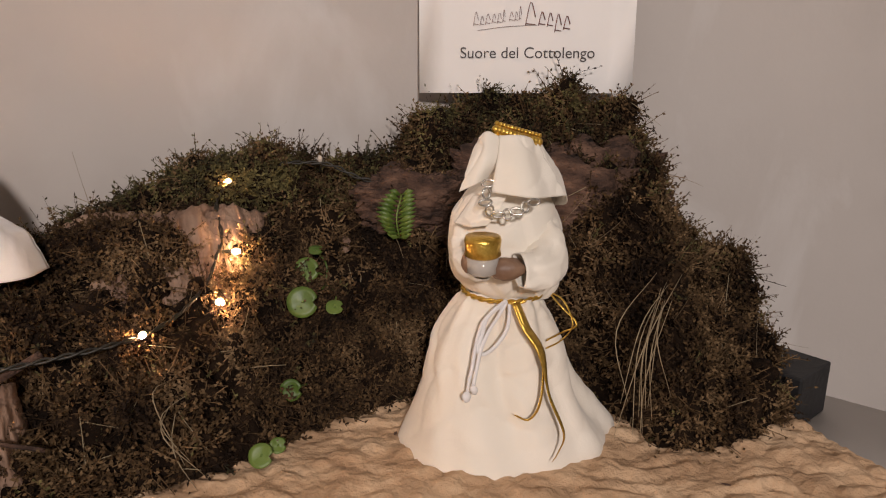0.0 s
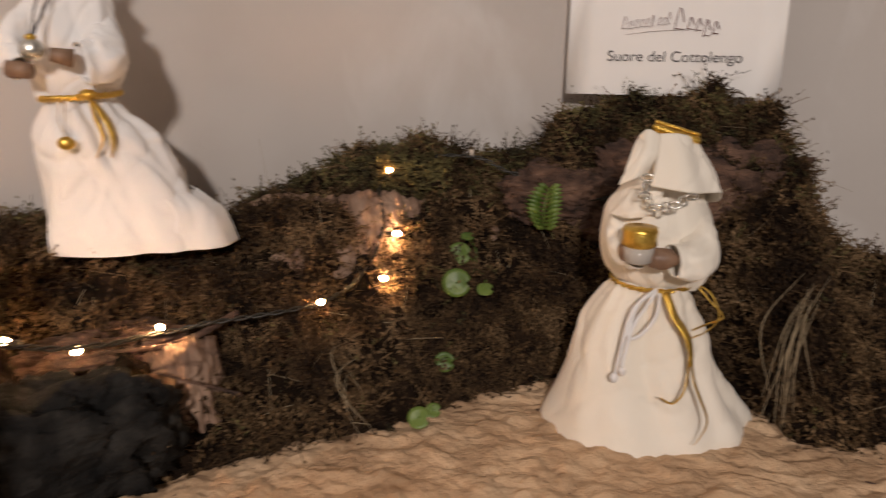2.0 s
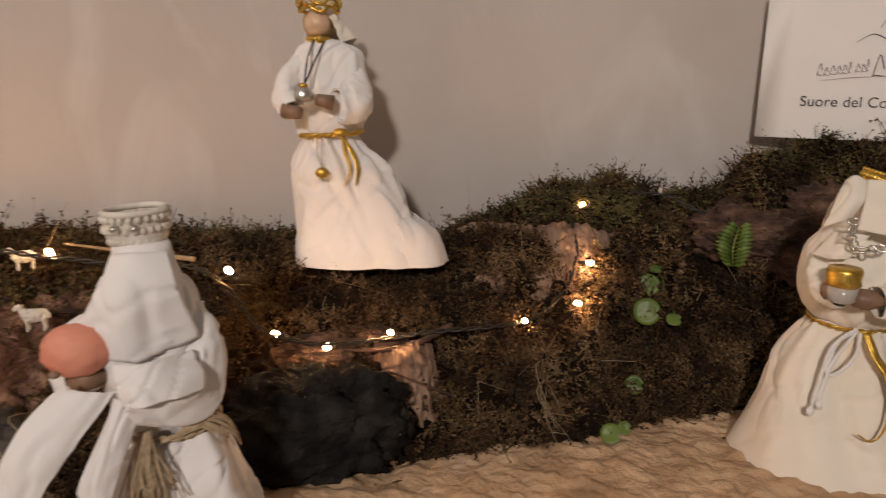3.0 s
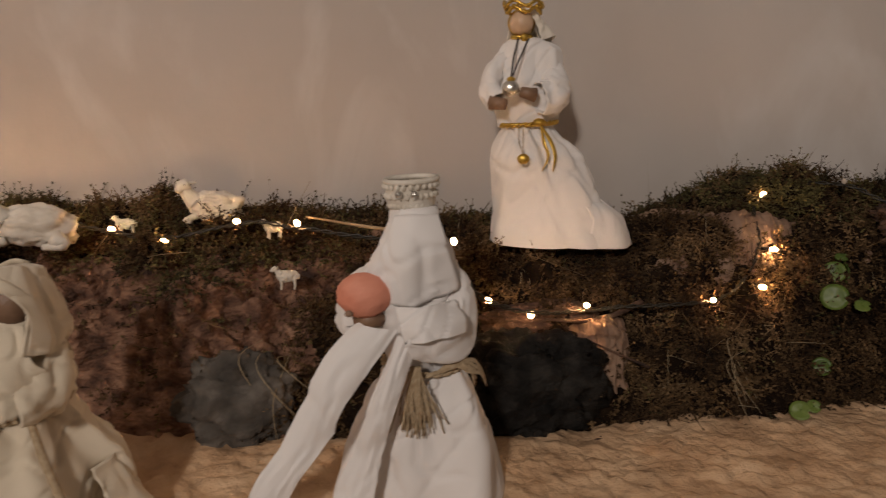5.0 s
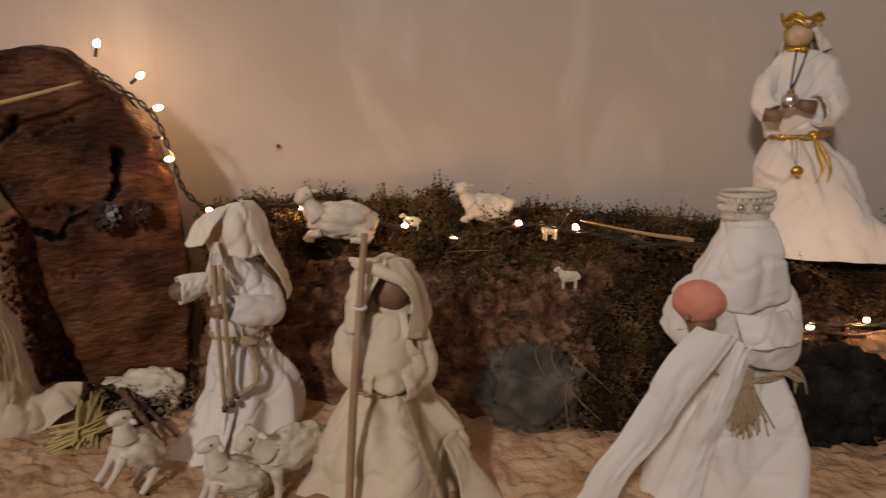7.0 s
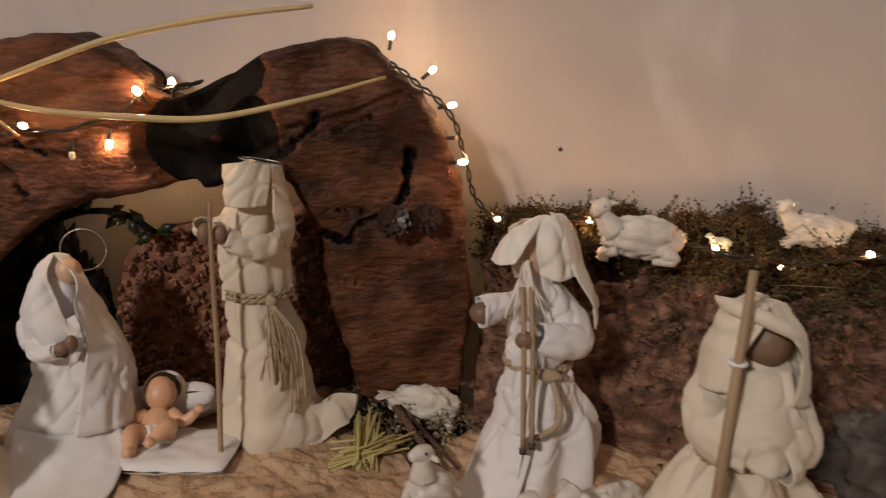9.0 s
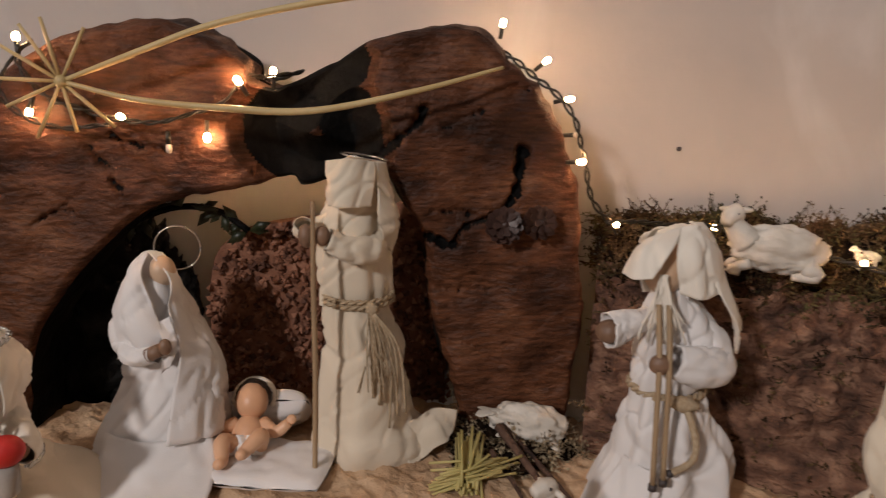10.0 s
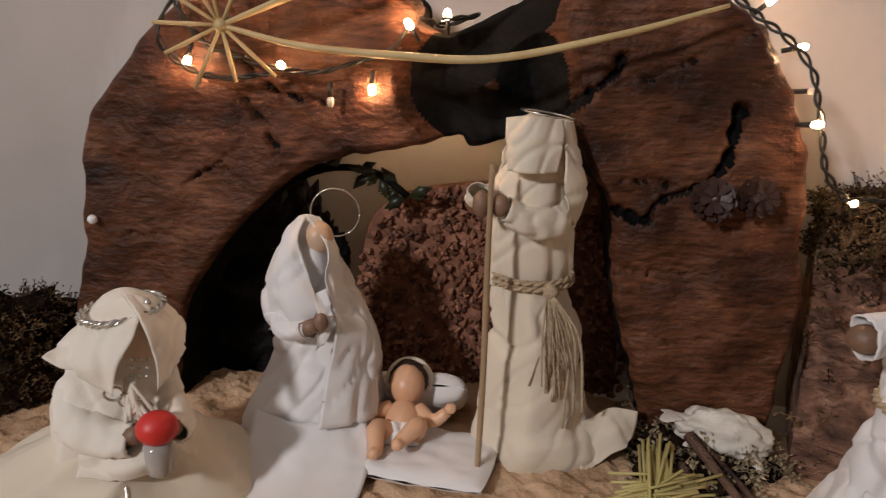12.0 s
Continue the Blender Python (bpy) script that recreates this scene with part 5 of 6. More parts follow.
def figure_joseph():
    a = Acc()
    drape(a, [(0, 0.044, 0.036, 0.013, 0, 0.05), (0.010, 0.046, 0.038, 0.014, 0, 0.06), (0.022, 0.042, 0.036, 0.012, 0, 0.07), (0.034, 0.036, 0.031, 0.008, 0, 0.05), (0.065, 0.032, 0.029, 0.006, 0, 0.04), (0.09, 0.031, 0.028, 0.006, 0, 0.04), (0.115, 0.026, 0.025, 0.001, 0, 0.05), (0.129, 0.0235, 0.022, 0, 0, 0.06)], CREAM, folds=-1, phase=0.6, seed=31)
    drape(a, [(0.124, 0.0235, 0.022, 0, 0, 0.06), (0.14, 0.026, 0.024, -0.001, 0, 0.04), (0.16, 0.0255, 0.024, -0.002, 0, 0.05), (0.18, 0.026, 0.025, -0.002, 0, 0.04), (0.196, 0.021, 0.021, -0.002, 0, 0.02), (0.21, 0.012, 0.012, -0.002, 0, 0.02), (0.213, 0.004, 0.004, -0.002, 0, 0)], CREAM, folds=4, seed=33)
    ball(a, (-0.003, 0.004, 0.2165), (0.0185, 0.0175, 0.0185), CREAM, 14, 20)
    patch(a, [[(-0.021, -0.014, 0.232), (-0.004, -0.018, 0.2335), (0.012, -0.008, 0.231)], [(-0.021, -0.026, 0.217), (-0.004, -0.029, 0.218), (0.012, -0.021, 0.217)], [(-0.0186, -0.030, 0.202), (-0.004, -0.034, 0.202), (0.0095, -0.027, 0.2015)]], CREAM, wave=0.0006)
    patch(a, [[(0.012, -0.008, 0.231), (0.020, 0.004, 0.229), (0.016, 0.016, 0.226)], [(0.014, -0.021, 0.212), (0.024, -0.004, 0.210), (0.022, 0.016, 0.208)], [(0.014, -0.028, 0.196), (0.030, -0.010, 0.186), (0.028, 0.012, 0.186)], [(0.019, -0.022, 0.178), (0.025, -0.008, 0.166), (0.024, 0.010, 0.168)]], CREAM, seed=2)
    patch(a, [[(0.016, 0.016, 0.226), (-0.004, 0.018, 0.231), (-0.021, 0.0, 0.230)], [(0.022, 0.018, 0.205), (-0.004, 0.025, 0.206), (-0.023, 0.004, 0.208)], [(0.026, 0.014, 0.170), (-0.004, 0.028, 0.172), (-0.024, 0.010, 0.182)]], CREAM, seed=3)
    tube(a, [(0.006 + 0.017 * math.cos(w), 0.006 + 0.012 * math.sin(w), 0.2325 - 0.003 * math.cos(w)) for w in np.linspace(0, 6.283, 30)], 0.0007, SILVER, 6)
    bell(a, [(-0.016, -0.002, 0.190), (-0.030, -0.012, 0.181), (-0.036, -0.024, 0.184), (-0.035, -0.031, 0.189)], [0.010, 0.011, 0.0095, 0.009], CREAM, 11)
    bell(a, [(0.014, -0.004, 0.184), (0.012, -0.020, 0.170), (-0.006, -0.029, 0.172), (-0.019, -0.033, 0.180)], [0.012, 0.0135, 0.012, 0.0095], CREAM, 12)
    ball(a, (-0.0345, -0.036, 0.184), (0.0055, 0.006, 0.0085), SKIN)
    ball(a, (-0.0235, -0.037, 0.184), (0.0055, 0.006, 0.007), SKIN)
    tube(a, [(-0.029, -0.043, 0.209), (-0.030, -0.043, 0.15), (-0.0305, -0.044, 0.08), (-0.033, -0.049, 0.0)], [0.0016, 0.002, 0.0021, 0.002], STICK, 10, 20)
    belt(a, 0.1275, 0.026, 0.025, TWINE, 0.0014)
    belt(a, 0.1315, 0.026, 0.025, TWINE, 0.0012)
    ball(a, (0.010, -0.027, 0.127), (0.005, 0.004, 0.005), TWINE, lump=0.3)
    tassel(a, (0.010, -0.029, 0.126), 0.070, TWINE, 0.006, 22, 6, (0.004, 0))
    for x, z in ((0.014, 0.055), (0.028, 0.045), (0.022, 0.036), (0.034, 0.048)):
        tube(a, [(0.010, -0.029, 0.127), (0.012 + x * 0.5, -0.031, 0.098), (x, -0.034, z)], 0.0010, TWINE, 6, 14)
    patch(a, [[(0.024, -0.024, 0.030), (0.044, -0.014, 0.034), (0.060, -0.008, 0.039), (0.076, -0.004, 0.034)], [(0.034, -0.030, 0.016), (0.050, -0.022, 0.024), (0.062, -0.016, 0.026), (0.074, -0.010, 0.022)], [(0.036, -0.034, 0.002), (0.048, -0.030, 0.006), (0.058, -0.024, 0.012), (0.068, -0.018, 0.014)]], CREAM, 34, wave=0.007)
    return doll(a, "tall cream cloth figure in a hood with twine belt and staff", (-0.898, -0.117, 0.0, 64), 18.0, 0.75)


def figure_mary():
    a = Acc()
    drape(a, [(0, 0.051, 0.046, -0.003, 0, 0.04), (0.02, 0.0485, 0.043, 0, 0, 0.05), (0.04, 0.044, 0.038, 0.005, 0, 0.05), (0.064, 0.039, 0.034, 0.0105, 0, 0.05), (0.085, 0.034, 0.031, 0.008, 0, 0.04), (0.107, 0.030, 0.027, 0.003, 0, 0.04), (0.125, 0.023, 0.023, 0, 0, 0.03), (0.14, 0.016, 0.018, 0, 0, 0.03), (0.15, 0.008, 0.009, 0.001, 0, 0.02)], WHITECLOTH, folds=6, phase=1.1, seed=41)
    ball(a, (0.009, -0.007, 0.150), (0.0095, 0.0100, 0.0115), BEAD, 14, 18)
    ball(a, (0.001, 0.003, 0.150), (0.0145, 0.0145, 0.0135), WHITECLOTH, 12, 18)
    patch(a, [[(0.003, -0.008, 0.1655), (-0.006, -0.002, 0.163), (-0.010, 0.010, 0.154)], [(0.0, -0.022, 0.152), (-0.012, -0.014, 0.146), (-0.019, 0.004, 0.140)], [(0.008, -0.031, 0.130), (-0.012, -0.027, 0.126), (-0.027, 0, 0.120)], [(0.012, -0.038, 0.112), (-0.008, -0.036, 0.106), (-0.031, -0.006, 0.104)], [(-0.0025, -0.036, 0.094), (-0.014, -0.030, 0.089), (-0.030, -0.010, 0.0855)]], WHITECLOTH, 32, seed=1)
    patch(a, [[(0.003, -0.008, 0.1655), (0.011, 0.0, 0.162), (0.010, 0.012, 0.156)], [(0.018, -0.018, 0.147), (0.021, -0.004, 0.143), (0.019, 0.012, 0.138)], [(0.018, -0.031, 0.126), (0.028, -0.012, 0.120), (0.028, 0.012, 0.118)], [(0.022, -0.037, 0.109), (0.036, -0.016, 0.102), (0.036, 0.010, 0.098)], [(0.020, -0.040, 0.088), (0.043, -0.020, 0.080), (0.045, 0.008, 0.076)], [(0.012, -0.050, 0.035), (0.046, -0.034, 0.032), (0.052, 0.0, 0.028)]], WHITECLOTH, 36, seed=2)
    patch(a, [[(-0.010, 0.010, 0.154), (0.0, 0.018, 0.156), (0.010, 0.012, 0.156)], [(-0.024, 0.006, 0.125), (0.0, 0.028, 0.125), (0.026, 0.012, 0.122)], [(-0.032, 0.0, 0.080), (0.004, 0.038, 0.070), (0.045, 0.010, 0.070)]], WHITECLOTH, seed=3)
    patch(a, [[(0.018, -0.033, 0.124), (0.010, -0.036, 0.120)], [(0.022, -0.041, 0.108), (0.012, -0.043, 0.104)], [(0.015, -0.043, 0.090), (0.009, -0.044, 0.084)]], WHITECLOTH, 16, seed=4)
    bell(a, [(-0.022, -0.014, 0.094), (-0.010, -0.034, 0.094), (0.006, -0.042, 0.100)], [0.012, 0.010, 0.0085], WHITECLOTH, 13)
    tube(a, [(0.004, -0.043, 0.100), (0.013, -0.046, 0.105)], [0.0055, 0.0045], SKIN, 10)
    ball(a, (0.016, -0.047, 0.107), (0.0045, 0.004, 0.006), SKIN)
    tube(a, [(0.018 + 0.0165 * math.cos(w), 0.006, 0.164 + 0.0165 * math.sin(w)) for w in np.linspace(0, 6.283, 34)], 0.0006, SILVER, 6)
    patch(a, [[(-0.032, -0.028, 0.034), (0.0, -0.042, 0.034), (0.042, -0.030, 0.034)], [(-0.036, -0.052, 0.016), (0.004, -0.066, 0.020), (0.046, -0.052, 0.018)], [(-0.034, -0.078, 0.009), (0.004, -0.092, 0.010), (0.044, -0.076, 0.009)], [(-0.034, -0.104, 0.004), (0.004, -0.118, 0.005), (0.038, -0.096, 0.004)]], WHITECLOTH, seed=6, wave=0.003)
    return doll(a, "white cloth figure in a long veil with wire halo bowing", (-0.971, -0.248, 0.0, 66), 21.0, 0.9)


def figure_kneeling():
    a = Acc()
    drape(a, [(0, 0.104, 0.066, -0.030, 0, 0.04), (0.012, 0.100, 0.063, -0.028, 0, 0.05), (0.028, 0.078, 0.052, -0.020, 0, 0.06), (0.042, 0.050, 0.040, -0.012, 0, 0.07), (0.050, 0.037, 0.033, -0.007, 0, 0.08)], CREAM, folds=6, phase=0.2, seed=51)
    drape(a, [(0.044, 0.036, 0.032, -0.006, 0, 0.05), (0.056, 0.036, 0.032, -0.006, 0, 0.04), (0.075, 0.034, 0.030, -0.005, 0, 0.03), (0.092, 0.028, 0.025, -0.003, 0, 0.03), (0.106, 0.016, 0.016, 0, 0, 0.02), (0.112, 0.005, 0.005, 0, 0, 0)], IVORY, folds=3, seed=53)
    ball(a, (0.010, -0.010, 0.113), (0.014, 0.014, 0.017), BEAD, 12, 16)
    ball(a, (0.003, 0.002, 0.118), (0.020, 0.018, 0.0195), IVORY, 14, 20)
    patch(a, [[(0.004, -0.006, 0.1365), (-0.008, 0.002, 0.134), (-0.013, 0.016, 0.127)], [(0.0145, -0.032, 0.1285), (-0.012, -0.022, 0.124), (-0.026, 0.008, 0.116)], [(0.004, -0.045, 0.111), (-0.016, -0.037, 0.110), (-0.034, -0.004, 0.108)], [(-0.001, -0.047, 0.0945), (-0.022, -0.030, 0.1015), (-0.0375, -0.020, 0.1075)]], IVORY, 32, seed=1)
    patch(a, [[(0.004, -0.006, 0.1365), (0.014, 0.0, 0.133), (0.016, 0.014, 0.127)], [(0.0155, -0.032, 0.1285), (0.026, -0.016, 0.122), (0.030, 0.012, 0.114)], [(0.0225, -0.040, 0.110), (0.031, -0.024, 0.109), (0.035, 0.004, 0.105)], [(0.0215, -0.043, 0.0945), (0.030, -0.026, 0.098), (0.034, 0, 0.099)]], IVORY, 30, seed=2)
    patch(a, [[(-0.013, 0.016, 0.127), (0.002, 0.020, 0.130), (0.016, 0.014, 0.127)], [(-0.028, 0.010, 0.112), (0.002, 0.028, 0.110), (0.031, 0.012, 0.110)], [(-0.036, -0.010, 0.100), (0.0, 0.030, 0.085), (0.034, 0.004, 0.096)]], IVORY, seed=3)
    belt(a, 0.1275, 0.0222, 0.0235, SILVER, 0.0013, (0.0015, -0.004), 0.002)
    ball(a, (0.0165, -0.010, 0.132), 0.0022, SILVER)
    bell(a, [(-0.020, 0, 0.090), (-0.026, -0.020, 0.072), (-0.012, -0.036, 0.064), (0.006, -0.043, 0.065)], [0.012, 0.015, 0.015, 0.012], IVORY, 14)
    bell(a, [(0.016, 0, 0.088), (0.024, -0.016, 0.076), (0.030, -0.034, 0.070), (0.028, -0.045, 0.070)], [0.011, 0.013, 0.0125, 0.010], IVORY, 15)
    patch(a, [[(-0.020, -0.034, 0.062), (0.002, -0.042, 0.062), (0.018, -0.044, 0.064)], [(-0.024, -0.040, 0.050), (0.0, -0.052, 0.052), (0.020, -0.050, 0.056)], [(-0.026, -0.040, 0.042), (-0.002, -0.050, 0.044), (0.017, -0.048, 0.047)]], IVORY, seed=8)
    tassel(a, (0.006, -0.036, 0.100), 0.030, IVORY, 0.005, 18, 9, (0.004, 0), 0.0012)
    tube(a, [(0.004, -0.042, 0.066), (0.013, -0.050, 0.072)], [0.006, 0.005], SKIN, 10)
    tube(a, [(0.028, -0.043, 0.070), (0.031, -0.050, 0.074)], [0.006, 0.004], SKIN, 10)
    ball(a, (0.0222, -0.053, 0.0760), (0.0112, 0.010, 0.0095), RED, 16, 20)
    tube(a, [(0.0215, -0.053, 0.048), (0.0215, -0.053, 0.050), (0.0215, -0.053, 0.060), (0.0215, -0.053, 0.068)], [0.005, 0.0068, 0.0074, 0.0072], GREYGLASS, 20)
    belt(a, 0.0455, 0.0385, 0.034, SILVER, 0.0014, (-0.006, 0))
    for e in ((-0.012, -0.054, 0.018), (0.004, -0.058, 0.016), (-0.004, -0.056, 0.014)):
        tube(a, [(-0.001, -0.036, 0.045), (e[0] * 0.4, -0.048, 0.036), e], [0.0016, 0.0014, 0.0018], SILVER, 6, 12)
    for k in range(9):
        ball(a, (0.009 + 0.0042 * (k % 3), -0.0300 - 0.001 * k, 0.107 - 0.0036 * (k // 3)), 0.0013, SILVER, 6, 8)
    for k in range(3):
        tube(a, [(0.0 + 0.007 * k + 0.005 * math.cos(w), -0.040 - 0.001 * k, 0.092 - 0.004 * k + 0.004 * math.sin(w)) for w in np.linspace(0, 6.283, 18)], 0.0008, SILVER, 6)
    return doll(a, "kneeling ivory cloth figure in a wide hood holding a red ball", (-0.940, -0.365, 0.0, 80), 24.0, 0.6)


def infant():
    a = Acc()
    ball(a, (0, 0, 0.026), (0.013, 0.012, 0.017), BABYSKIN, 14, 18)
    ball(a, (0.001, -0.001, 0.053), (0.0125, 0.0125, 0.0145), BABYSKIN, 16, 20)
    ball(a, (0.001, 0.0032, 0.0580), (0.0140, 0.0122, 0.0132), HAIR, 14, 18, 0.16)
    tube(a, [(0, 0, 0.038), (0, 0, 0.044)], 0.006, BABYSKIN, 12)
    tube(a, [(-0.010, 0, 0.036), (-0.020, -0.006, 0.032), (-0.028, -0.010, 0.038)], [0.0058, 0.005, 0.0038], BABYSKIN, 12, 10)
    tube(a, [(0.010, 0, 0.036), (0.021, -0.006, 0.028), (0.031, -0.010, 0.034)], [0.0058, 0.005, 0.0038], BABYSKIN, 12, 10)
    ball(a, (-0.029, -0.011, 0.041), (0.0032, 0.003, 0.0045), BABYSKIN)
    ball(a, (0.033, -0.011, 0.036), (0.0040, 0.003, 0.0038), BABYSKIN)
    tube(a, [(-0.006, -0.004, 0.016), (-0.015, -0.018, 0.019), (-0.013, -0.026, 0.004), (-0.015, -0.032, 0.001)], [0.0085, 0.007, 0.0055, 0.0035], BABYSKIN, 12, 14)
    tube(a, [(0.006, -0.004, 0.016), (0.012, -0.020, 0.022), (0.002, -0.026, 0.010), (0.001, -0.033, 0.007)], [0.0085, 0.007, 0.0055, 0.0035], BABYSKIN, 12, 14)
    drape(a, [(0.010, 0.0155, 0.013, 0, -0.003, 0.06), (0.02, 0.0145, 0.0135, 0, -0.001, 0.06), (0.025, 0.0138, 0.0128, 0, 0, 0.06)], WHITECLOTH, folds=9, steps=10)
    tube(a, [(0.001 + 0.0145 * math.cos(w), 0.009, 0.058 + 0.0145 * math.sin(w)) for w in np.linspace(-0.5, 3.64, 24)], 0.0030, IVORY, 8)
    return thing("infant_doll", a, "small painted infant doll lying on a white pillow", "doll", facing(-0.911, -0.205, 0.001, 62) @ pose(0, 0, 0, -39, 0, 0), "nativity figures")


for build in (figure_cup, figure_pendant, figure_orange, figure_piper, figure_shepherd, figure_joseph, figure_mary, figure_kneeling, infant):
    build()


def cloth_pad(name, c, size, turn, label, category, tilt=0.0, puff=0.012):
    a = Acc()
    n = 26
    for side in (1, -1):
        v = []
        for i in range(n):
            for j in range(n):
                x, y = 2 * i / (n - 1) - 1, 2 * j / (n - 1) - 1
                h = puff * max(0, (1 - x ** 4) * (1 - y ** 4)) ** 0.5 + 0.002 * noise.noise(Vector((x * 3, y * 3, c[0] * 50)))
                v.append((x * size[0] * (1 - 0.06 * y * y), y * size[1] * (1 - 0.06 * x * x), h * side + 0.0005 * side))
        f = ring_faces(n, n, False)
        a.add(v, f if side > 0 else [q[::-1] for q in f], WHITECLOTH)
    return thing(name, a, label, category, pose(*c, tilt, 0, turn))


cloth_pad("pillow", (-0.962, -0.172, 0.022), (0.038, 0.026), 62, "small puffed white pillow under the infant doll", "pillow", -40, 0.012)
cloth_pad("white_cloth", (-0.898, -0.190, 0.010), (0.045, 0.032), 52, "folded white cloth spread on the sand", "cloth", 0, 0.006)


# ---- animals of resin ----
def fleece(acc, c, r, seed):
    """A woolly body with shallow curls."""
    v, rows, cols = [], 40, 56
    for i in range(rows + 1):
        for j in range(cols):
            a, w = math.pi * (i + 0.001) / (rows + 0.002), 2 * math.pi * j / cols
            d = Vector((math.sin(a) * math.cos(w), math.sin(a) * math.sin(w), math.cos(a)))
            o = Vector((seed, seed, 0))
            k = 1 + 0.22 * noise.noise(d * 2.2 + o) + 0.16 * (abs(noise.noise(d * 5 + noise.noise_vector(d * 4) * 0.6 + o)) - 0.2) + 0.05 * noise.noise(d * 13 + o)
            v.append((c[0] + r[0] * d.x * k, c[1] + r[1] * d.y * k, c[2] + r[2] * d.z * k))
    acc.add(v, [f[::-1] for f in ring_faces(rows + 1, cols)], SHEEPPAINT)


def lying_sheep(c, turn, size, label, low=0.0):
    a = Acc()
    fleece(a, (0.0, 0, 0.30), (0.50, 0.24, 0.28), c[0] * 30)
    head = a.n
    tube(a, [(-0.34, -0.02, 0.36), (-0.50, -0.04, 0.56), (-0.52, -0.06, 0.68)], [0.19, 0.13, 0.10], SHEEPPAINT, 14, 10)
    tube(a, [(-0.48, -0.05, 0.72), (-0.56, -0.12, 0.68), (-0.62, -0.20, 0.60)], [0.11, 0.105, 0.06], SHEEPPAINT, 14, 10)
    for s in (-1, 1):
        ball(a, (-0.50 + 0.09 * s, -0.02, 0.74), (0.10, 0.05, 0.035), SHEEPPAINT, 8, 10)
        ball(a, (-0.545 + 0.055 * s, -0.155 - 0.02 * s, 0.715), 0.018, INK, 6, 8)
        tube(a, [(-0.30, 0.14 * s, 0.14), (-0.52, 0.13 * s - 0.04, 0.06), (-0.40, 0.12 * s - 0.06, 0.03)], [0.07, 0.05, 0.04], SHEEPPAINT, 10, 10)
        tube(a, [(0.28, 0.17 * s, 0.16), (0.40, 0.20 * s, 0.06), (0.14, 0.22 * s, 0.04)], [0.12, 0.07, 0.04], SHEEPPAINT, 10, 10)
    v = np.concatenate(a.v)
    k = (np.arange(len(v)) >= head) & (v[:, 2] > 0.36)
    v[k, 2] -= low * (v[k, 2] - 0.36)
    a.v = [v * size]
    return thing("sheep_figurine", a, label, "sheep", pose(*c, 0, 0, turn), "sheep figurines")


def standing_sheep(c, turn, size, label, rear=0.0):
    a = Acc()
    fleece(a, (0.0, 0, 0.52), (0.42, 0.22, 0.24), c[1] * 40)
    tube(a, [(-0.28, 0, 0.60), (-0.42, 0, 0.76), (-0.46, -0.01, 0.84)], [0.17, 0.12, 0.10], SHEEPPAINT, 14, 10)
    tube(a, [(-0.42, 0, 0.87), (-0.54, -0.02, 0.82), (-0.64, -0.03, 0.74)], [0.10, 0.10, 0.055], SHEEPPAINT, 14, 10)
    for s in (-1, 1):
        ball(a, (-0.40, 0.12 * s, 0.86), (0.04, 0.10, 0.035), SHEEPPAINT, 8, 10)
        ball(a, (-0.53, 0.085 * s - 0.02, 0.86), 0.02, INK, 6, 8)
        for x in (-0.26, 0.26):
            tube(a, [(x, 0.12 * s, 0.42), (x + 0.02, 0.12 * s, 0.2), (x, 0.12 * s, 0.0)], [0.075, 0.045, 0.045], SHEEPPAINT, 10, 8)
    ball(a, (0.42, 0, 0.5), (0.06, 0.06, 0.12), SHEEPPAINT, 8, 10)
    a.v = [v * size for v in a.v]
    return thing("sheep_figurine", a, label, "sheep", pose(*c, 0, rear, turn), "sheep figurines")


lying_sheep((-0.650, 0.287, 0.156), 30, 0.052, "white resin sheep lying on top of the moss bank")
lying_sheep((-0.738, 0.160, 0.146), 40, 0.066, "cream resin sheep lying on the bark ledge")
standing_sheep((-0.537, 0.256, 0.112), 35, 0.022, "tiny white resin lamb standing in the moss")
standing_sheep((-0.576, 0.285, 0.148), 60, 0.020, "tiny white resin lamb near a small lamp")
standing_sheep((-0.705, 0.228, 0.148), 40, 0.020, "tiny white resin lamb beside a lit lamp")
lying_sheep((-0.830, -0.002, 0.004), 40, 0.060, "cream resin sheep lying beside the straw", 0.8)
standing_sheep((-0.706, -0.101, 0.010), 88, 0.056, "white resin lamb sitting on the sand", 38)
standing_sheep((-0.632, -0.068, 0.004), 70, 0.056, "white resin sheep resting on the sand", 28)
standing_sheep((-0.620, -0.013, 0.0), 84, 0.068, "white resin sheep with curly fleece beside the shepherd")


# ---- fairy lights ----
def bulb_at(parent, p, d, lit=True):
    a = Acc()
    d = np.array(d, float) / np.linalg.norm(d)
    p = np.array(p, float)
    tube(a, [p - d * 0.011, p - d * 0.002], 0.0017, CABLE, 8)
    s = part("socket", a, parent, smooth=True)
    b = Acc()
    tube(b, [p - d * 0.002, p - d * 0.001, p + d * 0.002, p + d * 0.004, p + d * 0.0048], [0.0014, 0.0021, 0.0024, 0.0017, 0.0004], BULB if lit else DEADBULB, 10)
    part("bulb", b, s, "lit warm white bulb" if lit else "unlit clear bulb")


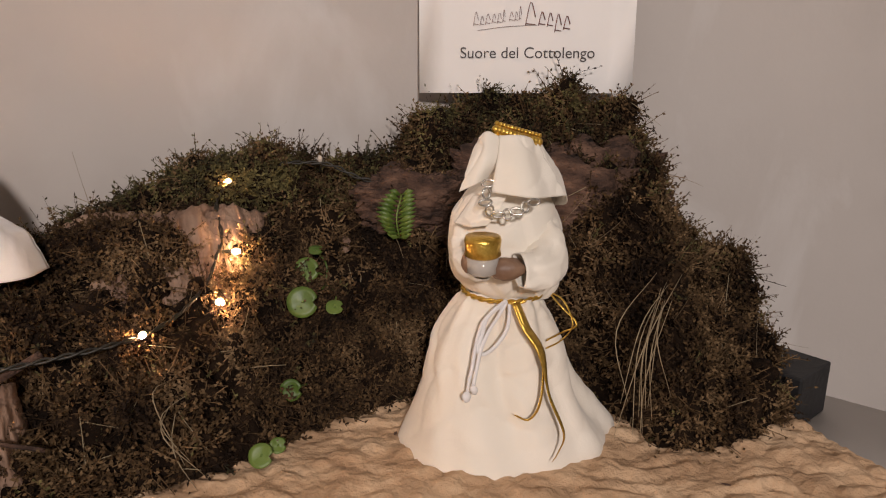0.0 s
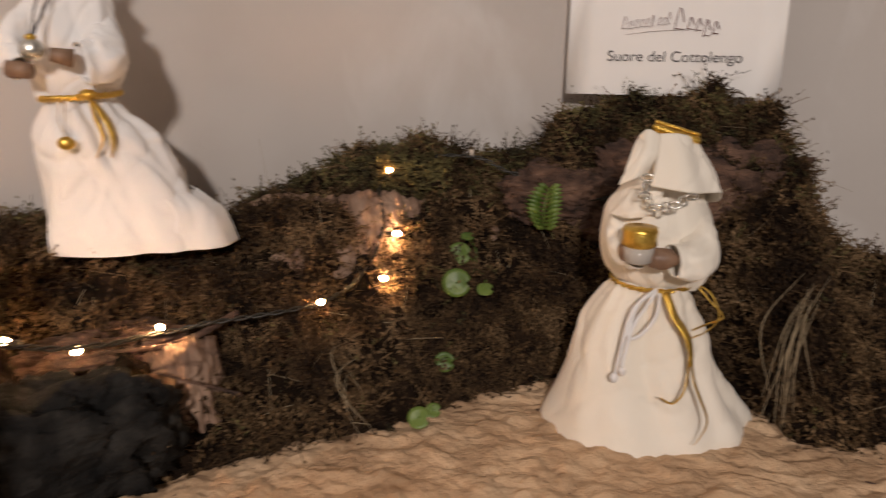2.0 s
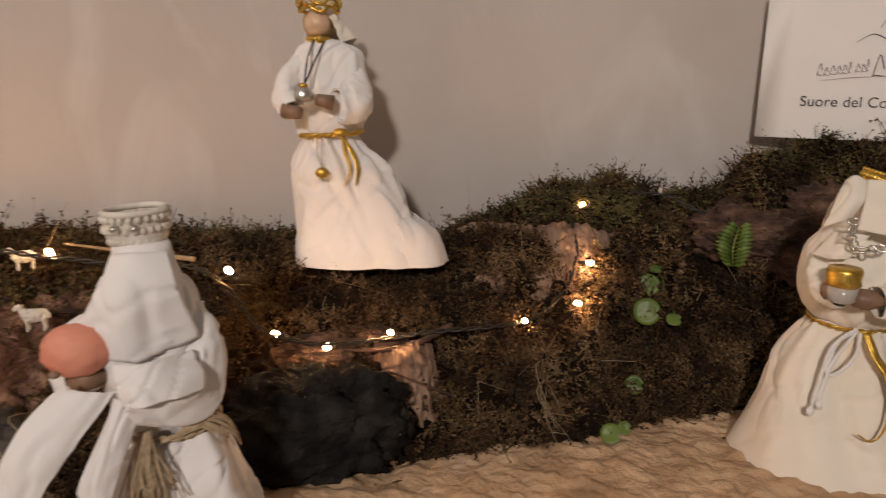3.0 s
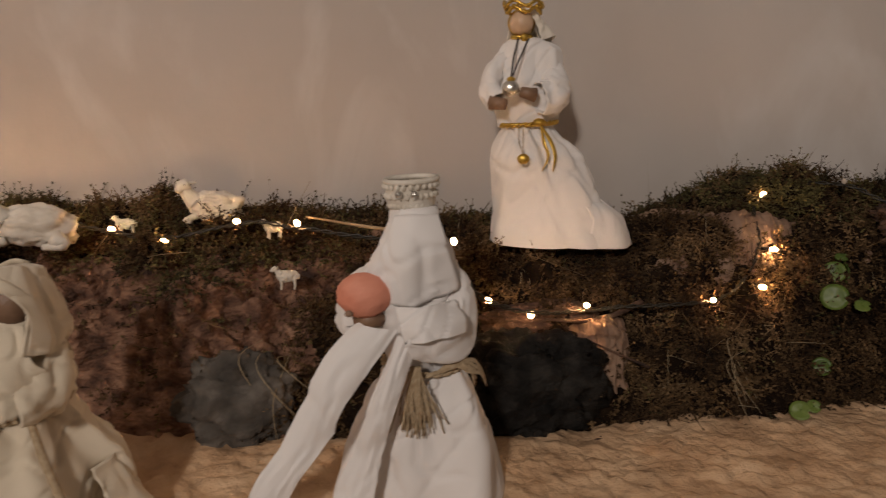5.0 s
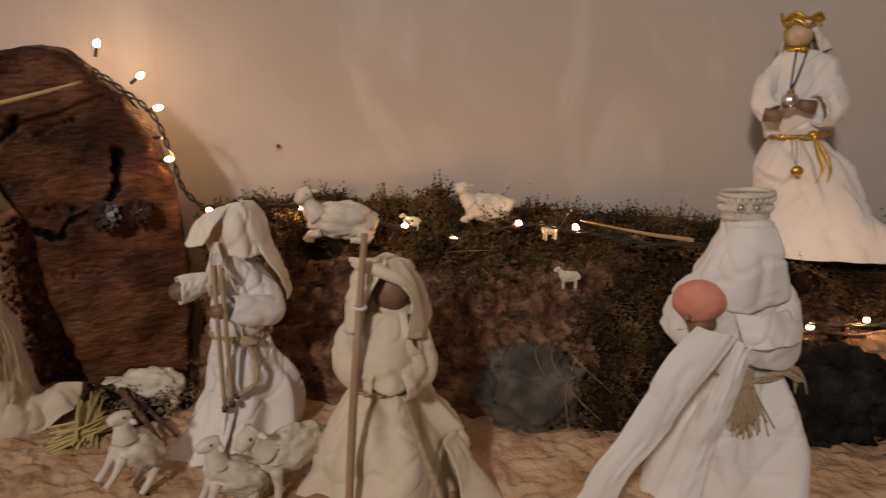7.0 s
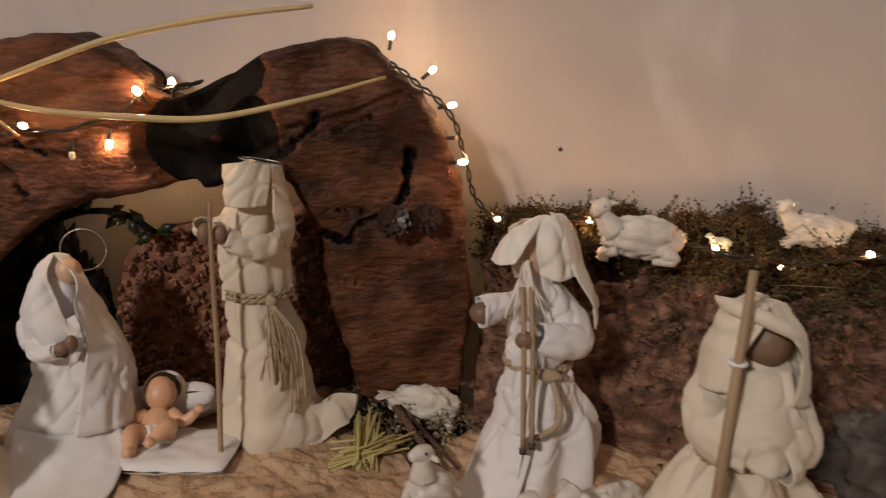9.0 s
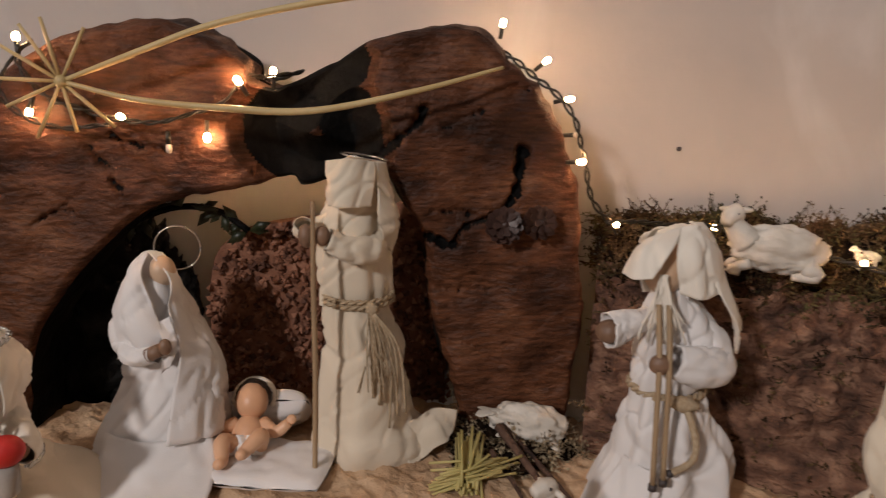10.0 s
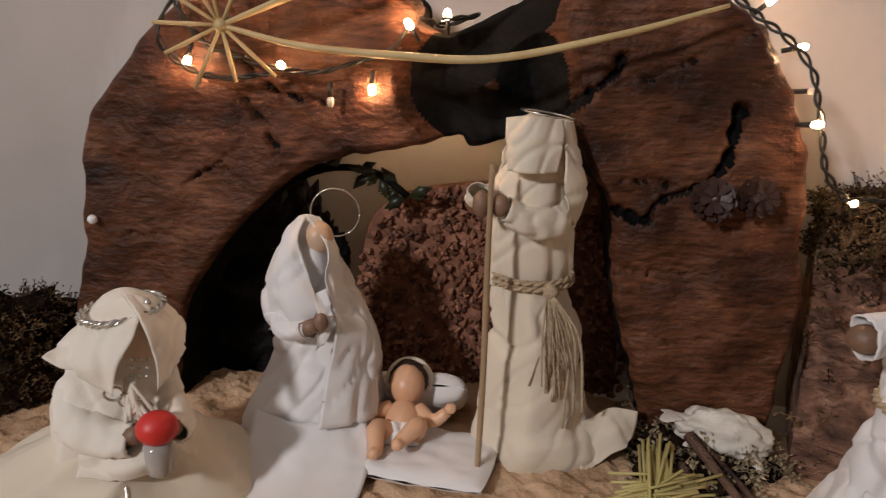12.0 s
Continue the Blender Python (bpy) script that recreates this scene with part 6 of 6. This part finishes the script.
def light_string(label, path, bulbs, n=160, shift=(0, 0, 0)):
    a = Acc()
    p = spline(path, n)
    s = np.r_[0, np.cumsum(np.linalg.norm(np.diff(p, axis=0), axis=1))] * 2 * math.pi / 0.026
    twist = 0.0012 * np.c_[np.sin(s), np.cos(s), np.sin(s + 1)]
    sag = np.array([noise.noise_vector(Vector(k) * 30) for k in p]) * 0.003
    q, r = p + twist + sag, p - twist + sag
    ob = thing("fairy_lights", None, label, "fairy lights", group="fairy lights")
    part("cable", tube(tube(Acc(), q, 0.0010, CABLE, 6), r, 0.0010, CABLE, 6), ob, "dark green twisted cable")
    for c, d, lit in bulbs:
        bulb_at(ob, np.array(c) + np.array(shift), d, lit)
    return ob


BANK = [(0.02, 0.642, 0.15), (-0.007, 0.650, 0.149), (-0.06, 0.655, 0.165), (-0.115, 0.66, 0.182), (-0.155, 0.65, 0.18), (-0.19, 0.622, 0.168), (-0.190, 0.600, 0.145), (-0.182, 0.572, 0.125), (-0.190, 0.535, 0.10),
        (-0.212, 0.475, 0.090), (-0.26, 0.440, 0.088), (-0.31, 0.415, 0.082), (-0.345, 0.37, 0.088), (-0.375, 0.335, 0.105), (-0.40, 0.318, 0.14), (-0.43, 0.315, 0.158), (-0.48, 0.32, 0.15), (-0.549, 0.296, 0.158), (-0.598, 0.272, 0.160),
        (-0.647, 0.232, 0.147), (-0.698, 0.218, 0.153), (-0.744, 0.200, 0.163), (-0.775, 0.165, 0.172), (-0.80, 0.12, 0.175), (-0.813, 0.065, 0.181)]
light_string("dark green string of lit fairy lights over the moss", [(x, y - 0.014, z + 0.004) for x, y, z in BANK],
             [((-0.007, 0.648, 0.151), (0, -1, 0.3), True), ((-0.115, 0.66, 0.186), (0, -0.3, 1), False), ((-0.190, 0.622, 0.172), (0.3, -0.5, 0.5), True), ((-0.172, 0.566, 0.126), (1, -0.3, 0.1), True),
              ((-0.176, 0.528, 0.096), (1, -0.4, 0), True), ((-0.212, 0.470, 0.093), (0.2, -1, 0.2), True), ((-0.312, 0.406, 0.090), (0.2, -0.8, 0.5), True), ((-0.350, 0.366, 0.086), (0, -0.8, 0.2), True),
              ((-0.379, 0.338, 0.103), (-0.3, -0.8, 0.4), True), ((-0.40, 0.312, 0.158), (0, -0.6, 0.6), True), ((-0.549, 0.292, 0.162), (0, -0.5, 0.7), True), ((-0.598, 0.268, 0.163), (0, -0.6, 0.6), True),
              ((-0.647, 0.228, 0.149), (0, -0.7, 0.2), True), ((-0.698, 0.214, 0.156), (0.3, -0.7, 0.5), True), ((-0.744, 0.196, 0.163), (0.3, -0.6, 0.6), True), ((-0.795, 0.165, 0.170), (0.2, -0.8, 0.4), True)], 260, (0.002, -0.008, 0.002))
LOGSTR = [(-0.813, 0.065, 0.175), on_log(0.016, 0.20, 0.004), on_log(0.006, 0.235, 0.002), on_log(-0.004, 0.262, 0.0), on_log(-0.02, 0.285, -0.01), on_log(-0.045, 0.303, -0.02), on_log(-0.065, 0.315, -0.03)]
light_string("dark green fairy lights along the edge of the log", LOGSTR,
             [((-0.813, 0.062, 0.181), (0.6, -0.4, 0.1), True), ((-0.823, 0.030, 0.230), (0.8, 0.3, 0.1), True), ((-0.832, 0.033, 0.249), (1, 0.4, 0.1), False), ((-0.851, 0.040, 0.274), (0.7, 0.6, 0.2), True),
              ((-0.885, 0.045, 0.302), (0.4, 0.6, 0.6), True), ((-0.91, 0.020, 0.330), (0, 0.2, 1), True)])
TOPSTR = [on_log(-0.225, 0.287, 0.0), on_log(-0.205, 0.29, -0.03), on_log(-0.23, 0.284, -0.04), on_log(-0.243, 0.288, -0.01), on_log(-0.255, 0.270, 0.008), on_log(-0.275, 0.262, 0.010), on_log(-0.30, 0.255, 0.012), on_log(-0.33, 0.258, 0.014),
          on_log(-0.36, 0.265, 0.016), on_log(-0.385, 0.282, 0.014), on_log(-0.395, 0.30, 0.010), on_log(-0.385, 0.308, 0.004), on_log(-0.402, 0.294, 0.012), on_log(-0.408, 0.276, 0.014), on_log(-0.395, 0.258, 0.014), on_log(-0.365, 0.249, 0.014), on_log(-0.335, 0.254, 0.016)]
light_string("dark green fairy lights hung over the log under the star", TOPSTR,
             [(on_log(-0.243, 0.284, 0.012), (0, -0.4, 0.6), True), (on_log(-0.222, 0.290, -0.005), (0, 0, 1), True), (on_log(-0.268, 0.246, 0.010), (0.2, -0.1, -1), True), (on_log(-0.325, 0.259, 0.016), (0.4, -0.3, 0.2), True),
              (on_log(-0.395, 0.311, 0.008), (-0.3, 0, 1), True), (on_log(-0.39, 0.262, 0.012), (-0.3, -0.3, -1), True), (on_log(-0.295, 0.238, 0.012), (0, 0, -1), False),
              (on_log(-0.20, 0.235, -0.082), (0, 0, -1), True), (on_log(-0.27, 0.225, -0.08), (0, 0, -1), True)])


# ---- straw star ----
def star():
    ob = thing("straw_star", None, "comet star of pale straw stalks hung on the log", "star")
    c = on_log(-0.359, 0.283, 0.026)
    for k, (ang, ln) in enumerate(((20, 0.052), (62, 0.040), (100, 0.042), (150, 0.05), (178, 0.045), (205, 0.040), (240, 0.045), (318, 0.045), (285, 0.035), (125, 0.045))):
        w = math.radians(ang)
        e = c + LU * ln * math.cos(w) + np.array((0, 0, ln * math.sin(w))) + LN * 0.004 * ((k % 3) - 1)
        part("ray", tube(Acc(), [c, (c + e) / 2, e], [0.0011, 0.0014, 0.0012], STRAW, 8), ob)
    part("knot", ball(Acc(), c, 0.0045, STRAW, 8, 10, 0.2), ob)
    part("tail_stalk", tube(Acc(), [c, on_log(-0.30, 0.305, 0.03), on_log(-0.25, 0.322, 0.034), on_log(-0.18, 0.337, 0.036), on_log(-0.11, 0.346, 0.036)], [0.0016, 0.0022, 0.0024, 0.0022, 0.0016], STRAW, 8, 30), ob)
    part("tail_stalk", tube(Acc(), [c, on_log(-0.31, 0.272, 0.028), on_log(-0.25, 0.267, 0.03), on_log(-0.19, 0.266, 0.03), on_log(-0.12, 0.280, 0.03), on_log(-0.058, 0.297, 0.022)], [0.0016, 0.0022, 0.0026, 0.0024, 0.0020, 0.0012], STRAW, 8, 40), ob)


star()


def pine_cone(c, turn, size):
    ob = thing("pine_cone", None, "small dark brown pine cone wedged in the log's crack", "pine cone", pose(*c, 70, 0, turn), "pine cones")
    part("core", ball(Acc(), (0, 0, 0), (size * 0.5, size * 0.5, size * 0.8), CONE, 8, 10), ob)
    for k in range(44):
        w, t = k * 2.4, k / 43
        z = size * (0.85 - 1.7 * t)
        r = size * (0.35 + 0.6 * math.sin(math.pi * (0.1 + 0.8 * t)))
        d = np.array((math.cos(w), math.sin(w), 0.25))
        s = np.array((-math.sin(w), math.cos(w), 0))
        b = np.array((0, 0, z))
        v = [b + d * r * 0.3 - s * size * 0.1, b + d * r * 0.3 + s * size * 0.1, b + d * r + s * size * 0.2, b + d * r * 1.12, b + d * r - s * size * 0.2]
        v += [q - np.array((0, 0, size * 0.08)) for q in v]
        part("scale", Acc().add(v, [(0, 1, 2, 3, 4), (9, 8, 7, 6, 5), (1, 6, 7, 2), (2, 7, 8, 3), (3, 8, 9, 4), (4, 9, 5, 0)], CONE), ob, smooth=False)


pine_cone(on_log(-0.052, 0.182, 0.012), 60, 0.014)
pine_cone(on_log(-0.026, 0.184, 0.010), 80, 0.013)


def straw_bundle():
    rng = np.random.default_rng(9)
    ob = thing("straw_bundle", None, "tied bundle of yellow green straw lying on the ground", "straw")
    for k in range(70):
        c = np.array((-0.808, -0.075, 0.012)) + rng.normal(0, 0.004, 3)
        d = np.array((-0.75, 0.55, 0.55)) if k % 2 else np.array((0.35, 0.9, 0.15))
        d = d + rng.normal(0, 0.14, 3)
        d /= np.linalg.norm(d)
        ln = rng.uniform(0.018, 0.034)
        e, f = c + d * ln, c - d * ln * (0.5 if k % 2 else 0.9)
        f[2], e[2] = max(f[2], 0.003), max(e[2], 0.003)
        part("stalk", tube(Acc(), [f, c, e], 0.0011, GREENSTRAW, 5), ob)
    part("tie", tube(Acc(), [(-0.816, -0.082, 0.008), (-0.812, -0.072, 0.018), (-0.802, -0.068, 0.012)], 0.0014, TWINE, 6, 10), ob)


straw_bundle()

# ---- small plants ----


def round_leaf(parent, c, r, nrm, name="leaf"):
    nrm = Vector(nrm).normalized()
    m = Matrix.Translation(c) @ nrm.to_track_quat("Z", "Y").to_matrix().to_4x4()
    v = [(0, 0, -0.0012)]
    for k in range(1, 4):
        for j in range(20):
            w = 2 * math.pi * j / 20
            q = r * k / 3 * (1 - (0.35 if k == 3 and j == 0 else 0.0))
            v.append((q * math.cos(w), q * math.sin(w), -0.0012 + 0.0014 * (k / 3) ** 2 + 0.0006 * math.sin(3 * w) * k / 3))
    f = [(0, 1 + j, 1 + (j + 1) % 20) for j in range(20)]
    for k in range(2):
        f += [(1 + 20 * k + j, 21 + 20 * k + j, 21 + 20 * k + (j + 1) % 20, 1 + 20 * k + (j + 1) % 20) for j in range(20)]
    v2 = [(x, y, z - 0.0008) for x, y, z in v]
    a = Acc().add(v + v2, f + [tuple(i + len(v) for i in q[::-1]) for q in f] + [(41 + j, 41 + j + len(v), 41 + (j + 1) % 20 + len(v), 41 + (j + 1) % 20) for j in range(20)], LEAF)
    return part(name, a, parent, m=m)


def pennywort(label, leaves, foot):
    ob = thing("pennywort", None, label, "plant", group="green plants")
    for c, r, nrm in leaves:
        c = (c[0], c[1] - 0.012, c[2] + 0.003)
        round_leaf(ob, c, r, nrm)
        part("stem", tube(Acc(), [c, (np.array(c) + np.array(foot)) / 2 + np.array((0.004, 0.006, 0)), foot], 0.0009, LEAF, 6, 8), ob)
    return ob


pennywort("fresh green round-leaved pennywort sprig in the moss", [((-0.113, 0.574, 0.108), 0.0105, (-0.1, -1, 0.35)), ((-0.111, 0.540, 0.092), 0.0125, (0, -1, 0.4)), ((-0.108, 0.592, 0.120), 0.006, (0, -0.5, 1)),
                                                                   ((-0.087, 0.548, 0.085), 0.007, (0.1, -0.6, 0.8))], (-0.100, 0.575, 0.094))
pennywort("single small green leaf in the moss", [((-0.115, 0.500, 0.036), 0.0085, (0, -1, 0.3))], (-0.11, 0.52, 0.026))
pennywort("pale green leaves at the edge of the sand", [((-0.128, 0.452, 0.010), 0.009, (-0.1, -0.8, 0.7)), ((-0.118, 0.462, 0.012), 0.006, (0.2, -0.8, 0.7))], (-0.125, 0.475, 0.004))


def fern():
    ob = thing("fern", None, "small bright green fern leaf in the moss", "plant", group="green plants")
    top, foot = np.array((-0.036, 0.606, 0.165)), np.array((-0.038, 0.600, 0.128))
    part("stem", tube(Acc(), [foot, (top + foot) / 2 + np.array((-0.003, -0.006, 0)), top], 0.0008, LEAF, 6, 8), ob)
    for k in range(11):
        t = k / 10
        b = foot + (top - foot) * t + np.array((-0.003, -0.006, 0)) * math.sin(math.pi * t)
        for s in (-1, 1):
            ln = 0.014 * (0.45 + math.sin(math.pi * (0.15 + 0.7 * t)))
            d = np.array((s * 0.85, -0.25, 0.35))
            v = [b, b + d * ln * 0.5 + np.array((0, 0, 0.0035)), b + d * ln, b + d * ln * 0.5 - np.array((0, 0, 0.003))]
            v += [q + np.array((0, 0.0007, 0)) for q in v]
            part("leaflet", Acc().add(v, [(3, 2, 1, 0), (4, 5, 6, 7), (0, 1, 5, 4), (1, 2, 6, 5), (2, 3, 7, 6), (3, 0, 4, 7)], LEAF), ob)


fern()


def twig(path, r, label, mat=DARKBARK):
    thing("twig", tube(Acc(), path, [r, r * 0.8, r * 0.4], mat, 7, 20), label, "twig", group="twigs")


twig([(-0.27, 0.44, 0.09), (-0.30, 0.405, 0.078), (-0.34, 0.37, 0.082)], 0.003, "dark bare twig lying across the bank")
twig([(-0.25, 0.395, 0.045), (-0.275, 0.385, 0.056), (-0.30, 0.37, 0.07)], 0.0016, "thin dark twig over the tan bark")
twig([(-0.45, 0.33, 0.158), (-0.50, 0.33, 0.158), (-0.55, 0.30, 0.168)], 0.0022, "pale peeled twig on the moss", STICK)

twig([(-0.832, -0.030, 0.026), (-0.790, -0.036, 0.018), (-0.744, -0.042, 0.006)], 0.0036, "brown twig lying over the straw")
twig([(-0.838, -0.022, 0.022), (-0.80, -0.024, 0.016), (-0.752, -0.026, 0.006)], 0.0030, "brown twig beside the resin sheep")
twig([(-0.820, -0.046, 0.016), (-0.79, -0.050, 0.010), (-0.760, -0.058, 0.005)], 0.0024, "thin brown twig under the straw")


def grass_tuft(top, bottom, n, seed, label):
    rng = np.random.default_rng(seed)
    ob = thing("grass_tuft", None, label, "grass", group="dry grass tufts")
    top, bottom = np.array(top), np.array(bottom)
    for k in range(n):
        a, e = top + rng.normal(0, 0.009, 3), bottom + rng.normal(0, 0.013, 3)
        m = (a + e) / 2 + np.array((-0.012, -0.014, 0.012)) + rng.normal(0, 0.006, 3)
        part("blade", tube(Acc(), [a, m, e], [0.0002, 0.00045, 0.0002], DRYGRASS, 5, 12), ob)


grass_tuft((0.172, 0.502, 0.112), (0.142, 0.458, 0.035), 11, 31, "tuft of pale dry grass arching over the moss")
grass_tuft((-0.512, 0.212, 0.075), (-0.500, 0.190, 0.035), 5, 32, "small tuft of dry grass at the bank's foot")
grass_tuft((-0.19, 0.46, 0.06), (-0.17, 0.43, 0.012), 5, 33, "few dry grass blades beside the sand")


def dead_leaf(c, r, nrm):
    ob = thing("dead_leaf", None, "small curled tan dead leaf in the moss", "leaf", group="dead leaves")
    round_leaf(ob, c, r, nrm, "blade").data.materials[0] = BARK


dead_leaf((-0.088, 0.600, 0.122), 0.008, (0.2, -1, 0.4))
dead_leaf((-0.185, 0.500, 0.070), 0.009, (-0.2, -1, 0.6))

# ---- card and black box ----


def name_card():
    w, h = 0.21, 0.148
    m = pose(0.0815, 0.722, 0.244, -3.5, 0, -2.0)
    a = Acc()
    v = []
    for y in (0.0, 0.0012):
        for i in range(9):
            for k in range(2):
                x = -w / 2 + w * i / 8
                v.append((x, y - 0.0015 * math.sin(math.pi * i / 8), h * k))
    f = [x for x in ring_faces(9, 2, False)]
    a.add(v, f + [tuple(i + 18 for i in x[::-1]) for x in f] + [(0, 18, 34, 16)[::-1], (1, 17, 35, 19)[::-1]], PAPER)
    ob = thing("name_card", a, "white paper card with printed title standing on the moss", "card", m)
    txt = bpy.data.curves.new("title", "FONT")
    txt.body, txt.size, txt.align_x, txt.extrude = "Suore del Cottolengo", 0.0150, "CENTER", 0.00005
    tmp = new("title", txt)
    bpy.context.view_layer.update()
    me = bpy.data.meshes.new_from_object(tmp.evaluated_get(bpy.context.evaluated_depsgraph_get()))
    bpy.data.objects.remove(tmp)
    me.materials.clear()
    me.materials.append(INK)
    t = part("title", me, ob, "printed dark line of text", m=pose(0.001, -0.0022, 0.0335, 90, 0, 0))
    g = Acc()
    x = -0.052
    for k, (bw, bh, z) in enumerate([(0.006, 0.011, 0.066), (0.005, 0.007, 0.066), (0.006, 0.008, 0.067), (0.005, 0.007, 0.068), (0.005, 0.008, 0.068), (0.003, 0.010, 0.069), (0.0, 0, 0), (0.005, 0.007, 0.070), (0.004, 0.007, 0.070), (0.003, 0.011, 0.071),
                                     (0.0, 0, 0), (0.012, 0.020, 0.066), (0.008, 0.011, 0.066), (0.007, 0.011, 0.065), (0.008, 0.015, 0.060), (0.008, 0.011, 0.062)]):
        if bw:
            tube(g, [(x, -0.0019, z - 0.002), (x + bw * 0.4, -0.0019, z + bh), (x + bw * 0.8, -0.0019, z + bh * 0.3)], 0.0013 if k < 11 else 0.0026, BROWNINK, 6, 8, 0.15)
            tube(g, [(x, -0.0019, z), (x + bw * 0.8, -0.0019, z - 0.001)], 0.0011 if k < 11 else 0.0022, BROWNINK, 6, 5, 0.15)
        x += max(bw, 0.003) * 1.05
    tube(g, [(-0.048, -0.0019, 0.0595), (-0.02, -0.0019, 0.063), (0.01, -0.0019, 0.0645)], [0.0004, 0.0012, 0.0005], BROWNINK, 6, 12, 0.15)
    part("logo", g, ob, "brown printed emblem of plain strokes")
    e = Acc()
    tube(e, [(-0.02, -0.0019, 0.098), (-0.005, -0.0019, 0.106), (0.012, -0.0019, 0.100), (0.03, -0.0019, 0.108)], [0.0006, 0.002, 0.0018, 0.0006], INK, 6, 16, 0.15)
    tube(e, [(0.0, -0.0019, 0.112), (0.008, -0.0019, 0.124), (0.018, -0.0019, 0.116)], [0.0008, 0.003, 0.0008], INK, 6, 12, 0.15)
    part("emblem", e, ob, "dark curved printed emblem")


name_card()


def black_box():
    x, y, z = 0.028, 0.03, 0.048
    a = Acc()
    v = [(-x, -y, 0), (x, -y, 0), (x, y, 0), (-x, y, 0), (-x, -y, z), (x, -y, z), (x, y, z), (-x, y, z)]
    a.add(v, [(3, 2, 1, 0), (4, 5, 6, 7), (0, 1, 5, 4), (1, 2, 6, 5), (2, 3, 7, 6), (3, 0, 4, 7)], BLACKBOX)
    ob = thing("black_box", a, "plain black box half hidden behind the moss", "box", pose(0.297, 0.572, -0.022, 0, 0, 40), smooth=False)
    md = ob.modifiers.new("edge", "BEVEL")
    md.width, md.segments = 0.002, 2


black_box()
thing("wall_pin", ball(Acc(), (0, 0, 0), (0.0035, 0.0035, 0.0035), PIN), "small white round pin on the log", "pin", Matrix.Translation(on_log(-0.478, 0.148, 0.004)))


def crumbs():
    rng = np.random.default_rng(21)
    a = Acc()
    for k in range(260):
        t = rng.random()
        i = int(t * (NU - 1))
        q = ft[i] + (bk[i] - ft[i]) * rng.uniform(0.25, 0.75)
        r = rng.uniform(0.0006, 0.0022)
        v = np.array([(1, 0, 0), (-1, 0, 0), (0, 1, 0), (0, -1, 0), (0, 0, 1), (0, 0, -1)], float) * (r * rng.uniform(1, 4), r, r * 0.6)
        w = rng.uniform(0, 3.14)
        v = v @ np.array([[math.cos(w), math.sin(w), 0], [-math.sin(w), math.cos(w), 0], [0, 0, 1]])
        a.add(v + np.array((q[0], q[1], 0.001)), [(0, 2, 4), (2, 1, 4), (1, 3, 4), (3, 0, 4), (2, 0, 5), (1, 2, 5), (3, 1, 5), (0, 3, 5)], DARKBARK)
    thing("bark_crumbs", a, "small dark bark crumbs strewn over the sand", "debris", kind="stuff", smooth=False)


crumbs()
thing("wall_nail", ball(Acc(), (0, 0, 0), (0.0022, 0.0022, 0.0022), INK), "small dark nail head in the plaster", "nail", Matrix.Translation((-0.857, 0.182, 0.229)))
